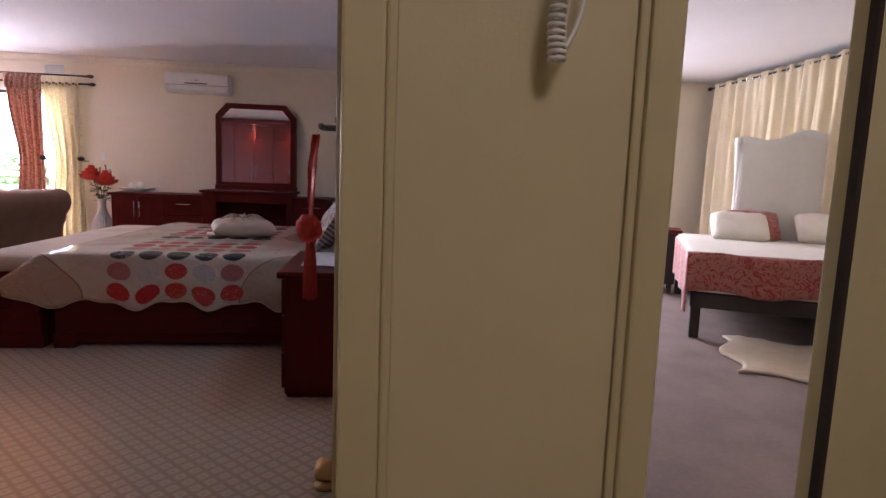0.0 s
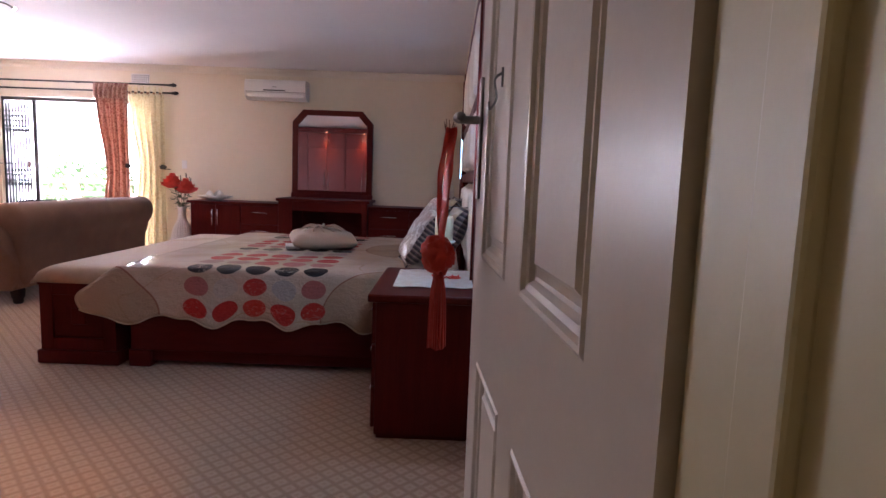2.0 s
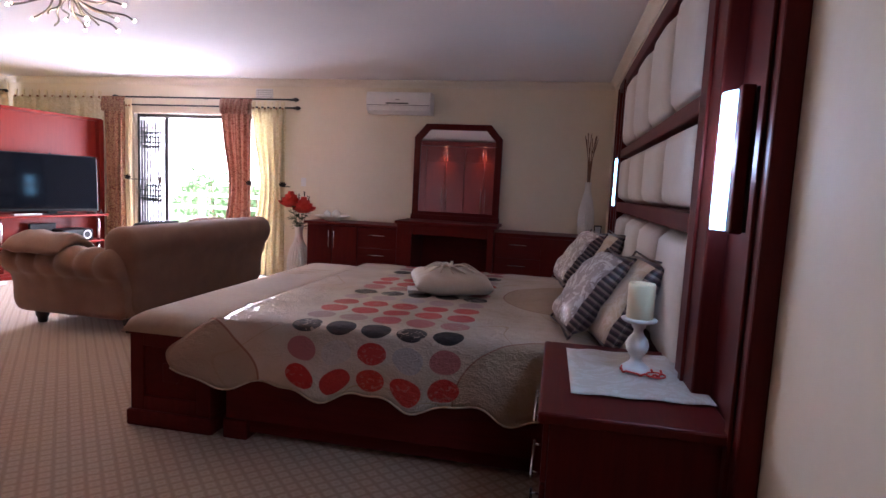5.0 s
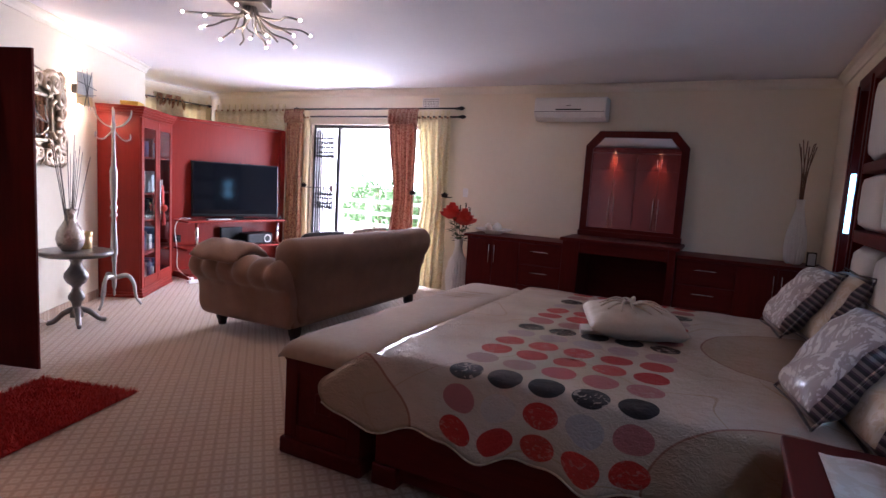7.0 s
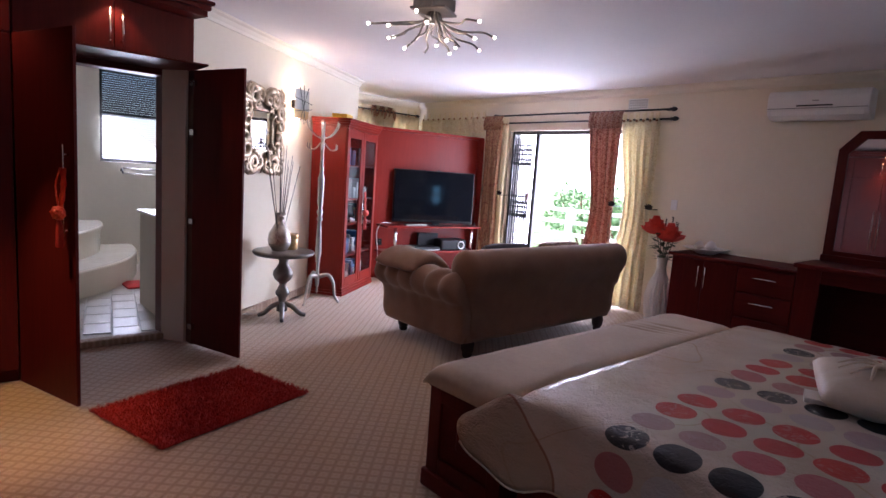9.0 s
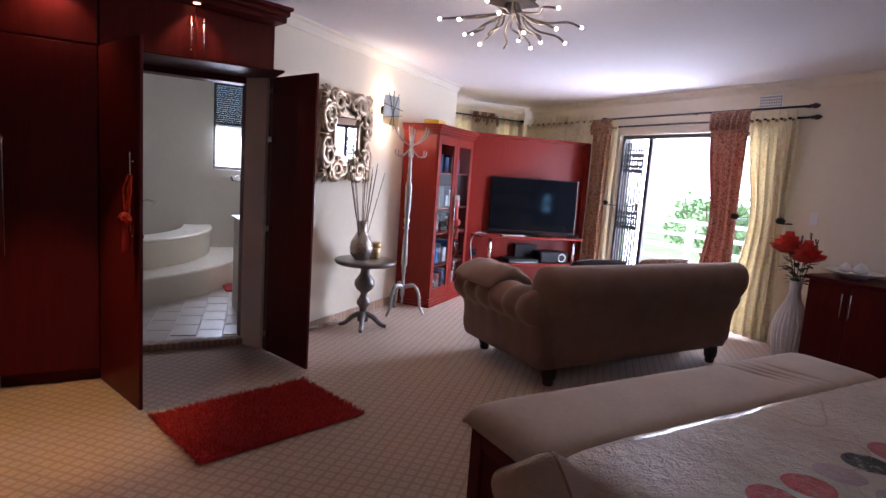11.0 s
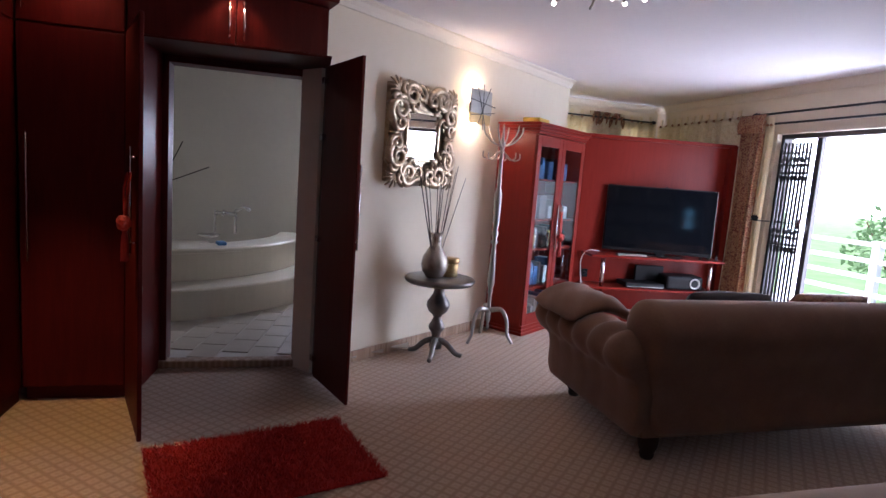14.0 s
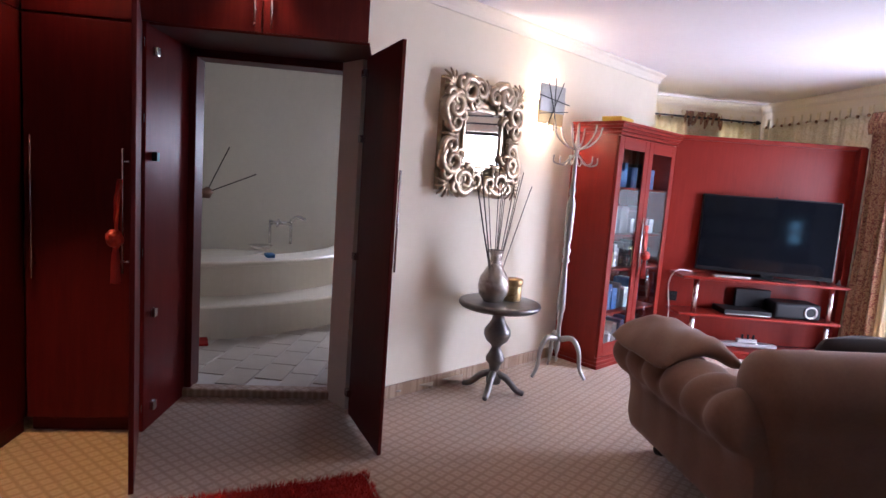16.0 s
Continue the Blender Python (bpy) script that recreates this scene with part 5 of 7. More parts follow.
# ---- display cabinet and television wall ----
cab = thing("display_cabinet", WM @ Matrix.Translation((2.02, -0.425, 0)), "tall cherry red cabinet with two glass doors", "cabinet")
W2, D2 = 0.95, 0.42
for x0, x1 in ((0.0, 0.022), (W2 - 0.022, W2)):
    part("side_panel", slab(x0, x1, 0.02, D2, 0.0, 1.86, 0.003), CHERRY, cab)
part("back_panel", slab(0.022, W2 - 0.022, D2 - 0.012, D2, 0.08, 1.86, 0), CHERRY, cab)
part("plinth", slab(-0.012, W2 + 0.012, -0.012, D2, 0.0, 0.03, 0.006), CHERRY_X, cab)
part("plinth", slab(-0.006, W2 + 0.006, -0.006, D2, 0.03, 0.06, 0.006), CHERRY_X, cab)
part("plinth", slab(0.0, W2, 0.0, D2, 0.06, 0.09, 0.004), CHERRY_X, cab)
for z0, e in ((1.85, 0.008), (1.875, 0.02), (1.90, 0.032), (1.925, 0.042)):
    part("cornice", slab(-e, W2 + e, -e, D2, z0, z0 + 0.025, 0.005), CHERRY_X, cab)
for z in (0.42, 0.78, 1.06, 1.44):
    part("shelf", slab(0.022, W2 - 0.022, 0.03, D2 - 0.02, z, z + 0.018, 0.002), CHERRY_X, cab)
for x0 in (0.004, W2 / 2 + 0.002):
    x1 = x0 + W2 / 2 - 0.006
    d = part("door", slab(x0, x0 + 0.068, 0.0, 0.02, 0.095, 1.845, 0.004), CHERRY, cab)
    part("stile", slab(x1 - 0.068, x1, 0.0, 0.02, 0.095, 1.845, 0.004), CHERRY, d)
    part("rail", slab(x0 + 0.068, x1 - 0.068, 0.0, 0.02, 0.095, 0.20, 0.003), CHERRY_X, d)
    part("rail", slab(x0 + 0.068, x1 - 0.068, 0.0, 0.02, 1.75, 1.845, 0.003), CHERRY_X, d)
    g = part("pane", slab(x0 + 0.068, x1 - 0.068, 0.008, 0.012, 0.20, 1.75, 0), SMOKED, d, "clear glass pane")
    g.visible_shadow = False
    hx = x1 - 0.03 if x0 < 0.2 else x0 + 0.03
    bar_handle(d, hx, 1.0, 0.45)
rnd = random.Random(3)
for z, mats in ((0.438, (BOOKS_BLUE, BOOKS_PALE)), (0.20, (BOOKS_BLUE, BOOKS_PALE)), (0.798, (BOOKS_PALE, BOOKS_OLIVE, BLACK_PLASTIC)), (1.078, (BOOKS_PALE, BOOKS_PALE)), (1.458, (BLACK_PLASTIC, BOOKS_BLUE))):
    x = 0.06
    while x < W2 - 0.14:
        w = rnd.uniform(0.03, 0.09)
        h = rnd.uniform(0.12, 0.24)
        zz = z if z > 0.3 else 0.092
        o = link("book", slab(0, w, 0, rnd.uniform(0.15, 0.22), 0, h, 0.004), rnd.choice(mats))
        o.matrix_world = WM @ Matrix.Translation((2.02 + x, -0.425 + rnd.uniform(0.08, 0.14), zz + 0.001))
        tagged(o, "book or box stored behind cabinet glass", "book", "things in the cabinet")
        x += w + rnd.choice((0.003, 0.003, 0.05))


def ribbon(bm, pts, width, across):
    """A soft strip along pts with its own thickness."""
    rows = []
    n = len(pts)
    for k, p in enumerate(pts):
        p = Vector(p)
        w = Vector(across) * width * (0.85 + 0.15 * math.sin(k * 1.3))
        o = Vector((0, 0.0012, 0))
        fold = Vector((0, 0.005 * math.sin(k * 0.9), 0))
        rows.append([bm.verts.new(v) for v in (p - w + o, p + o + fold, p + w + o, p + w - o, p - o + fold, p - w - o)])
    for r, q in zip(rows, rows[1:]):
        for i in range(6):
            j = (i + 1) % 6
            bm.faces.new((r[i], r[j], q[j], q[i]))
    for r in (rows[0], rows[-1][::-1]):
        bm.faces.new(r)
    return bm


def tassel(m, label, size=1.0):
    ob = thing("ribbon_tassel", m, label, "tassel", "red ribbon tassels")
    s = size
    for side in (-1, 1):
        bm = ribbon(bmesh.new(), arc([(0.006 * side, 0.004 * side, 0), (0.026 * side, -0.012 + 0.006 * side, -0.12 * s), (0.010 * side, -0.014, -0.26 * s)], 7), 0.024 * s, (1, 0.3 * side, 0))
        part("ribbon", bm, RED_ORGANZA, ob, "sheer red ribbon", True)
    rng = random.Random(8)
    bm = bmesh.new()
    bmesh.ops.create_icosphere(bm, subdivisions=4, radius=0.043 * s)
    for v in bm.verts:
        n = v.co.normalized()
        k = 1 + 0.26 * noise.noise(n * 3.4) + 0.20 * abs(noise.noise(n * 7.5 + Vector((4, 1, 2)))) + 0.08 * noise.noise(n * 17)
        v.co = Vector((n.x * 1.12, n.y * 0.85, n.z)) * 0.043 * s * k + Vector((0, -0.02, -0.295 * s))
    part("rosette", bm, RED_ORGANZA, ob, "crumpled organza ball", True)
    bm = lathe([(0.008 * s, -0.325 * s), (0.014 * s, -0.345 * s), (0.012 * s, -0.36 * s)], 14)
    bmesh.ops.translate(bm, verts=bm.verts, vec=(0, -0.016, 0))
    part("neck", bm, RED_FRINGE, ob, "", True)
    bm = bmesh.new()
    for k in range(46):
        a, r = k * 2.4, math.sqrt((k + 0.5) / 46)
        cx, cy = math.cos(a) * r, math.sin(a) * r
        zb = -0.52 * s + rng.uniform(-0.004, 0.004)
        tube(arc([(cx * 0.010 * s, -0.016 + cy * 0.010 * s, -0.345 * s), (cx * 0.020 * s, -0.016 + cy * 0.018 * s, -0.40 * s), (cx * 0.026 * s, -0.016 + cy * 0.022 * s, zb)], 4), 0.0032 * s, 5, bm)
    part("fringe", bm, RED_FRINGE, ob, "straight red thread fringe", True)
    return ob


tassel(WM @ Matrix.Translation((2.02 + W2 / 2 + 0.035, -0.455, 1.16)), "red organza ribbon tassel on cabinet handle", 0.85)
yb = thing("card_box", WM @ Matrix.Translation((2.25, -0.25, 1.952)) @ Matrix.Rotation(0.1, 4, "Z"), "flat bright yellow box on the cabinet", "box")
part("tray", slab(-0.11, 0.11, -0.08, 0.08, 0, 0.022, 0.003), YELLOW, yb)
part("lid", slab(-0.113, 0.113, -0.083, 0.083, 0.022, 0.055, 0.003), YELLOW, yb)

TANG = math.degrees(math.atan2(1.55, 0.25))
TM = at(-6.65, 6.75, 0, TANG)
unit = thing("television_wall_unit", TM, "cherry red television wall unit with glossy shelves", "wall unit")
part("back_panel", slab(-0.12, 1.52, 0.0, 0.03, 0.0, 1.95, 0.004), CHERRY, unit)
part("side_panel", slab(1.50, 1.57, -0.07, 0.03, 0.0, 1.97, 0.005), CHERRY, unit)
part("top_trim", slab(-0.12, 1.58, -0.03, 0.04, 1.945, 1.985, 0.006), CHERRY_X, unit)
for z, x1, dp in ((0.70, 1.42, 0.34), (0.36, 1.40, 0.32), (0.05, 1.45, 0.36)):
    bm = slab(-0.05, x1, -dp, 0.0, z, z + 0.028, 0.012, 3)
    part("shelf", bm, CHERRY_X, unit, "glossy red shelf")
for x in (0.10, 1.30):
    for z0, z1 in ((0.078, 0.36), (0.388, 0.70)):
        bm = lathe([(0.022, z0), (0.022, z1)], 18)
        bmesh.ops.translate(bm, verts=bm.verts, vec=(x, -0.28, 0))
        part("pole", bm, CHROME, unit, "chrome support pole", True)
part("base_plinth", slab(-0.03, 1.43, -0.32, 0.0, 0.0, 0.05, 0.003), CHERRY_X, unit)
tv = thing("television", TM @ Matrix.Translation((0.745, -0.21, 0.729)) @ Matrix.Rotation(radians(-15), 4, "Z") @ Matrix.Rotation(radians(-2.2), 4, "X"), "large black flat television on a stand", "television")
part("casing", slab(-0.605, 0.515, -0.02, 0.035, 0.035, 0.735, 0.008), BLACK_PLASTIC, tv)
part("screen", slab(-0.59, 0.502, -0.0225, -0.018, 0.07, 0.72, 0.0), SCREEN, tv, "glossy black screen")
part("stand", slab(-0.22, 0.22, -0.10, 0.10, 0.0, 0.012, 0.005), BLACK_PLASTIC, tv)
part("neck", slab(-0.05, 0.05, -0.015, 0.025, 0.01, 0.06, 0.004), BLACK_PLASTIC, tv)
part("camera_bud", slab(-0.01, 0.01, -0.01, 0.01, 0.735, 0.748, 0.003), BLACK_PLASTIC, tv)
part("bezel_strip", slab(0.507, 0.517, -0.024, -0.016, 0.04, 0.73, 0.002), PEWTER, tv, "thin grey edge strip")
sb = thing("soundbar", TM @ Matrix.Translation((0.40, -0.27, 0.729)), "slim silver edged receiver box before television", "player")
part("casing", slab(-0.16, 0.16, -0.03, 0.03, 0, 0.02, 0.004), SILVER, sb)
dvd = thing("media_player", TM @ Matrix.Translation((0.58, -0.17, 0.389)), "flat black media player with silver edge", "player")
part("casing", slab(-0.21, 0.21, -0.13, 0.13, 0.006, 0.055, 0.005), BLACK_PLASTIC, dvd)
part("front_strip", slab(-0.2, 0.2, -0.134, -0.128, 0.012, 0.022, 0.001), SILVER, dvd)
for x in (-0.17, 0.17):
    part("foot", slab(x - 0.015, x + 0.015, -0.1, -0.07, 0, 0.008, 0.002), BLACK_PLASTIC, dvd)
rcv = thing("speaker_box", TM @ Matrix.Translation((1.02, -0.16, 0.389)), "black speaker with silver ringed cone", "speaker")
part("cabinet_body", slab(-0.20, 0.22, -0.12, 0.12, 0, 0.15, 0.03, 3), BLACK_PLASTIC, rcv)
bm = lathe([(0.05, 0), (0.058, 0.004), (0.058, 0.012), (0.048, 0.012), (0.04, 0.004)], 24, False)
bmesh.ops.transform(bm, matrix=Matrix.Translation((0.12, -0.12, 0.075)) @ Matrix.Rotation(radians(90), 4, "X"), verts=bm.verts)
part("ring", bm, SILVER, rcv, "silver speaker ring", True)
rt = thing("router_box", TM @ Matrix.Translation((0.72, -0.06, 0.389)), "upright black decoder box on shelf", "decoder")
part("casing", slab(-0.16, 0.16, -0.02, 0.02, 0, 0.22, 0.006), BLACK_PLASTIC, rt)
ship = thing("model_ship", TM @ Matrix.Translation((0.66, -0.2, 0.079)), "grey wooden model ship on the low shelf", "model ship")
part("hull", swept([(-0.04, 0.02), (0.0, 0.0), (0.04, 0.02), (0.045, 0.05), (-0.045, 0.05)], 0.26, "x", n=20, round_end=0.6), SHIP_GREY, ship)
part("deck_house", slab(-0.1, 0.08, -0.02, 0.02, 0.05, 0.085, 0.004), SHIP_GREY, ship)
for x in (-0.05, 0.0, 0.05):
    bm = lathe([(0.01, 0.08), (0.009, 0.125)], 10)
    bmesh.ops.translate(bm, verts=bm.verts, vec=(x, 0, 0))
    part("funnel", bm, BLACK_PLASTIC, ship, "", True)
for x in (1.18, 1.27, 1.36):
    o = link("ornament", lathe([(0.024, 0), (0.022, 0.006), (0.003, 0.055)], 4), PEWTER)
    o.matrix_world = TM @ Matrix.Translation((x, -0.26, 0.729))
    tagged(o, "tiny grey pyramid ornament before the television", "ornament", "pyramid ornaments")
cb = link("cable", tube(arc([(0.12, -0.10, 0.74), (-0.02, -0.12, 0.74), (-0.08, -0.10, 0.62), (-0.05, -0.10, 0.35), (-0.07, -0.16, 0.12), (-0.02, -0.42, 0.012), (-0.10, -0.50, 0.012)], 6), 0.006, 6), WHITE_PLASTIC, smooth=True)
cb.matrix_world = TM
tagged(cb, "white power cable hanging beside the shelves", "cable")
ex = thing("extension_block", TM @ Matrix.Translation((-0.1, -0.52, 0.002)), "white extension plug block on the carpet", "plug block")
part("body", slab(-0.05, 0.09, -0.03, 0.03, 0, 0.035, 0.006), WHITE_PLASTIC, ex)
part("plug", slab(-0.02, 0.02, -0.02, 0.02, 0.035, 0.07, 0.005), WHITE_PLASTIC, ex)
sk = thing("wall_socket", TM @ Matrix.Translation((0.0, -0.001, 0.48)), "black wall socket on the red panel", "socket")
part("plate", slab(-0.045, 0.045, -0.012, 0.0, -0.045, 0.045, 0.004), BLACK_PLASTIC, sk)
part("plug", slab(-0.02, 0.02, -0.05, -0.01, -0.02, 0.02, 0.004), BLACK_PLASTIC, sk)

# ---- curtains, rods and sliding door ----
def curtain(name, m, w0, w1, h, folds, depth, mat, label, tie=None, group="", seed=0, tabs=0, frill=None):
    """A hanging cloth: x along the rod, z down from 0 to -h. w0, w1: its left and right edges. tie: (height below the rod, edge it is drawn to, waist)."""
    ob = thing(name, m, label, "curtain", group)
    ph = random.Random(seed).uniform(0, 6)

    def pt(s, t):
        x = w0 + (w1 - w0) * s
        z = -h * t
        k = 1.0
        if tie:
            zt, xe, waist = tie
            d = (h * t - zt) / 0.55
            k = 1 - (1 - waist) * math.exp(-d * d)
            x = xe + (x - xe) * k
        y = depth * (0.45 + 0.55 * min(1, t * 3)) * math.sin(2 * math.pi * folds * s + ph + 0.6 * math.sin(3 * t + ph)) + 0.3 * depth * math.sin(2 * math.pi * folds * 2.3 * s + 2 * ph + t)
        return (x, y * (0.6 + 0.4 * k), z)

    part("cloth", grid_solid(int(folds * 14), 26, pt, 0.004), mat, ob, "", True)
    for k in range(tabs):
        x = w0 + (w1 - w0) * (k + 0.5) / tabs
        bm = slab(x - 0.022, x + 0.022, -0.006, 0.006, -0.02, 0.09, 0.003)
        part("tab", bm, mat, ob)
        bm = bmesh.new()
        bmesh.ops.create_icosphere(bm, subdivisions=1, radius=0.017, matrix=Matrix.Translation((x, -0.016, 0.0)))
        part("button", bm, BROWN_CURTAIN, ob, "dark covered button", True)
    if frill:
        def fp(s, t):
            return (w0 - 0.015 + (w1 - w0 + 0.03) * s, -0.015 - 0.03 * math.sin(t * 3.1) + 0.014 * math.sin(s * 46 + 3 * t), 0.06 - 0.19 * t)
        part("frill", grid_solid(50, 8, fp, 0.004), frill, ob, "gathered heading", True)
    return ob


RY = NORTH - 0.11
curtain("gold_curtain", at(0, RY, 2.17), -4.16, -3.68, 2.13, 5, 0.028, GOLD_CURTAIN, "gold brocade curtain held by a tieback", (0.98, -3.72, 0.72), "gold curtains", 1, 6)
curtain("rust_curtain", at(0, RY - 0.03, 2.22), -4.55, -4.13, 2.18, 4, 0.03, RUST_CURTAIN, "rust brocade curtain with gathered frill heading", (1.05, -4.16, 0.72), "rust curtains", 2, 0, RUST_CURTAIN)
curtain("rust_curtain", at(0, RY - 0.03, 2.22), -6.30, -5.98, 2.18, 4, 0.03, BROWN_CURTAIN, "bronze brocade curtain beside sliding door", (1.0, -6.1, 0.85), "rust curtains", 3, 0, BROWN_CURTAIN)
curtain("gold_curtain", at(0, RY, 2.17), -6.04, -5.90, 2.13, 3, 0.02, SHEER, "pale sheer curtain glowing with daylight", (1.0, -6.02, 0.85), "gold curtains", 4, 3)
curtain("gold_curtain", at(0, RY, 2.27), -7.80, -6.32, 2.2, 9, 0.03, GOLD_CURTAIN, "gold brocade curtain behind the television wall", None, "gold curtains", 5, 12)
BW = Matrix.Translation((-7.87, 7.2, 2.31)) @ Matrix.Rotation(radians(90), 4, "Z")
curtain("gold_curtain", BW, -1.25, 1.08, 2.25, 12, 0.03, GOLD_CURTAIN, "gold brocade curtain over the bay window", None, "gold curtains", 6, 16)
curtain("rust_curtain", BW @ Matrix.Translation((0, 0.04, 0.03)), 0.13, 0.60, 2.2, 4, 0.03, BROWN_CURTAIN, "bronze brocade curtain over the bay window", None, "rust curtains", 7, 0, BROWN_CURTAIN)


def rod(name, p, q, label):
    ob = thing(name, Matrix.Identity(4), label, "curtain rod", "curtain rods")
    p, q = Vector(p), Vector(q)
    part("bar", tube([p, q], 0.011, 10), IRON, ob, "", True)
    d = (q - p).normalized()
    for e, s in ((p, -1), (q, 1)):
        bm = lathe([(0.012, 0), (0.02, 0.01), (0.012, 0.02), (0.026, 0.045), (0.02, 0.075), (0.006, 0.095)], 14)
        bmesh.ops.transform(bm, matrix=Matrix.Translation(e) @ (d * s).to_track_quat("Z", "Y").to_matrix().to_4x4(), verts=bm.verts)
        part("finial", bm, IRON, ob, "dark leaf finial", True)
    return ob


r1 = rod("curtain_rod", (-6.1, RY, 2.285), (-3.60, RY, 2.285), "black iron curtain rod with leaf finials")
r2 = rod("curtain_rod", (-7.7, RY + 0.05, 2.19), (-3.60, RY + 0.05, 2.19), "black iron curtain rod with leaf finials")
for r0, z, y in ((r1, 2.285, RY), (r2, 2.19, RY + 0.05)):
    for x in (-4.85, -3.66):
        part("bracket", tube([(x, y, z), (x, NORTH, z + 0.005)], 0.008, 8), IRON, r0)
r3 = rod("curtain_rod", (-7.87, 5.9, 2.33), (-7.87, 8.2, 2.33), "black iron curtain rod with leaf finials")
for y in (6.1, 8.1):
    part("bracket", tube([(-7.87, y, 2.33), (-8.0, y, 2.335)], 0.008, 8), IRON, r3)
for x, y in ((-3.66, NORTH), (-5.90, NORTH), (-4.12, NORTH)):
    ob = thing("tieback_hook", at(x, y, 1.2), "dark leaf shaped curtain tieback hook", "tieback", "tiebacks")
    part("arm", tube(arc([(0, 0, 0), (0.0, -0.08, 0), (-0.02, -0.16, 0.0), (-0.05, -0.19, 0.01)], 5), 0.006, 6), IRON, ob, "", True)
    bm = bmesh.new()
    for k in range(5):
        a = -0.9 + 0.45 * k
        d = Vector((math.cos(a + 1.57), -0.2, math.sin(a + 1.57)))
        p = Vector((-0.01, -0.17, 0))
        n = Vector((d.z, 0, -d.x)) * 0.016
        bm.faces.new([bm.verts.new(q) for q in (p, p + d * 0.035 + n, p + d * 0.07, p + d * 0.035 - n)])
    bmesh.ops.solidify(bm, geom=bm.faces[:], thickness=0.003)
    part("leaf", bm, IRON, ob)

win = tagged(new("window_1"), "dark bronze sliding door frame standing open", "sliding door", "", "structure")
for a in ((-5.95, -5.91, 0, 2.09), (-3.99, -3.95, 0, 2.09), (-5.91, -3.99, 2.045, 2.09), (-5.91, -3.99, 0.0, 0.03)):
    part("window_frame", slab(a[0], a[1], NORTH + 0.06, NORTH + 0.16, a[2], a[3], 0.003), ALUMINIUM, win)
for a in ((-5.57, -5.51, 0.03, 2.045), (-4.04, -3.99, 0.03, 2.045)):
    part("sash_stile", slab(a[0], a[1], NORTH + 0.10, NORTH + 0.15, a[2], a[3], 0.003), ALUMINIUM, win)
g = part("pane", slab(-5.91, -5.57, NORTH + 0.12, NORTH + 0.126, 0.03, 2.045, 0), CLEAR, win, "clear glass pane")
g.visible_shadow = False
gate = thing("security_gate", at(-5.735, NORTH + 0.05) @ Matrix.Diagonal((1.27, 1, 1, 1)), "folded black trellis security gate in doorway", "gate")
for x in (-0.14, -0.108, -0.075, -0.043, -0.01, 0.022, 0.055, 0.087, 0.12):
    part("bar", slab(x - 0.0085, x + 0.0085, -0.008, 0.008, 0.03, 2.0, 0.001), IRON, gate)
for z0 in (1.02, 1.74):
    for k in range(4):
        x = -0.108 + 0.065 * k
        part("ring", tube([(x + 0.03 * math.cos(a / 12 * 6.2832), 0, z0 + 0.05 * math.sin(a / 12 * 6.2832)) for a in range(13)], 0.009, 6), IRON, gate)
        for s in (-1, 1):
            part("lattice", tube([(x - 0.03, 0.003, z0 + s * 0.06), (x, 0.003, z0 + s * 0.14), (x + 0.03, 0.003, z0 + s * 0.06)], 0.008, 6), IRON, gate)
for z in (0.95, 1.2, 1.66, 1.9):
    part("cross_bar", slab(-0.15, 0.13, -0.004, 0.004, z - 0.009, z + 0.009, 0.001), IRON, gate)
part("lock", slab(0.10, 0.14, -0.02, 0.02, 1.15, 1.25, 0.004), CHROME, gate, "steel lock case")

# ---- chandelier ----
ch = thing("ceiling_lamp", at(-3.5, 4.86, CEIL), "branching chrome ceiling lamp with small lit bulbs", "ceiling lamp")
part("canopy", slab(-0.10, 0.10, -0.10, 0.10, -0.075, 0.0, 0.006), PEWTER, ch)
part("canopy_plate", slab(-0.12, 0.12, -0.12, 0.12, -0.085, -0.07, 0.004, 2, Matrix.Rotation(0.5, 4, "Z")), PEWTER, ch)
rnd = random.Random(8)
for k in range(18):
    a = k * 6.2832 / 18 + rnd.uniform(-0.12, 0.12)
    r = (0.43, 0.34, 0.2)[k % 3] * rnd.uniform(0.88, 1.1)
    z = (-0.2, -0.25, -0.30)[k % 3] + rnd.uniform(-0.02, 0.03)
    c, s = math.cos(a), math.sin(a)
    tip = (r * c, r * s, z)
    pts = arc([(0.03 * c, 0.03 * s, -0.07), (0.06 * c, 0.06 * s, -0.14), (0.5 * r * math.cos(a + 0.15), 0.5 * r * math.sin(a + 0.15), 0.5 * z - 0.075), (0.8 * r * math.cos(a - 0.08), 0.8 * r * math.sin(a - 0.08), z * 0.86 - 0.01), tip], 5)
    arm = part("arm", tube(pts, 0.0065, 6), PEWTER, ch, "", True)
    if k % 3 != 2 or k % 2:
        bm = bmesh.new()
        bmesh.ops.create_icosphere(bm, subdivisions=2, radius=0.0105, matrix=Matrix.Translation(tip))
        part("bulb", bm, BULB, arm, "small glowing bulb", True)

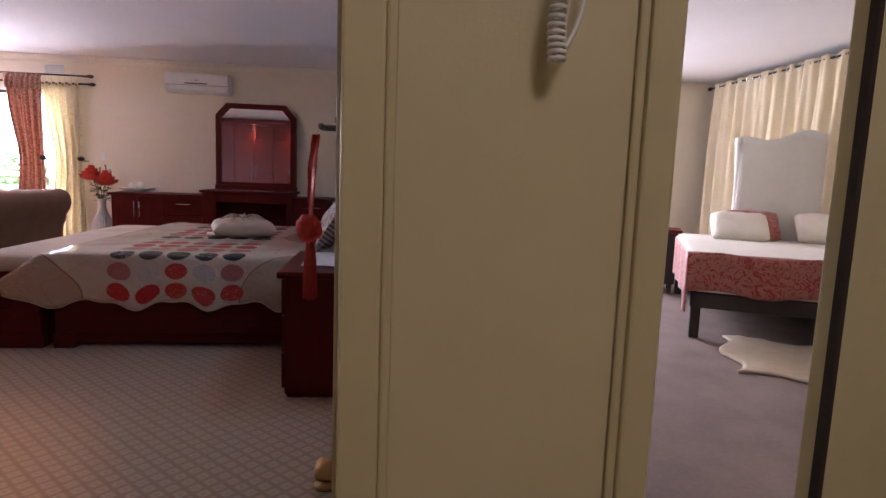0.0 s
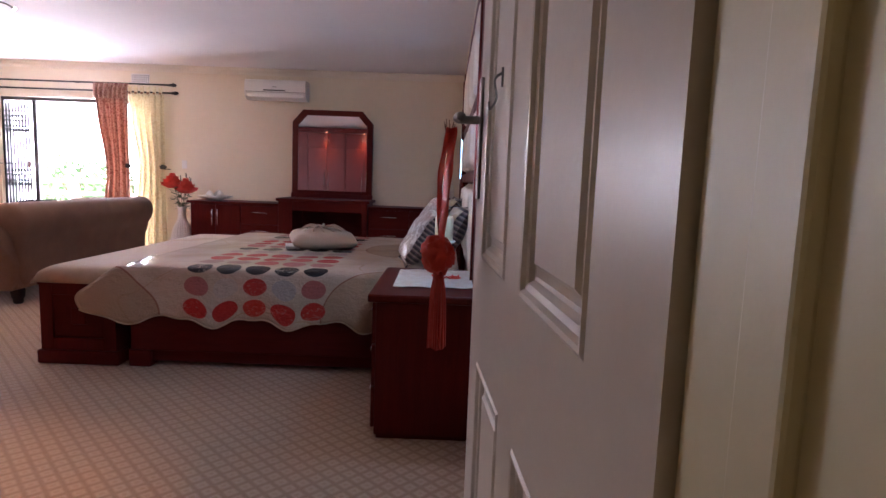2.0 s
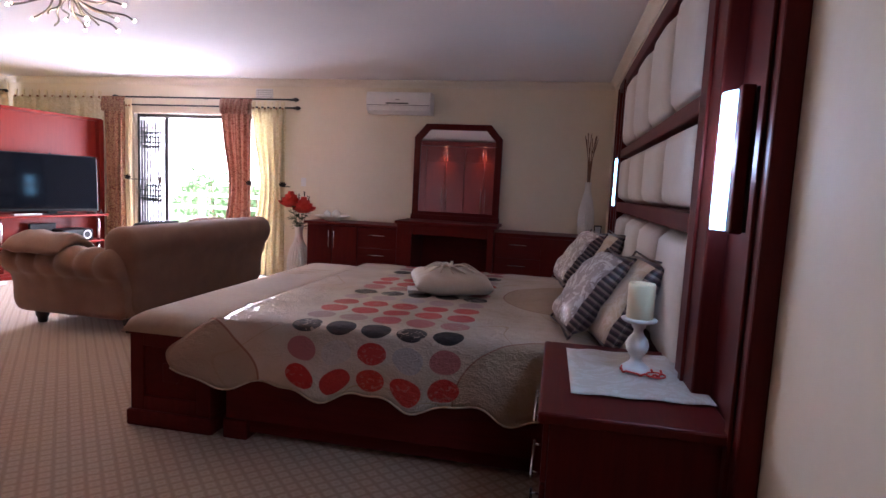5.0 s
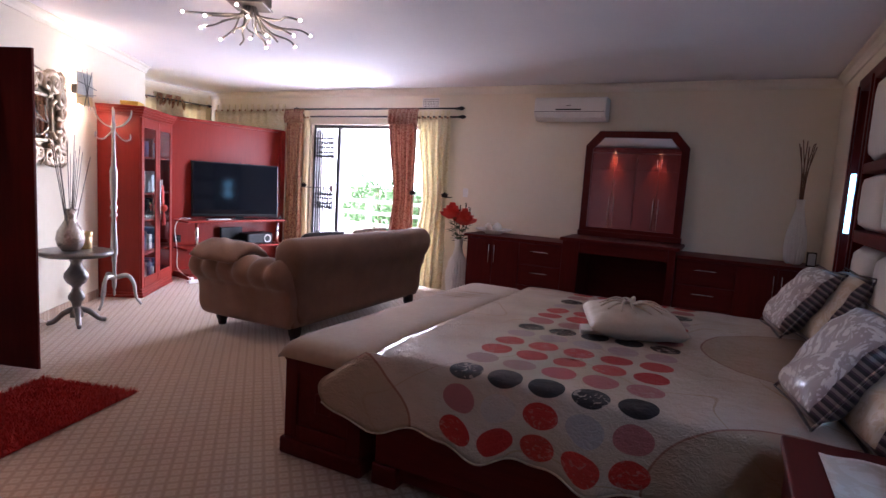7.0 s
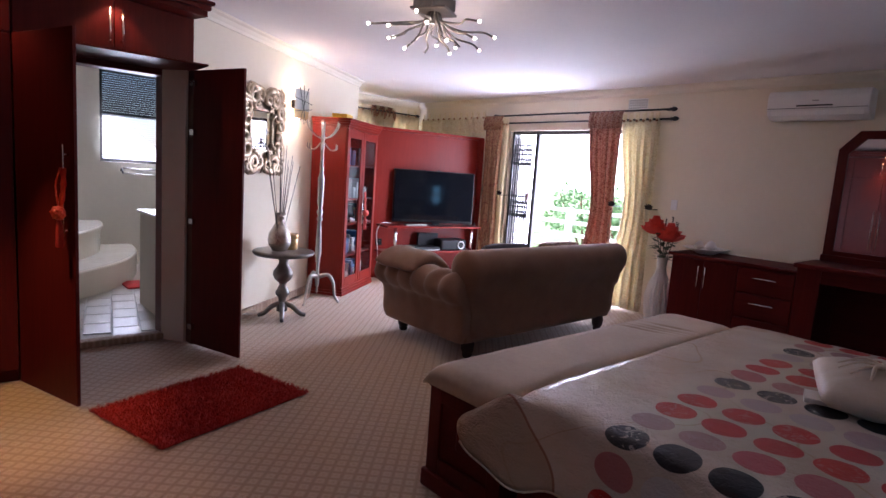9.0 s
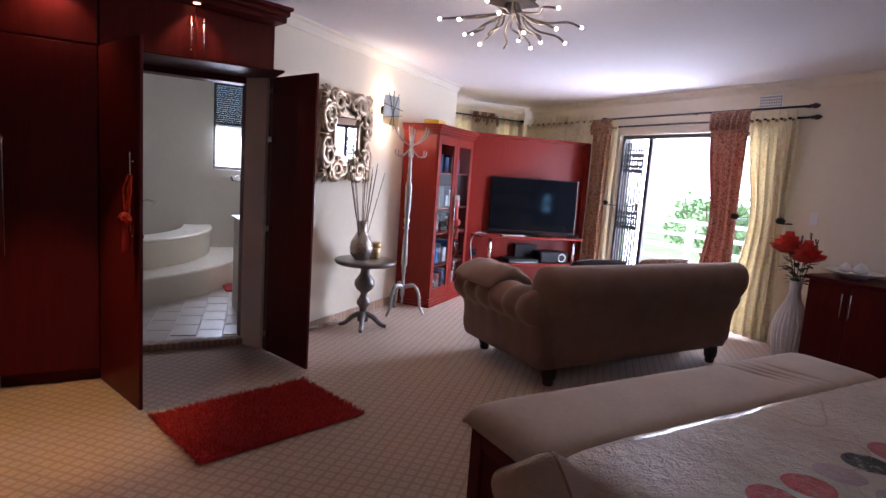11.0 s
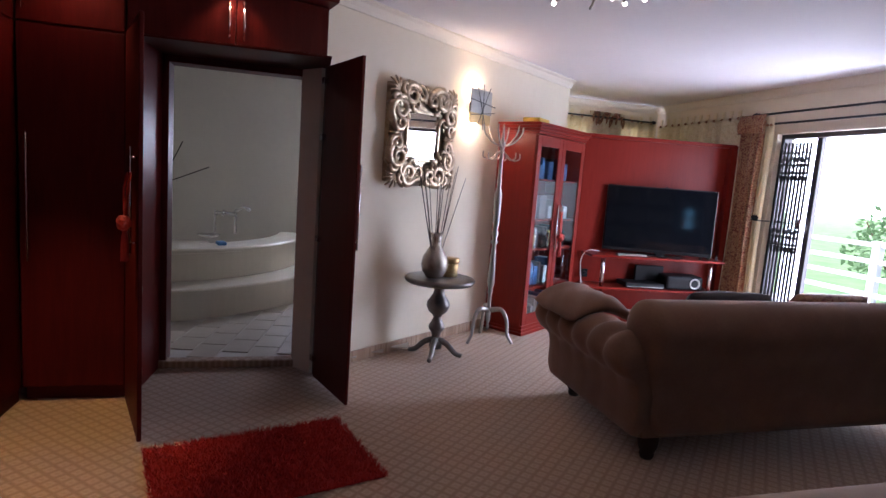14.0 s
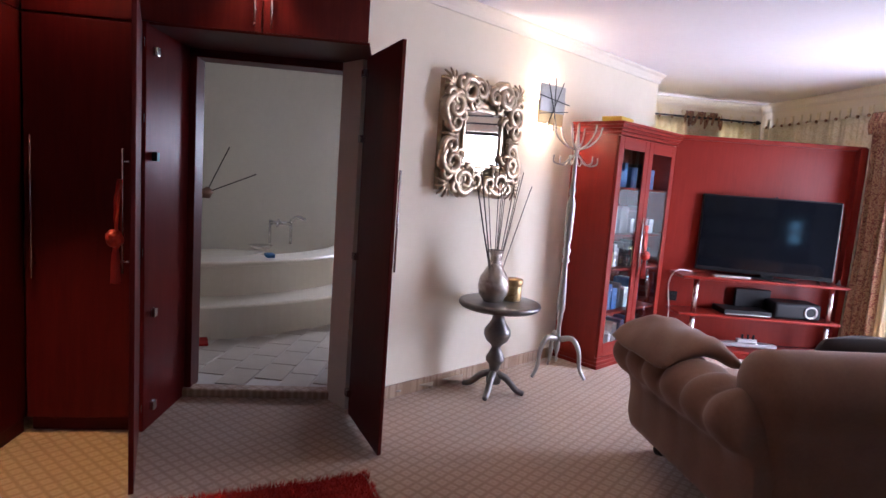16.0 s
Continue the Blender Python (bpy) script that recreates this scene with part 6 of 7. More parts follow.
# ---- shag rug ----
rg = thing("rug", Matrix.Translation((-3.745, 3.53, 0.0)) @ Matrix.Rotation(math.atan2(0.91, -0.26), 4, "Z"), "rectangular red shag bath rug on the carpet", "rug")
part("backing", slab(-0.475, 0.475, -0.33, 0.33, 0.001, 0.012, 0.004), RED_SHAG, rg)
rnd = random.Random(2)
bm = bmesh.new()
for k in range(15000):
    x, y = rnd.uniform(-0.49, 0.49), rnd.uniform(-0.345, 0.345)
    a = rnd.uniform(0, 6.283)
    L = rnd.uniform(0.018, 0.035)
    w = 0.0026
    c, s = math.cos(a), math.sin(a)
    e = (x + 0.6 * L * c + 0.01 * x, y + 0.6 * L * s, 0.010 + L * 0.75)
    bm.faces.new([bm.verts.new(q) for q in ((x - w * s, y + w * c, 0.008), (x + w * s, y - w * c, 0.008), e)])
tagged(part("shag", bm, RED_SHAG, rg, "long tufted red wool"), kind="stuff")

# ---- wardrobes and the passage to the bathroom ----
def wardrobe_unit(m, w, depth, label, handle_side, tall=True, z0=2.06):
    """One wardrobe unit, front in the plane y = 0 facing -y: tall door below, loft door above."""
    ob = thing("wardrobe", m, label, "wardrobe", "built-in wardrobe units")
    if tall:
        part("carcass", slab(0.002, w - 0.002, 0.022, depth, 0.08, 2.40, 0.002), WOOD_Z, ob)
        part("plinth", slab(0.002, w - 0.002, 0.05, depth, 0.0, 0.08, 0.002), WOOD_X, ob)
        d = part("door", slab(0.003, w - 0.003, 0.0, 0.02, 0.085, 2.035, 0.004), WOOD_Z, ob)
        bar_handle(d, 0.05 if handle_side < 0 else w - 0.05, 1.14, 0.68)
    else:
        part("carcass", slab(0.002, w - 0.002, 0.022, depth, z0, 2.40, 0.002), WOOD_Z, ob)
    d = part("loft_door", slab(0.003, w - 0.003, 0.0, 0.02, 2.045 if tall else z0 - 0.005, 2.395, 0.004), WOOD_Z, ob)
    bar_handle(d, 0.04 if handle_side < 0 else w - 0.04, 2.21, 0.22)
    return ob


def cornice_box(name, m, w, depth):
    ob = thing(name, m, "mahogany wardrobe cornice holding small downlights", "cornice")
    part("fascia", slab(-0.02, w + 0.02, -0.13, depth, 2.40, 2.44, 0.006), WOOD_X, ob)
    part("fascia", slab(-0.03, w + 0.03, -0.16, depth, 2.44, 2.475, 0.008), WOOD_X, ob)
    part("fascia", slab(-0.04, w + 0.04, -0.19, depth, 2.475, 2.50, 0.008), WOOD_X, ob)
    return ob


def downlight(parent, x, y=-0.065):
    bm = lathe([(0.0, 2.397), (0.022, 2.397), (0.022, 2.3995)], 16, False)
    bmesh.ops.translate(bm, verts=bm.verts, vec=(x, y, 0))
    part("downlight", bm, DOWNLIGHT, parent, "glowing halogen downlight")


# west run: front turned to face the room, x runs towards the corner
WW = Matrix.Translation((-4.60, 2.215, 0)) @ Matrix.Rotation(radians(90), 4, "Z")
wardrobe_unit(WW, 0.51, 0.60, "tall dark mahogany wardrobe with steel handle", -1)
BX = Matrix.Translation((-4.605, 2.73, 0)) @ Matrix.Rotation(math.atan2(1.07, -0.275), 4, "Z")
BL = math.hypot(1.07, 0.275)
for k in range(2):
    wardrobe_unit(BX @ Matrix.Translation((k * BL / 2, 0, 0)), BL / 2, 0.42, "mahogany loft cupboard above the bathroom passage", 1 if k == 0 else -1, False)
cw = cornice_box("cornice", BX @ Matrix.Translation((-0.45, 0, 0)), BL + 0.45, 0.42)
downlight(cw, 0.45 + BL / 2 - 0.02)
downlight(cw, 0.2)
for k in range(6):
    wardrobe_unit(Matrix.Translation((-1.50 - 0.45 * k, 2.21, 0)) @ Matrix.Rotation(radians(180), 4, "Z"), 0.45, 0.60, "tall dark mahogany wardrobe with steel handle", 1 if k % 2 == 0 else -1)
cs2 = cornice_box("cornice", Matrix.Translation((-1.46, 2.21, 0)) @ Matrix.Rotation(radians(180), 4, "Z"), 3.1, 0.60)
for x in (0.49, 1.39, 2.52):
    downlight(cs2, x)
fl = thing("wardrobe_corner_panel", at(-4.60, 2.0), "dark mahogany corner filler panel", "panel")
part("panel", slab(-0.02, 0.397, -0.39, 0.205, 0.08, 2.04, 0.003), WOOD_Z, fl)
part("upper_panel", slab(-0.02, 0.397, -0.39, 0.205, 2.045, 2.40, 0.003), WOOD_Z, fl)
part("plinth", slab(-0.02, 0.385, -0.39, 0.193, 0.0, 0.079, 0.003), WOOD_X, fl)

# passage lining, jambs and the two open leaves
pas = tagged(new("door_1"), "open passage lined with mahogany leading to bathroom", "doorway", "", "structure")


def wall_slab(name, p, q, th, z0, z1, mat, parent, label=""):
    p, q = Vector((*p, 0)), Vector((*q, 0))
    d = q - p
    m = Matrix.Translation(p) @ Matrix.Rotation(math.atan2(d.y, d.x), 4, "Z")
    return part(name, slab(0, d.length, 0, th, z0, z1, 0.003, 2, m), mat, parent, label)


wall_slab("lining", (-4.625, 2.755), (-5.145, 2.80), 0.02, 0.0, 2.06, LINING, pas)
wall_slab("lining", (-5.145, 3.69), (-5.125, 3.785), 0.02, 0.0, 2.06, PASSAGE_SIDE, pas, "tan painted return")
wall_slab("lining", (-5.125, 3.785), (-4.885, 3.80), 0.02, 0.0, 2.06, PASSAGE_SIDE, pas, "tan painted side")
wall_slab("soffit", (-5.15, 2.775), (-4.64, 2.76), 1.05, 2.045, 2.058, WOOD_X, pas)
for y0, y1 in ((2.80, 2.84), (3.655, 3.69)):
    part("jamb", slab(-5.29, -5.13, y0, y1, 0.0, 2.05, 0.004), WOOD_Z, pas)
part("lintel", slab(-5.29, -5.13, 2.80, 3.69, 2.0, 2.05, 0.004), WOOD_Y, pas)
part("threshold", slab(-5.20, -5.11, 2.78, 3.79, 0.0, 0.052, 0.012, 3), CARPET, pas, "carpet turned over the step")


for z in (0.12, 0.62, 1.42, 1.93):
    part("hinge_plate", slab(-4.72, -4.68, 2.765, 2.79, z - 0.022, z + 0.022, 0.003), CHROME if z != 1.42 else IRON, pas, "small metal hinge plate")


def leaf_door(p, q, label, hside):
    p, q = Vector((*p, 0)), Vector((*q, 0))
    d = q - p
    m = Matrix.Translation(p) @ Matrix.Rotation(math.atan2(d.y, d.x), 4, "Z")
    ob = thing("passage_door", m, label, "wardrobe door", "open passage doors")
    part("leaf", slab(0.004, d.length, -0.01, 0.01, 0.012, 2.04, 0.003), WOOD_Z, ob)
    bm = bmesh.new()
    x, y = d.length - 0.05, hside * 0.038
    tube([(x, y, 0.94), (x, y, 1.44)], 0.006, 8, bm)
    for z in (0.99, 1.39):
        tube([(x, y, z), (x, 0, z)], 0.005, 6, bm)
    part("handle", bm, CHROME, ob, "brushed steel bar handle", True)
    for z in (0.15, 0.95, 1.6, 1.95):
        part("hinge", slab(0.0, 0.045, -hside * 0.03 - 0.008, -hside * 0.012 + 0.008, z - 0.02, z + 0.02, 0.002), CHROME, ob, "steel cup hinge")
    return ob, m, d.length


lf, lm, ll = leaf_door((-4.60, 2.735), (-4.02, 2.935), "dark mahogany passage door standing open", -1)
tassel(lm @ Matrix.Translation((ll - 0.05, -0.045, 1.32)), "red organza ribbon tassel on door handle", 0.8)
leaf_door((-4.885, 3.805), (-4.375, 3.972), "dark mahogany passage door standing open", 1)

# ---- bathroom ----
tub = thing("corner_bath", at(-8.3, 1.9, 0.035), "ivory corner bath with a curved tiled step", "bath")
n = 40


def arc_wall(r0, r1, z0, z1, mat, name):
    bm = bmesh.new()
    rows = []
    for k in range(n + 1):
        a = radians(-12 + 102 * k / n)
        c, s = math.cos(a), math.sin(a)
        rows.append([bm.verts.new((r * c, r * s, z)) for r, z in ((r1, z0), (r1, z1 - 0.015), (r1 - 0.015, z1), (r0, z1), (r0, z0))])
    for p, q in zip(rows, rows[1:]):
        for j in range(5):
            i = (j + 1) % 5
            bm.faces.new((p[j], q[j], q[i], p[i]))
    bm.faces.new(rows[0])
    bm.faces.new(rows[-1][::-1])
    bmesh.ops.recalc_face_normals(bm, faces=bm.faces[:])
    return part(name, bm, mat, tub, "", False)


arc_wall(1.0, 2.27, 0.0, 0.268, TUB_WHITE, "step")
arc_wall(1.62, 1.90, 0.268, 0.53, TUB_WHITE, "apron")
arc_wall(1.60, 1.93, 0.525, 0.565, TUB_WHITE, "rim")
arc_wall(0.78, 1.64, 0.2, 0.30, TUB_WHITE, "basin_floor")
arc_wall(0.2, 0.80, 0.0, 0.42, TUB_WHITE, "back_ledge")
mx = thing("bath_mixer", at(-7.95, 2.90, 0.602), "chrome bath mixer with shower hose", "tap")
part("body", tube([(0, -0.1, 0.22), (0, 0.12, 0.22)], 0.022, 10), CHROME, mx, "", True)
part("spout", tube(arc([(0, 0.0, 0.22), (0.08, 0.0, 0.26), (0.16, 0, 0.2)], 5), 0.013, 8), CHROME, mx, "", True)
for y in (-0.1, 0.12):
    part("pillar", tube([(0, y, 0.0), (0, y, 0.25)], 0.014, 8), CHROME, mx, "", True)
part("hand_shower", tube(arc([(0.02, 0.12, 0.25), (0.06, 0.2, 0.3), (0.06, 0.28, 0.27)], 5), 0.02, 8), CHROME, mx, "", True)
soap = thing("soap_rack", at(-7.45, 2.80, 0.602), "wire soap rack on bath rim", "soap rack")
part("tray", lathe([(0.06, 0.0), (0.1, 0.02), (0.12, 0.035), (0.11, 0.035), (0.0, 0.012)], 20, False), CHROME, soap, "", True)
sponge = link("bath_sponge", slab(-0.06, 0.06, -0.04, 0.04, 0, 0.035, 0.012, 3), BOOKS_BLUE, smooth=True)
sponge.matrix_world = at(-6.92, 2.98, 0.602, 20)
tagged(sponge, "small pale blue bath sponge on the rim", "sponge")
vb = thing("reed_vase", at(-6.62, 2.24, 0.303), "tall brown vase holding long dark reeds", "vase")
part("vessel", lathe([(0.07, 0), (0.09, 0.1), (0.08, 0.4), (0.05, 0.6), (0.06, 0.68)], 20), STICK, vb, "", True)
for tip in ((0.02, 0.44, 1.25), (0.02, 0.66, 1.04)):
    part("reed", tube([(0, 0.0, 0.5), (0.01, 0.26, 0.86), tip], 0.005, 6), DARK_STICK, vb)
bm = bmesh.new()
bmesh.ops.create_icosphere(bm, subdivisions=2, radius=0.05, matrix=Matrix.Translation((0, 0.26, 0.86)))
for v in bm.verts:
    v.co += v.normal * 0.015 * noise.noise(v.co * 40)
part("seed_head", bm, STICK, vb, "brown dried seed head", True)
vn = thing("vanity_partition", at(-6.19, 3.76, 0.035), "low cream partition wall with a pale ledge", "partition")
part("body", slab(0.0, 0.62, 0.0, 0.30, 0.0, 0.86, 0.004), BATH_WALL, vn)
part("ledge", slab(-0.02, 0.63, -0.02, 0.32, 0.86, 0.885, 0.005), CERAMIC, vn)
tr = thing("towel_rail", at(-8.3, 4.3, 1.2), "double chrome towel rail under the window", "towel rail")
for dx, z in ((0.06, 0.03), (0.11, -0.03)):
    part("bar", tube([(dx, -0.24, z), (dx, 0.3, z)], 0.008, 8), CHROME, tr, "", True)
for y in (-0.24, 0.3):
    part("bracket", tube([(0.0, y, 0.0), (0.06, y, 0.03), (0.11, y, -0.03)], 0.01, 8), IRON, tr, "", True)
wb2 = tagged(new("window_2"), "bathroom window with a dark slatted blind", "window", "", "structure")
for a in ((3.84, 3.88, 1.30, 2.40), (4.48, 4.52, 1.30, 2.40), (3.88, 4.48, 1.30, 1.34), (3.88, 4.48, 2.36, 2.40), (3.88, 4.48, 1.85, 1.88)):
    part("window_frame", slab(-8.42, -8.36, a[0], a[1], a[2], a[3], 0.003), ALUMINIUM, wb2)
blind = thing("venetian_blind", at(-8.3, 4.18, 0), "dark venetian blind half closed over window", "blind")
part("head_rail", slab(0.01, 0.05, -0.33, 0.33, 2.36, 2.40, 0.003), IRON, blind)
# One dark blind; open slats are coloured white for daylight passing between them.
for k in range(40):
    z = 1.345 + 0.0255 * k
    shut = z > 1.86
    part("slat", slab(-0.012, 0.012, -0.32, 0.32, -0.0008, 0.0008, 0, 2, Matrix.Translation((0.03, 0, z)) @ Matrix.Rotation(radians(78 if shut else 22), 4, "Y")), IRON if shut else WHITE_PLASTIC, blind)
for x, y, w in ((-7.0, 4.05, 0.0), (-6.08, 2.42, 0.3)):
    mt = link("bath_mat", slab(-0.18, 0.18, -0.25, 0.25, 0.0, 0.018, 0.006), RED_SHAG)
    mt.matrix_world = at(x, y, 0.044, math.degrees(w))
    tagged(mt, "small orange red bath mat on tiles", "bath mat", "bath mats")

# ---- entrance: door, casing, entry phone ----
DM = Matrix.Translation((0.195, 1.08, 0)) @ Matrix.Rotation(math.atan2(0.95, -0.07), 4, "Z")
door = thing("panel_door", DM, "cream gloss panelled door standing open", "door")
LW, TH = 0.95, 0.042
panels = [(0.15, 0.435, 0.16, 0.78), (0.555, 0.825, 0.16, 0.78), (0.15, 0.435, 1.0, 1.90), (0.555, 0.825, 1.0, 1.90)]
bm = bmesh.new()
for a in ((0.0, 0.15, 0.0, 2.04), (0.435, 0.555, 0.0, 2.04), (0.825, LW, 0.0, 2.04), (0.15, 0.435, 0.0, 0.16), (0.15, 0.435, 0.78, 1.0), (0.15, 0.435, 1.90, 2.04), (0.555, 0.825, 0.0, 0.16), (0.555, 0.825, 0.78, 1.0), (0.555, 0.825, 1.90, 2.04)):
    box(bm, a[0], a[1], -TH, 0.0, a[2] + 0.01, a[3] + 0.01)
part("leaf", bm, GLOSS_WHITE, door)
for x0, x1, z0, z1 in panels:
    bm = bmesh.new()
    rings = [(0.0, 0.0), (0.005, 0.003), (0.011, 0.002), (0.015, -0.004), (0.024, -0.006), (0.030, -0.013), (0.036, -0.014), (0.050, -0.010), (0.056, -0.005)]
    for side in (1, -1):
        vs = []
        for e, h in rings:
            y = h if side > 0 else -TH - h
            vs.append([bm.verts.new((x, y, z + 0.01)) for x, z in ((x0 + e, z0 + e), (x1 - e, z0 + e), (x1 - e, z1 - e), (x0 + e, z1 - e))])
        for p, q in zip(vs, vs[1:]):
            for k in range(4):
                bm.faces.new((p[k], p[(k + 1) % 4], q[(k + 1) % 4], q[k]))
        bm.faces.new(vs[-1])
    bmesh.ops.recalc_face_normals(bm, faces=bm.faces[:])
    part("panel", bm, GLOSS_WHITE, door, "raised moulded panel")
lk = part("lock_plate", slab(0.90, 0.93, 0.0, 0.007, 1.13, 1.39, 0.003), PEWTER, door, "worn steel lock plate")
part("lever", tube(arc([(0.914, 0.0, 1.30), (0.914, 0.05, 1.30), (0.86, 0.057, 1.30), (0.81, 0.055, 1.295)], 5), 0.009, 8), PEWTER, lk, "steel lever handle", True)
hk = thing("door_hook", DM @ Matrix.Translation((0.69, -0.003, 1.335)) @ Matrix.Diagonal((0.5, 0.4, 0.62, 1)), "old hook fixed to the door panel", "hook")
part("plate", slab(-0.007, 0.007, -0.006, 0.004, 0.0, 0.055, 0.002), PEWTER, hk)
part("hook_arm", tube(arc([(0, 0.0, 0.04), (0.01, 0.03, 0.02), (0.005, 0.02, -0.03), (0.02, 0.045, -0.06), (0.03, 0.05, -0.04)], 5), 0.005, 7), PEWTER, hk, "", True)
tassel(DM @ Matrix.Translation((0.868, 0.07, 1.277)) @ Matrix.Rotation(radians(180), 4, "Z"), "red organza ribbon tassel hanging on door handle", 0.9)
st = thing("door_stop", at(0.06, 2.33), "small carved brass door stop on carpet", "door stop")
part("base", lathe([(0.04, 0), (0.045, 0.01), (0.03, 0.03)], 16), BRASS, st, "", True)
bm = bmesh.new()
bmesh.ops.create_icosphere(bm, subdivisions=3, radius=0.045, matrix=Matrix.Translation((0, 0, 0.07)))
for v in bm.verts:
    v.co += v.normal * 0.012 * noise.noise(v.co * 45)
part("figure", bm, BRASS, st, "", True)
cas = tagged(new("trim"), "cream gloss door frame and casing", "door frame", "", "structure")
for a in ((0.205, 0.25, 0.888, 0.90), (0.25, 0.262, 0.893, 0.90), (0.528, 0.566, 0.888, 0.90), (0.516, 0.528, 0.893, 0.90)):
    part("casing", slab(a[0], a[1], a[2], a[3], 0.0, 2.14, 0.004), TRIM_CREAM, cas)
part("jamb", slab(0.205, 0.225, 0.90, 1.075, 0.0, 2.10, 0.003), TRIM_CREAM, cas)
part("jamb", slab(0.552, 0.566, 0.90, 1.06, 0.0, 2.10, 0.003), TRIM_CREAM, cas)
part("jamb", slab(-0.70, -0.68, 0.90, 1.06, 0.0, 2.10, 0.003), TRIM_CREAM, cas)
part("door_bead", slab(0.195, 0.206, 0.96, 1.0, 0.0, 2.10, 0.003), TRIM_CREAM, cas)
ph = thing("entry_phone", at(0.425, 0.90, 1.445), "brown wall phone with a coiled white cord", "phone")
part("housing", slab(-0.07, 0.05, -0.05, 0.0, 0.0, 0.2, 0.01, 3), STICK, ph)
part("handset", slab(-0.065, -0.025, -0.085, -0.045, 0.01, 0.2, 0.012, 3), STICK, ph)
bm = bmesh.new()
path = arc([(-0.004, -0.02, 0.0), (0.002, -0.028, -0.05), (-0.006, -0.03, -0.11), (-0.004, -0.03, -0.15)], 6)
coil = []
for k, p in enumerate(path):
    for j in range(6):
        a = (k * 6 + j) * 1.05
        coil.append(p + Vector((0.0085 * math.cos(a), 0.0085 * math.sin(a), 0)))
tube(coil, 0.0026, 5, bm)
part("coiled_cord", bm, WHITE_PLASTIC, ph, "coiled white cord", True)
part("lead", tube(arc([(-0.04, -0.02, 0.0), (-0.035, -0.03, -0.02), (0.0, -0.03, -0.035), (0.012, -0.03, -0.055)], 6), 0.004, 6), WHITE_PLASTIC, ph, "white flex", True)
part("lead", tube(arc([(0.02, -0.02, 0.0), (0.026, -0.026, -0.05), (0.018, -0.024, -0.11), (-0.004, -0.03, -0.152)], 6), 0.003, 6), WHITE_PLASTIC, ph, "white flex", True)

# ---- guest room through the second doorway ----
gd = thing("guest_door", Matrix.Translation((1.45, 1.03, 0)) @ Matrix.Rotation(math.atan2(-0.09, -0.64), 4, "Z"), "cream door with dark edge standing ajar", "door")
part("leaf", slab(0.0, 0.64, -0.02, 0.02, 0.01, 2.05, 0.003), TRIM_CREAM, gd)
part("edge_strip", slab(0.64, 0.648, 0.008, 0.021, 0.01, 2.05, 0.001), BLACK_GAP, gd, "dark unpainted door edge")
curtain("guest_curtain", Matrix.Translation((4.55, 4.9, 2.49)) @ Matrix.Rotation(radians(90), 4, "Z"), -2.4, 2.6, 2.40, 22, 0.055, GUEST_CURTAIN, "cream eyelet curtain lit by daylight", None, "", 9)
gr = rod("curtain_rod", (4.55, 2.4, 2.45), (4.55, 7.6, 2.45), "steel curtain rod with eyelet rings")
for k in range(44):
    y = 2.55 + 0.113 * k
    part("eyelet", tube([(4.55 + 0.024 * math.cos(a / 10 * 6.2832), y, 2.45 + 0.024 * math.sin(a / 10 * 6.2832)) for a in range(11)], 0.005, 6), CHROME, gr)
GB = Matrix.Translation((2.60, 4.35, 0)) @ Matrix.Rotation(math.atan2(-0.42, 0.91), 4, "Z")
gb = thing("guest_bed", GB, "bed with tall pale winged headboard", "bed")
part("frame", slab(0.02, 1.55, 0.02, 1.95, 0.24, 0.36, 0.01), BLACK_GAP, gb, "dark wooden bed frame")
part("mattress", slab(0.02, 1.55, 0.0, 1.95, 0.36, 0.66, 0.05, 3), WHITE_QUILT, gb)
for x in (0.03, 1.47):
    for y in (0.03, 1.87):
        part("leg", slab(x, x + 0.07, y, y + 0.07, 0.0, 0.24, 0.006), BLACK_GAP, gb)


def wing_top(s, t):
    u = 2 * s - 1
    top = 1.70 + 0.05 * math.cos(u * 5.5) - 0.06 * abs(u) ** 6
    return (0.54 + 1.13 * s, 1.90 - 0.03 * math.cos(u * 1.5) , 0.3 + (top - 0.3) * t)


part("headboard", grid_solid(28, 20, wing_top, -0.09), GUEST_HEAD, gb, "pale grey upholstered headboard", True)
part("seam", tube([wing_top(0.48, k / 10) for k in range(1, 11)], 0.005, 6), PEWTER, gb)
for x0 in (0.48, 1.64):
    def wing(s, t, x0=x0):
        return (x0 + 0.04 * math.sin(t * 3), 1.95 - 0.22 * s * (0.65 + 0.35 * math.cos(t * 5)), 0.3 + 1.37 * t)
    part("wing", grid_solid(8, 20, wing, 0.05), GUEST_HEAD, gb, "curved headboard wing", True)
spread = thing("bedspread", GB, "white quilted spread with red paisley border", "bedspread")


def sp(s, t):
    x = -0.02 + 1.59 * s
    a = t * 1.75
    if a < 0.30:
        return (x, -0.02 - 0.012 * math.sin(x * 16), 0.37 + a + 0.02 * math.sin(x * 9))
    return (x, a - 0.32, 0.67 + 0.008 * noise.noise((x * 4, a * 4, 0)))


bm = grid_solid(24, 30, sp, 0.012)
for f in bm.faces:
    f.material_index = 1 if f.calc_center_median().y < 0.02 else 0
part("cover", bm, [WHITE_QUILT, RED_THROW], spread, "", True)


def sp2(s, t):
    return (-0.025 - 0.012 * math.sin(s * 20), -0.02 + 1.4 * s, 0.665 - (0.36 + 0.10 * (s < 0.1)) * t)


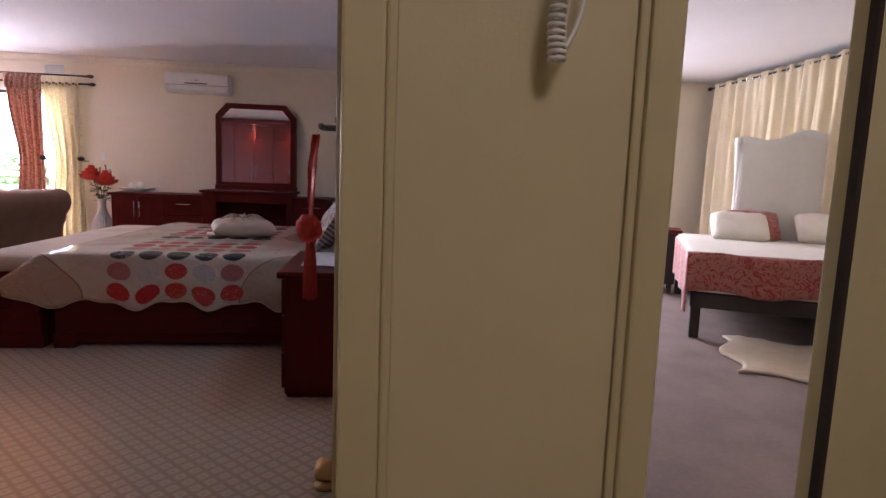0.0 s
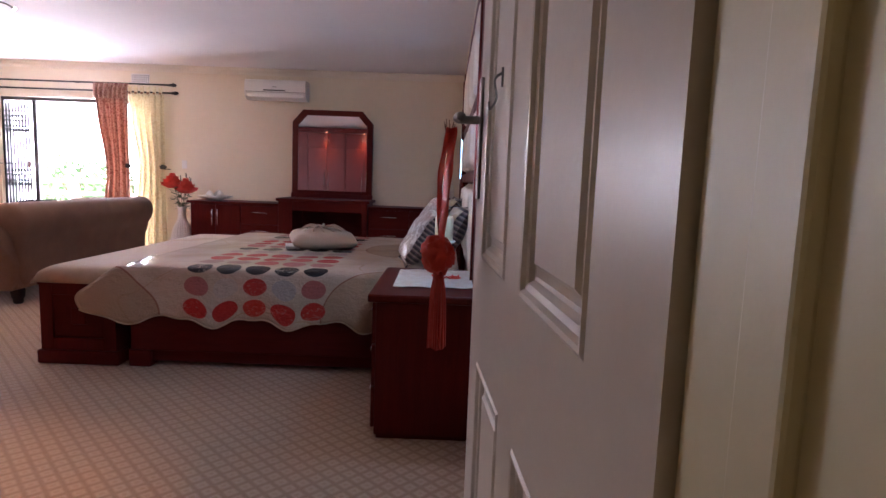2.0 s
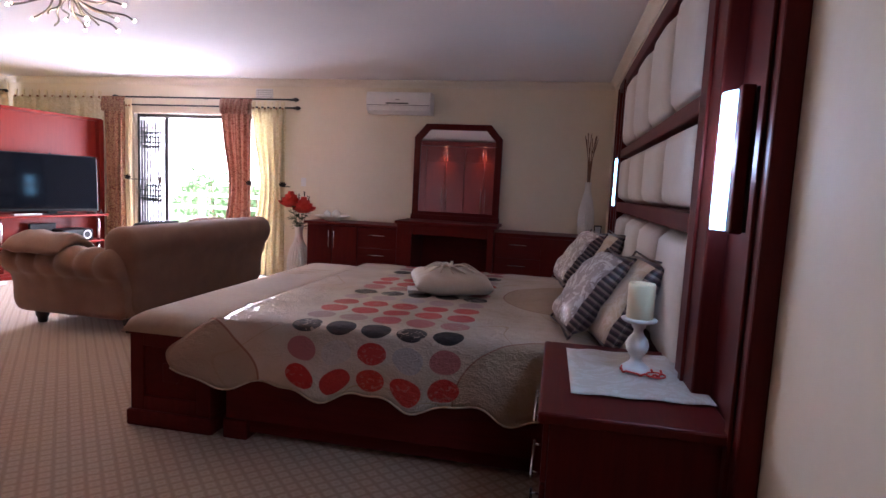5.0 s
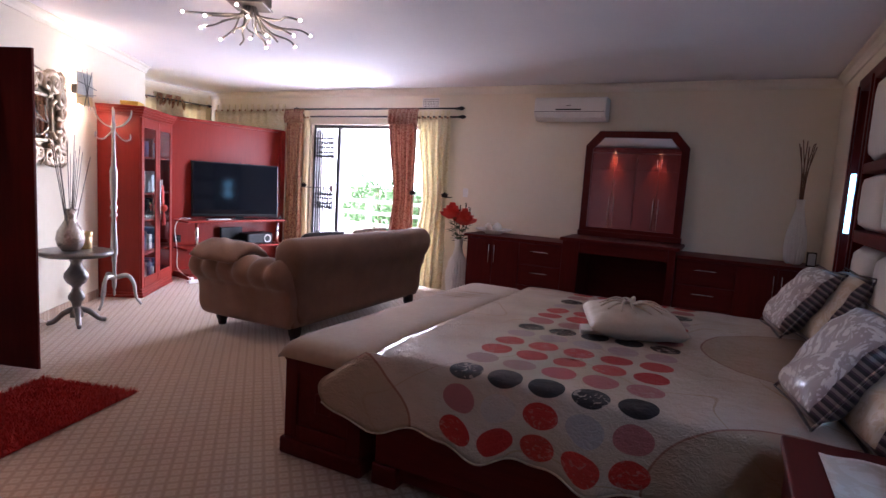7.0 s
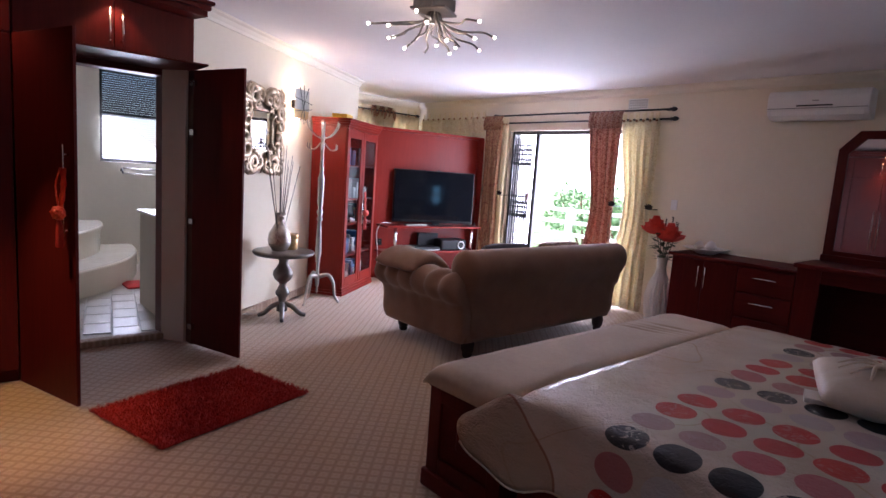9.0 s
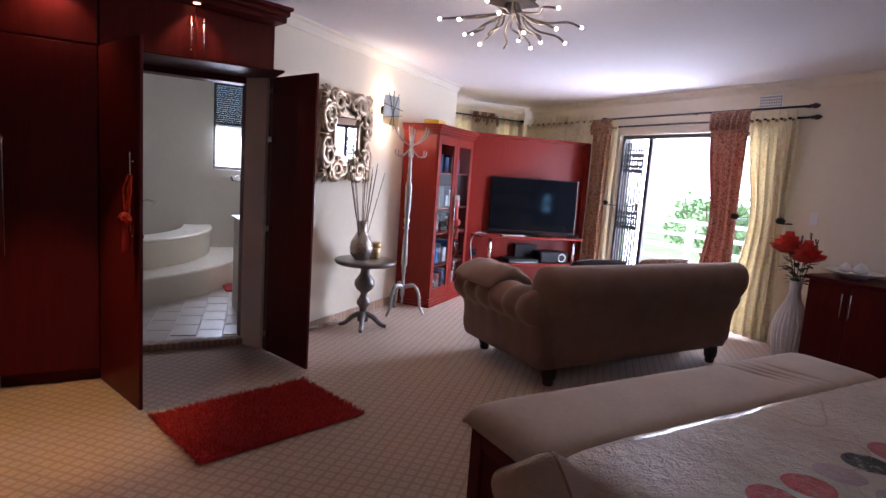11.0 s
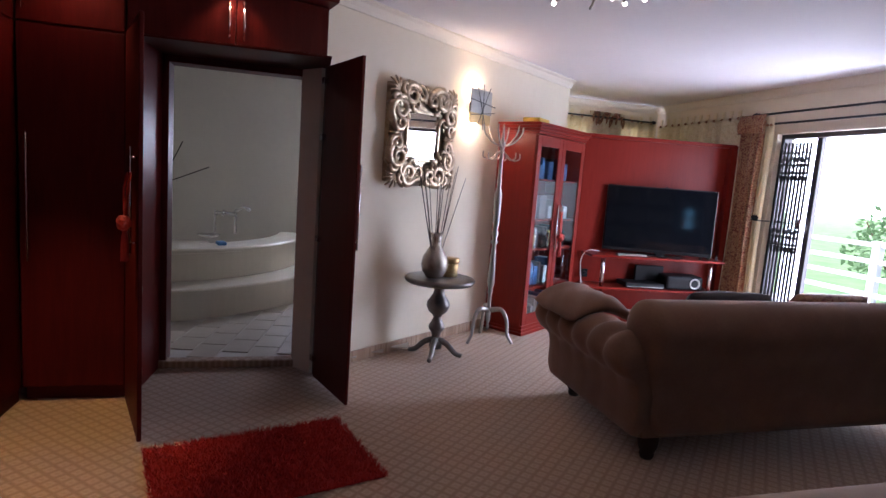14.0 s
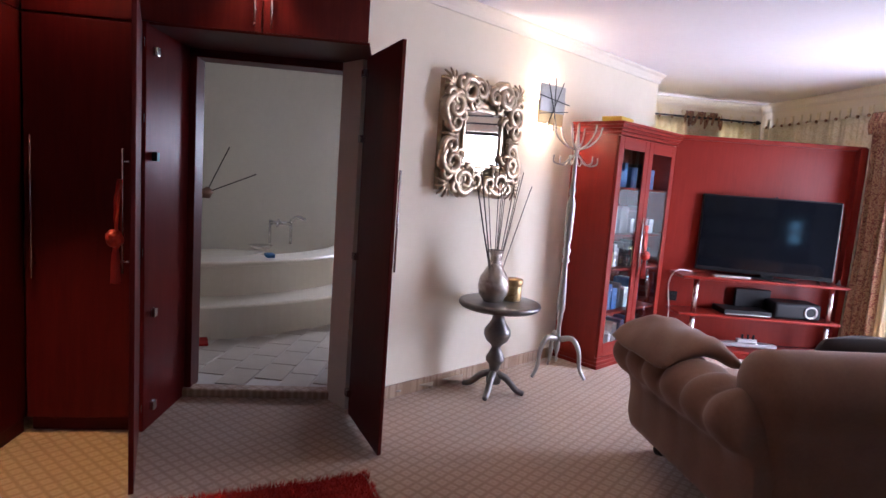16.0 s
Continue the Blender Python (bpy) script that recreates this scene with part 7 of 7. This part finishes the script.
part("side_drop", grid_solid(24, 10, sp2, 0.012), RED_THROW, spread, "red paisley drop", True)
for x, y, z, le, mt, sd in ((0.66, 1.64, 0.80, 40, RED_THROW, 31), (0.54, 1.50, 0.79, 36, WHITE_QUILT, 32), (1.30, 1.60, 0.80, 40, WHITE_QUILT, 33)):
    o = link("pillow", cushion(0.55, 0.4, 0.16, sd), mt, smooth=True)
    o.matrix_world = GB @ Matrix.Translation((x, y, z)) @ Matrix.Rotation(radians(le), 4, "X")
    tagged(o, "plump guest bed pillow with red trim" if mt == RED_THROW else "white quilted pillow on the guest bed", "pillow", "guest pillows")
gn = thing("guest_bedside_table", GB @ Matrix.Translation((-0.16, 2.05, 0)), "small dark wooden bedside table with drawer", "bedside table")
part("carcass", slab(-0.18, 0.18, -0.18, 0.18, 0.1, 0.66, 0.004), BLACK_GAP, gn)
part("top", slab(-0.22, 0.22, -0.22, 0.22, 0.66, 0.69, 0.006), WOOD_X, gn)
d = part("drawer_front", slab(-0.17, 0.17, -0.195, -0.18, 0.5, 0.65, 0.004), BLACK_GAP, gn)
part("knob", lathe([(0.012, 0.0), (0.016, 0.02)], 10), CHROME, d).matrix_basis = Matrix.Translation((0, -0.195, 0.575)) @ Matrix.Rotation(radians(90), 4, "X")
for x in (-0.16, 0.12):
    for y in (-0.16, 0.12):
        part("leg", slab(x, x + 0.04, y, y + 0.04, 0, 0.1, 0.003), BLACK_GAP, gn)


def fur(s, t):
    return (1.1 * (s - 0.5) + 0.05 * math.sin(9 * t), 0.9 * (t - 0.5) + 0.05 * math.sin(11 * s), 0.02 + 0.008 * noise.noise((s * 14, t * 14, 0)))


fr = link("fur_rug", grid_solid(30, 26, fur, 0.018), CREAM_RUG, smooth=True)
fr.matrix_world = at(3.2, 3.72, 0.0, -25)
tagged(fr, "cream fur rug on the guest carpet", "rug")
wires = link("ceiling_wire", tube(arc([(2.2, 3.4, CEIL - 0.004), (2.9, 4.1, CEIL - 0.012), (3.6, 3.9, CEIL - 0.02), (4.4, 3.3, CEIL - 0.004)], 8), 0.006, 6), PEWTER, smooth=True)
tagged(wires, "thin loose grey wire along guest ceiling", "wire")

# ---- garden seen through the sliding door ----
bal = thing("balustrade", at(-4.9, 11.0, -0.06), "white painted patio balustrade in the sun", "balustrade")
for k in range(6):
    part("post", slab(-3.0 + 1.2 * k - 0.05, -3.0 + 1.2 * k + 0.05, -0.05, 0.05, 0, 1.05, 0.008), RAIL_WHITE, bal)
for z in (0.12, 0.34, 0.56, 0.78, 1.0):
    part("rail", slab(-3.1, 3.1, -0.025, 0.025, z - 0.03, z + 0.03, 0.006), RAIL_WHITE, bal)
rnd = random.Random(17)


def shrub(x, y, r, h, seed):
    q = random.Random(seed)
    ob = thing("garden_shrub", at(x, y, -0.25), "leafy green garden shrub beyond the patio", "shrub", "garden shrubs")
    bm = bmesh.new()
    for k in range(5):
        a = k * 1.26
        tube(arc([(0, 0, 0), (0.3 * r * math.cos(a), 0.3 * r * math.sin(a), 0.4 * h), (0.7 * r * math.cos(a), 0.7 * r * math.sin(a), 0.85 * h)], 4), 0.03, 6, bm, 0.3)
    part("trunk", bm, STICK, ob)
    bm = bmesh.new()
    for k in range(900):
        a, e, rr = q.uniform(0, 6.283), q.uniform(-0.6, 1), q.uniform(0.35, 1) ** 0.5
        p = Vector((r * rr * math.cos(a) * math.sqrt(1 - e * e * 0.8), r * rr * math.sin(a) * math.sqrt(1 - e * e * 0.8), h * (0.55 + 0.42 * e * rr) + 0.12 * noise.noise((a * 2, e * 2, seed))))
        d = Vector((q.uniform(-1, 1), q.uniform(-1, 1), q.uniform(-0.4, 0.8))).normalized()
        n = d.orthogonal().normalized()
        L = q.uniform(0.07, 0.16)
        bm.faces.new([bm.verts.new(v) for v in (p, p + d * L * 0.5 + n * L * 0.25, p + d * L, p + d * L * 0.5 - n * L * 0.25)])
    part("crown", bm, FOLIAGE, ob)


for x, y, r, h in ((-6.4, 12.6, 0.9, 1.5), (-5.0, 12.9, 0.9, 1.3), (-3.6, 12.5, 0.8, 1.4), (-7.6, 12.9, 0.9, 1.7), (-5.8, 14.6, 1.2, 1.9), (-2.4, 13.5, 1.0, 1.6)):
    shrub(x, y, r, h, int(abs(x * 10)))
sky_back = link("backdrop", slab(-120, 120, 90, 90.5, -2, 70, 0), HAZE)
structure(sky_back, "bright hazy sky beyond the garden", "sky")

# ---- bathroom floor tiles ----
tile_mesh = None
tw, tl, gap = 0.30, 0.195, 0.010
floor_bath = bpy.data.objects["floor_bathroom"]
lay = Matrix.Rotation(radians(-11), 4, "Z")
for i in range(12):
    for j in range(-4, 10):
        p = lay @ Vector((-tw * i - tw / 2 + 0.5 * tw * (j % 2), tl * j, 0)) + Vector((-5.0, 2.6, 0))
        x, y = p.x, p.y
        if math.hypot(x + 8.3, y - 1.9) < 2.24 or x > -5.28 or y < 1.2 or y > 4.6:
            continue
        if tile_mesh is None:
            t0 = link("tile", slab(-tw / 2 + gap / 2, tw / 2 - gap / 2, -tl / 2 + gap / 2, tl / 2 - gap / 2, 0.0, 0.008, 0.002, 1), TILE, floor_bath)
            tile_mesh = t0.data
        else:
            t0 = new("tile", tile_mesh)
            t0.parent = floor_bath
        t0.matrix_basis = Matrix.Translation((x, y, 0.0352)) @ lay
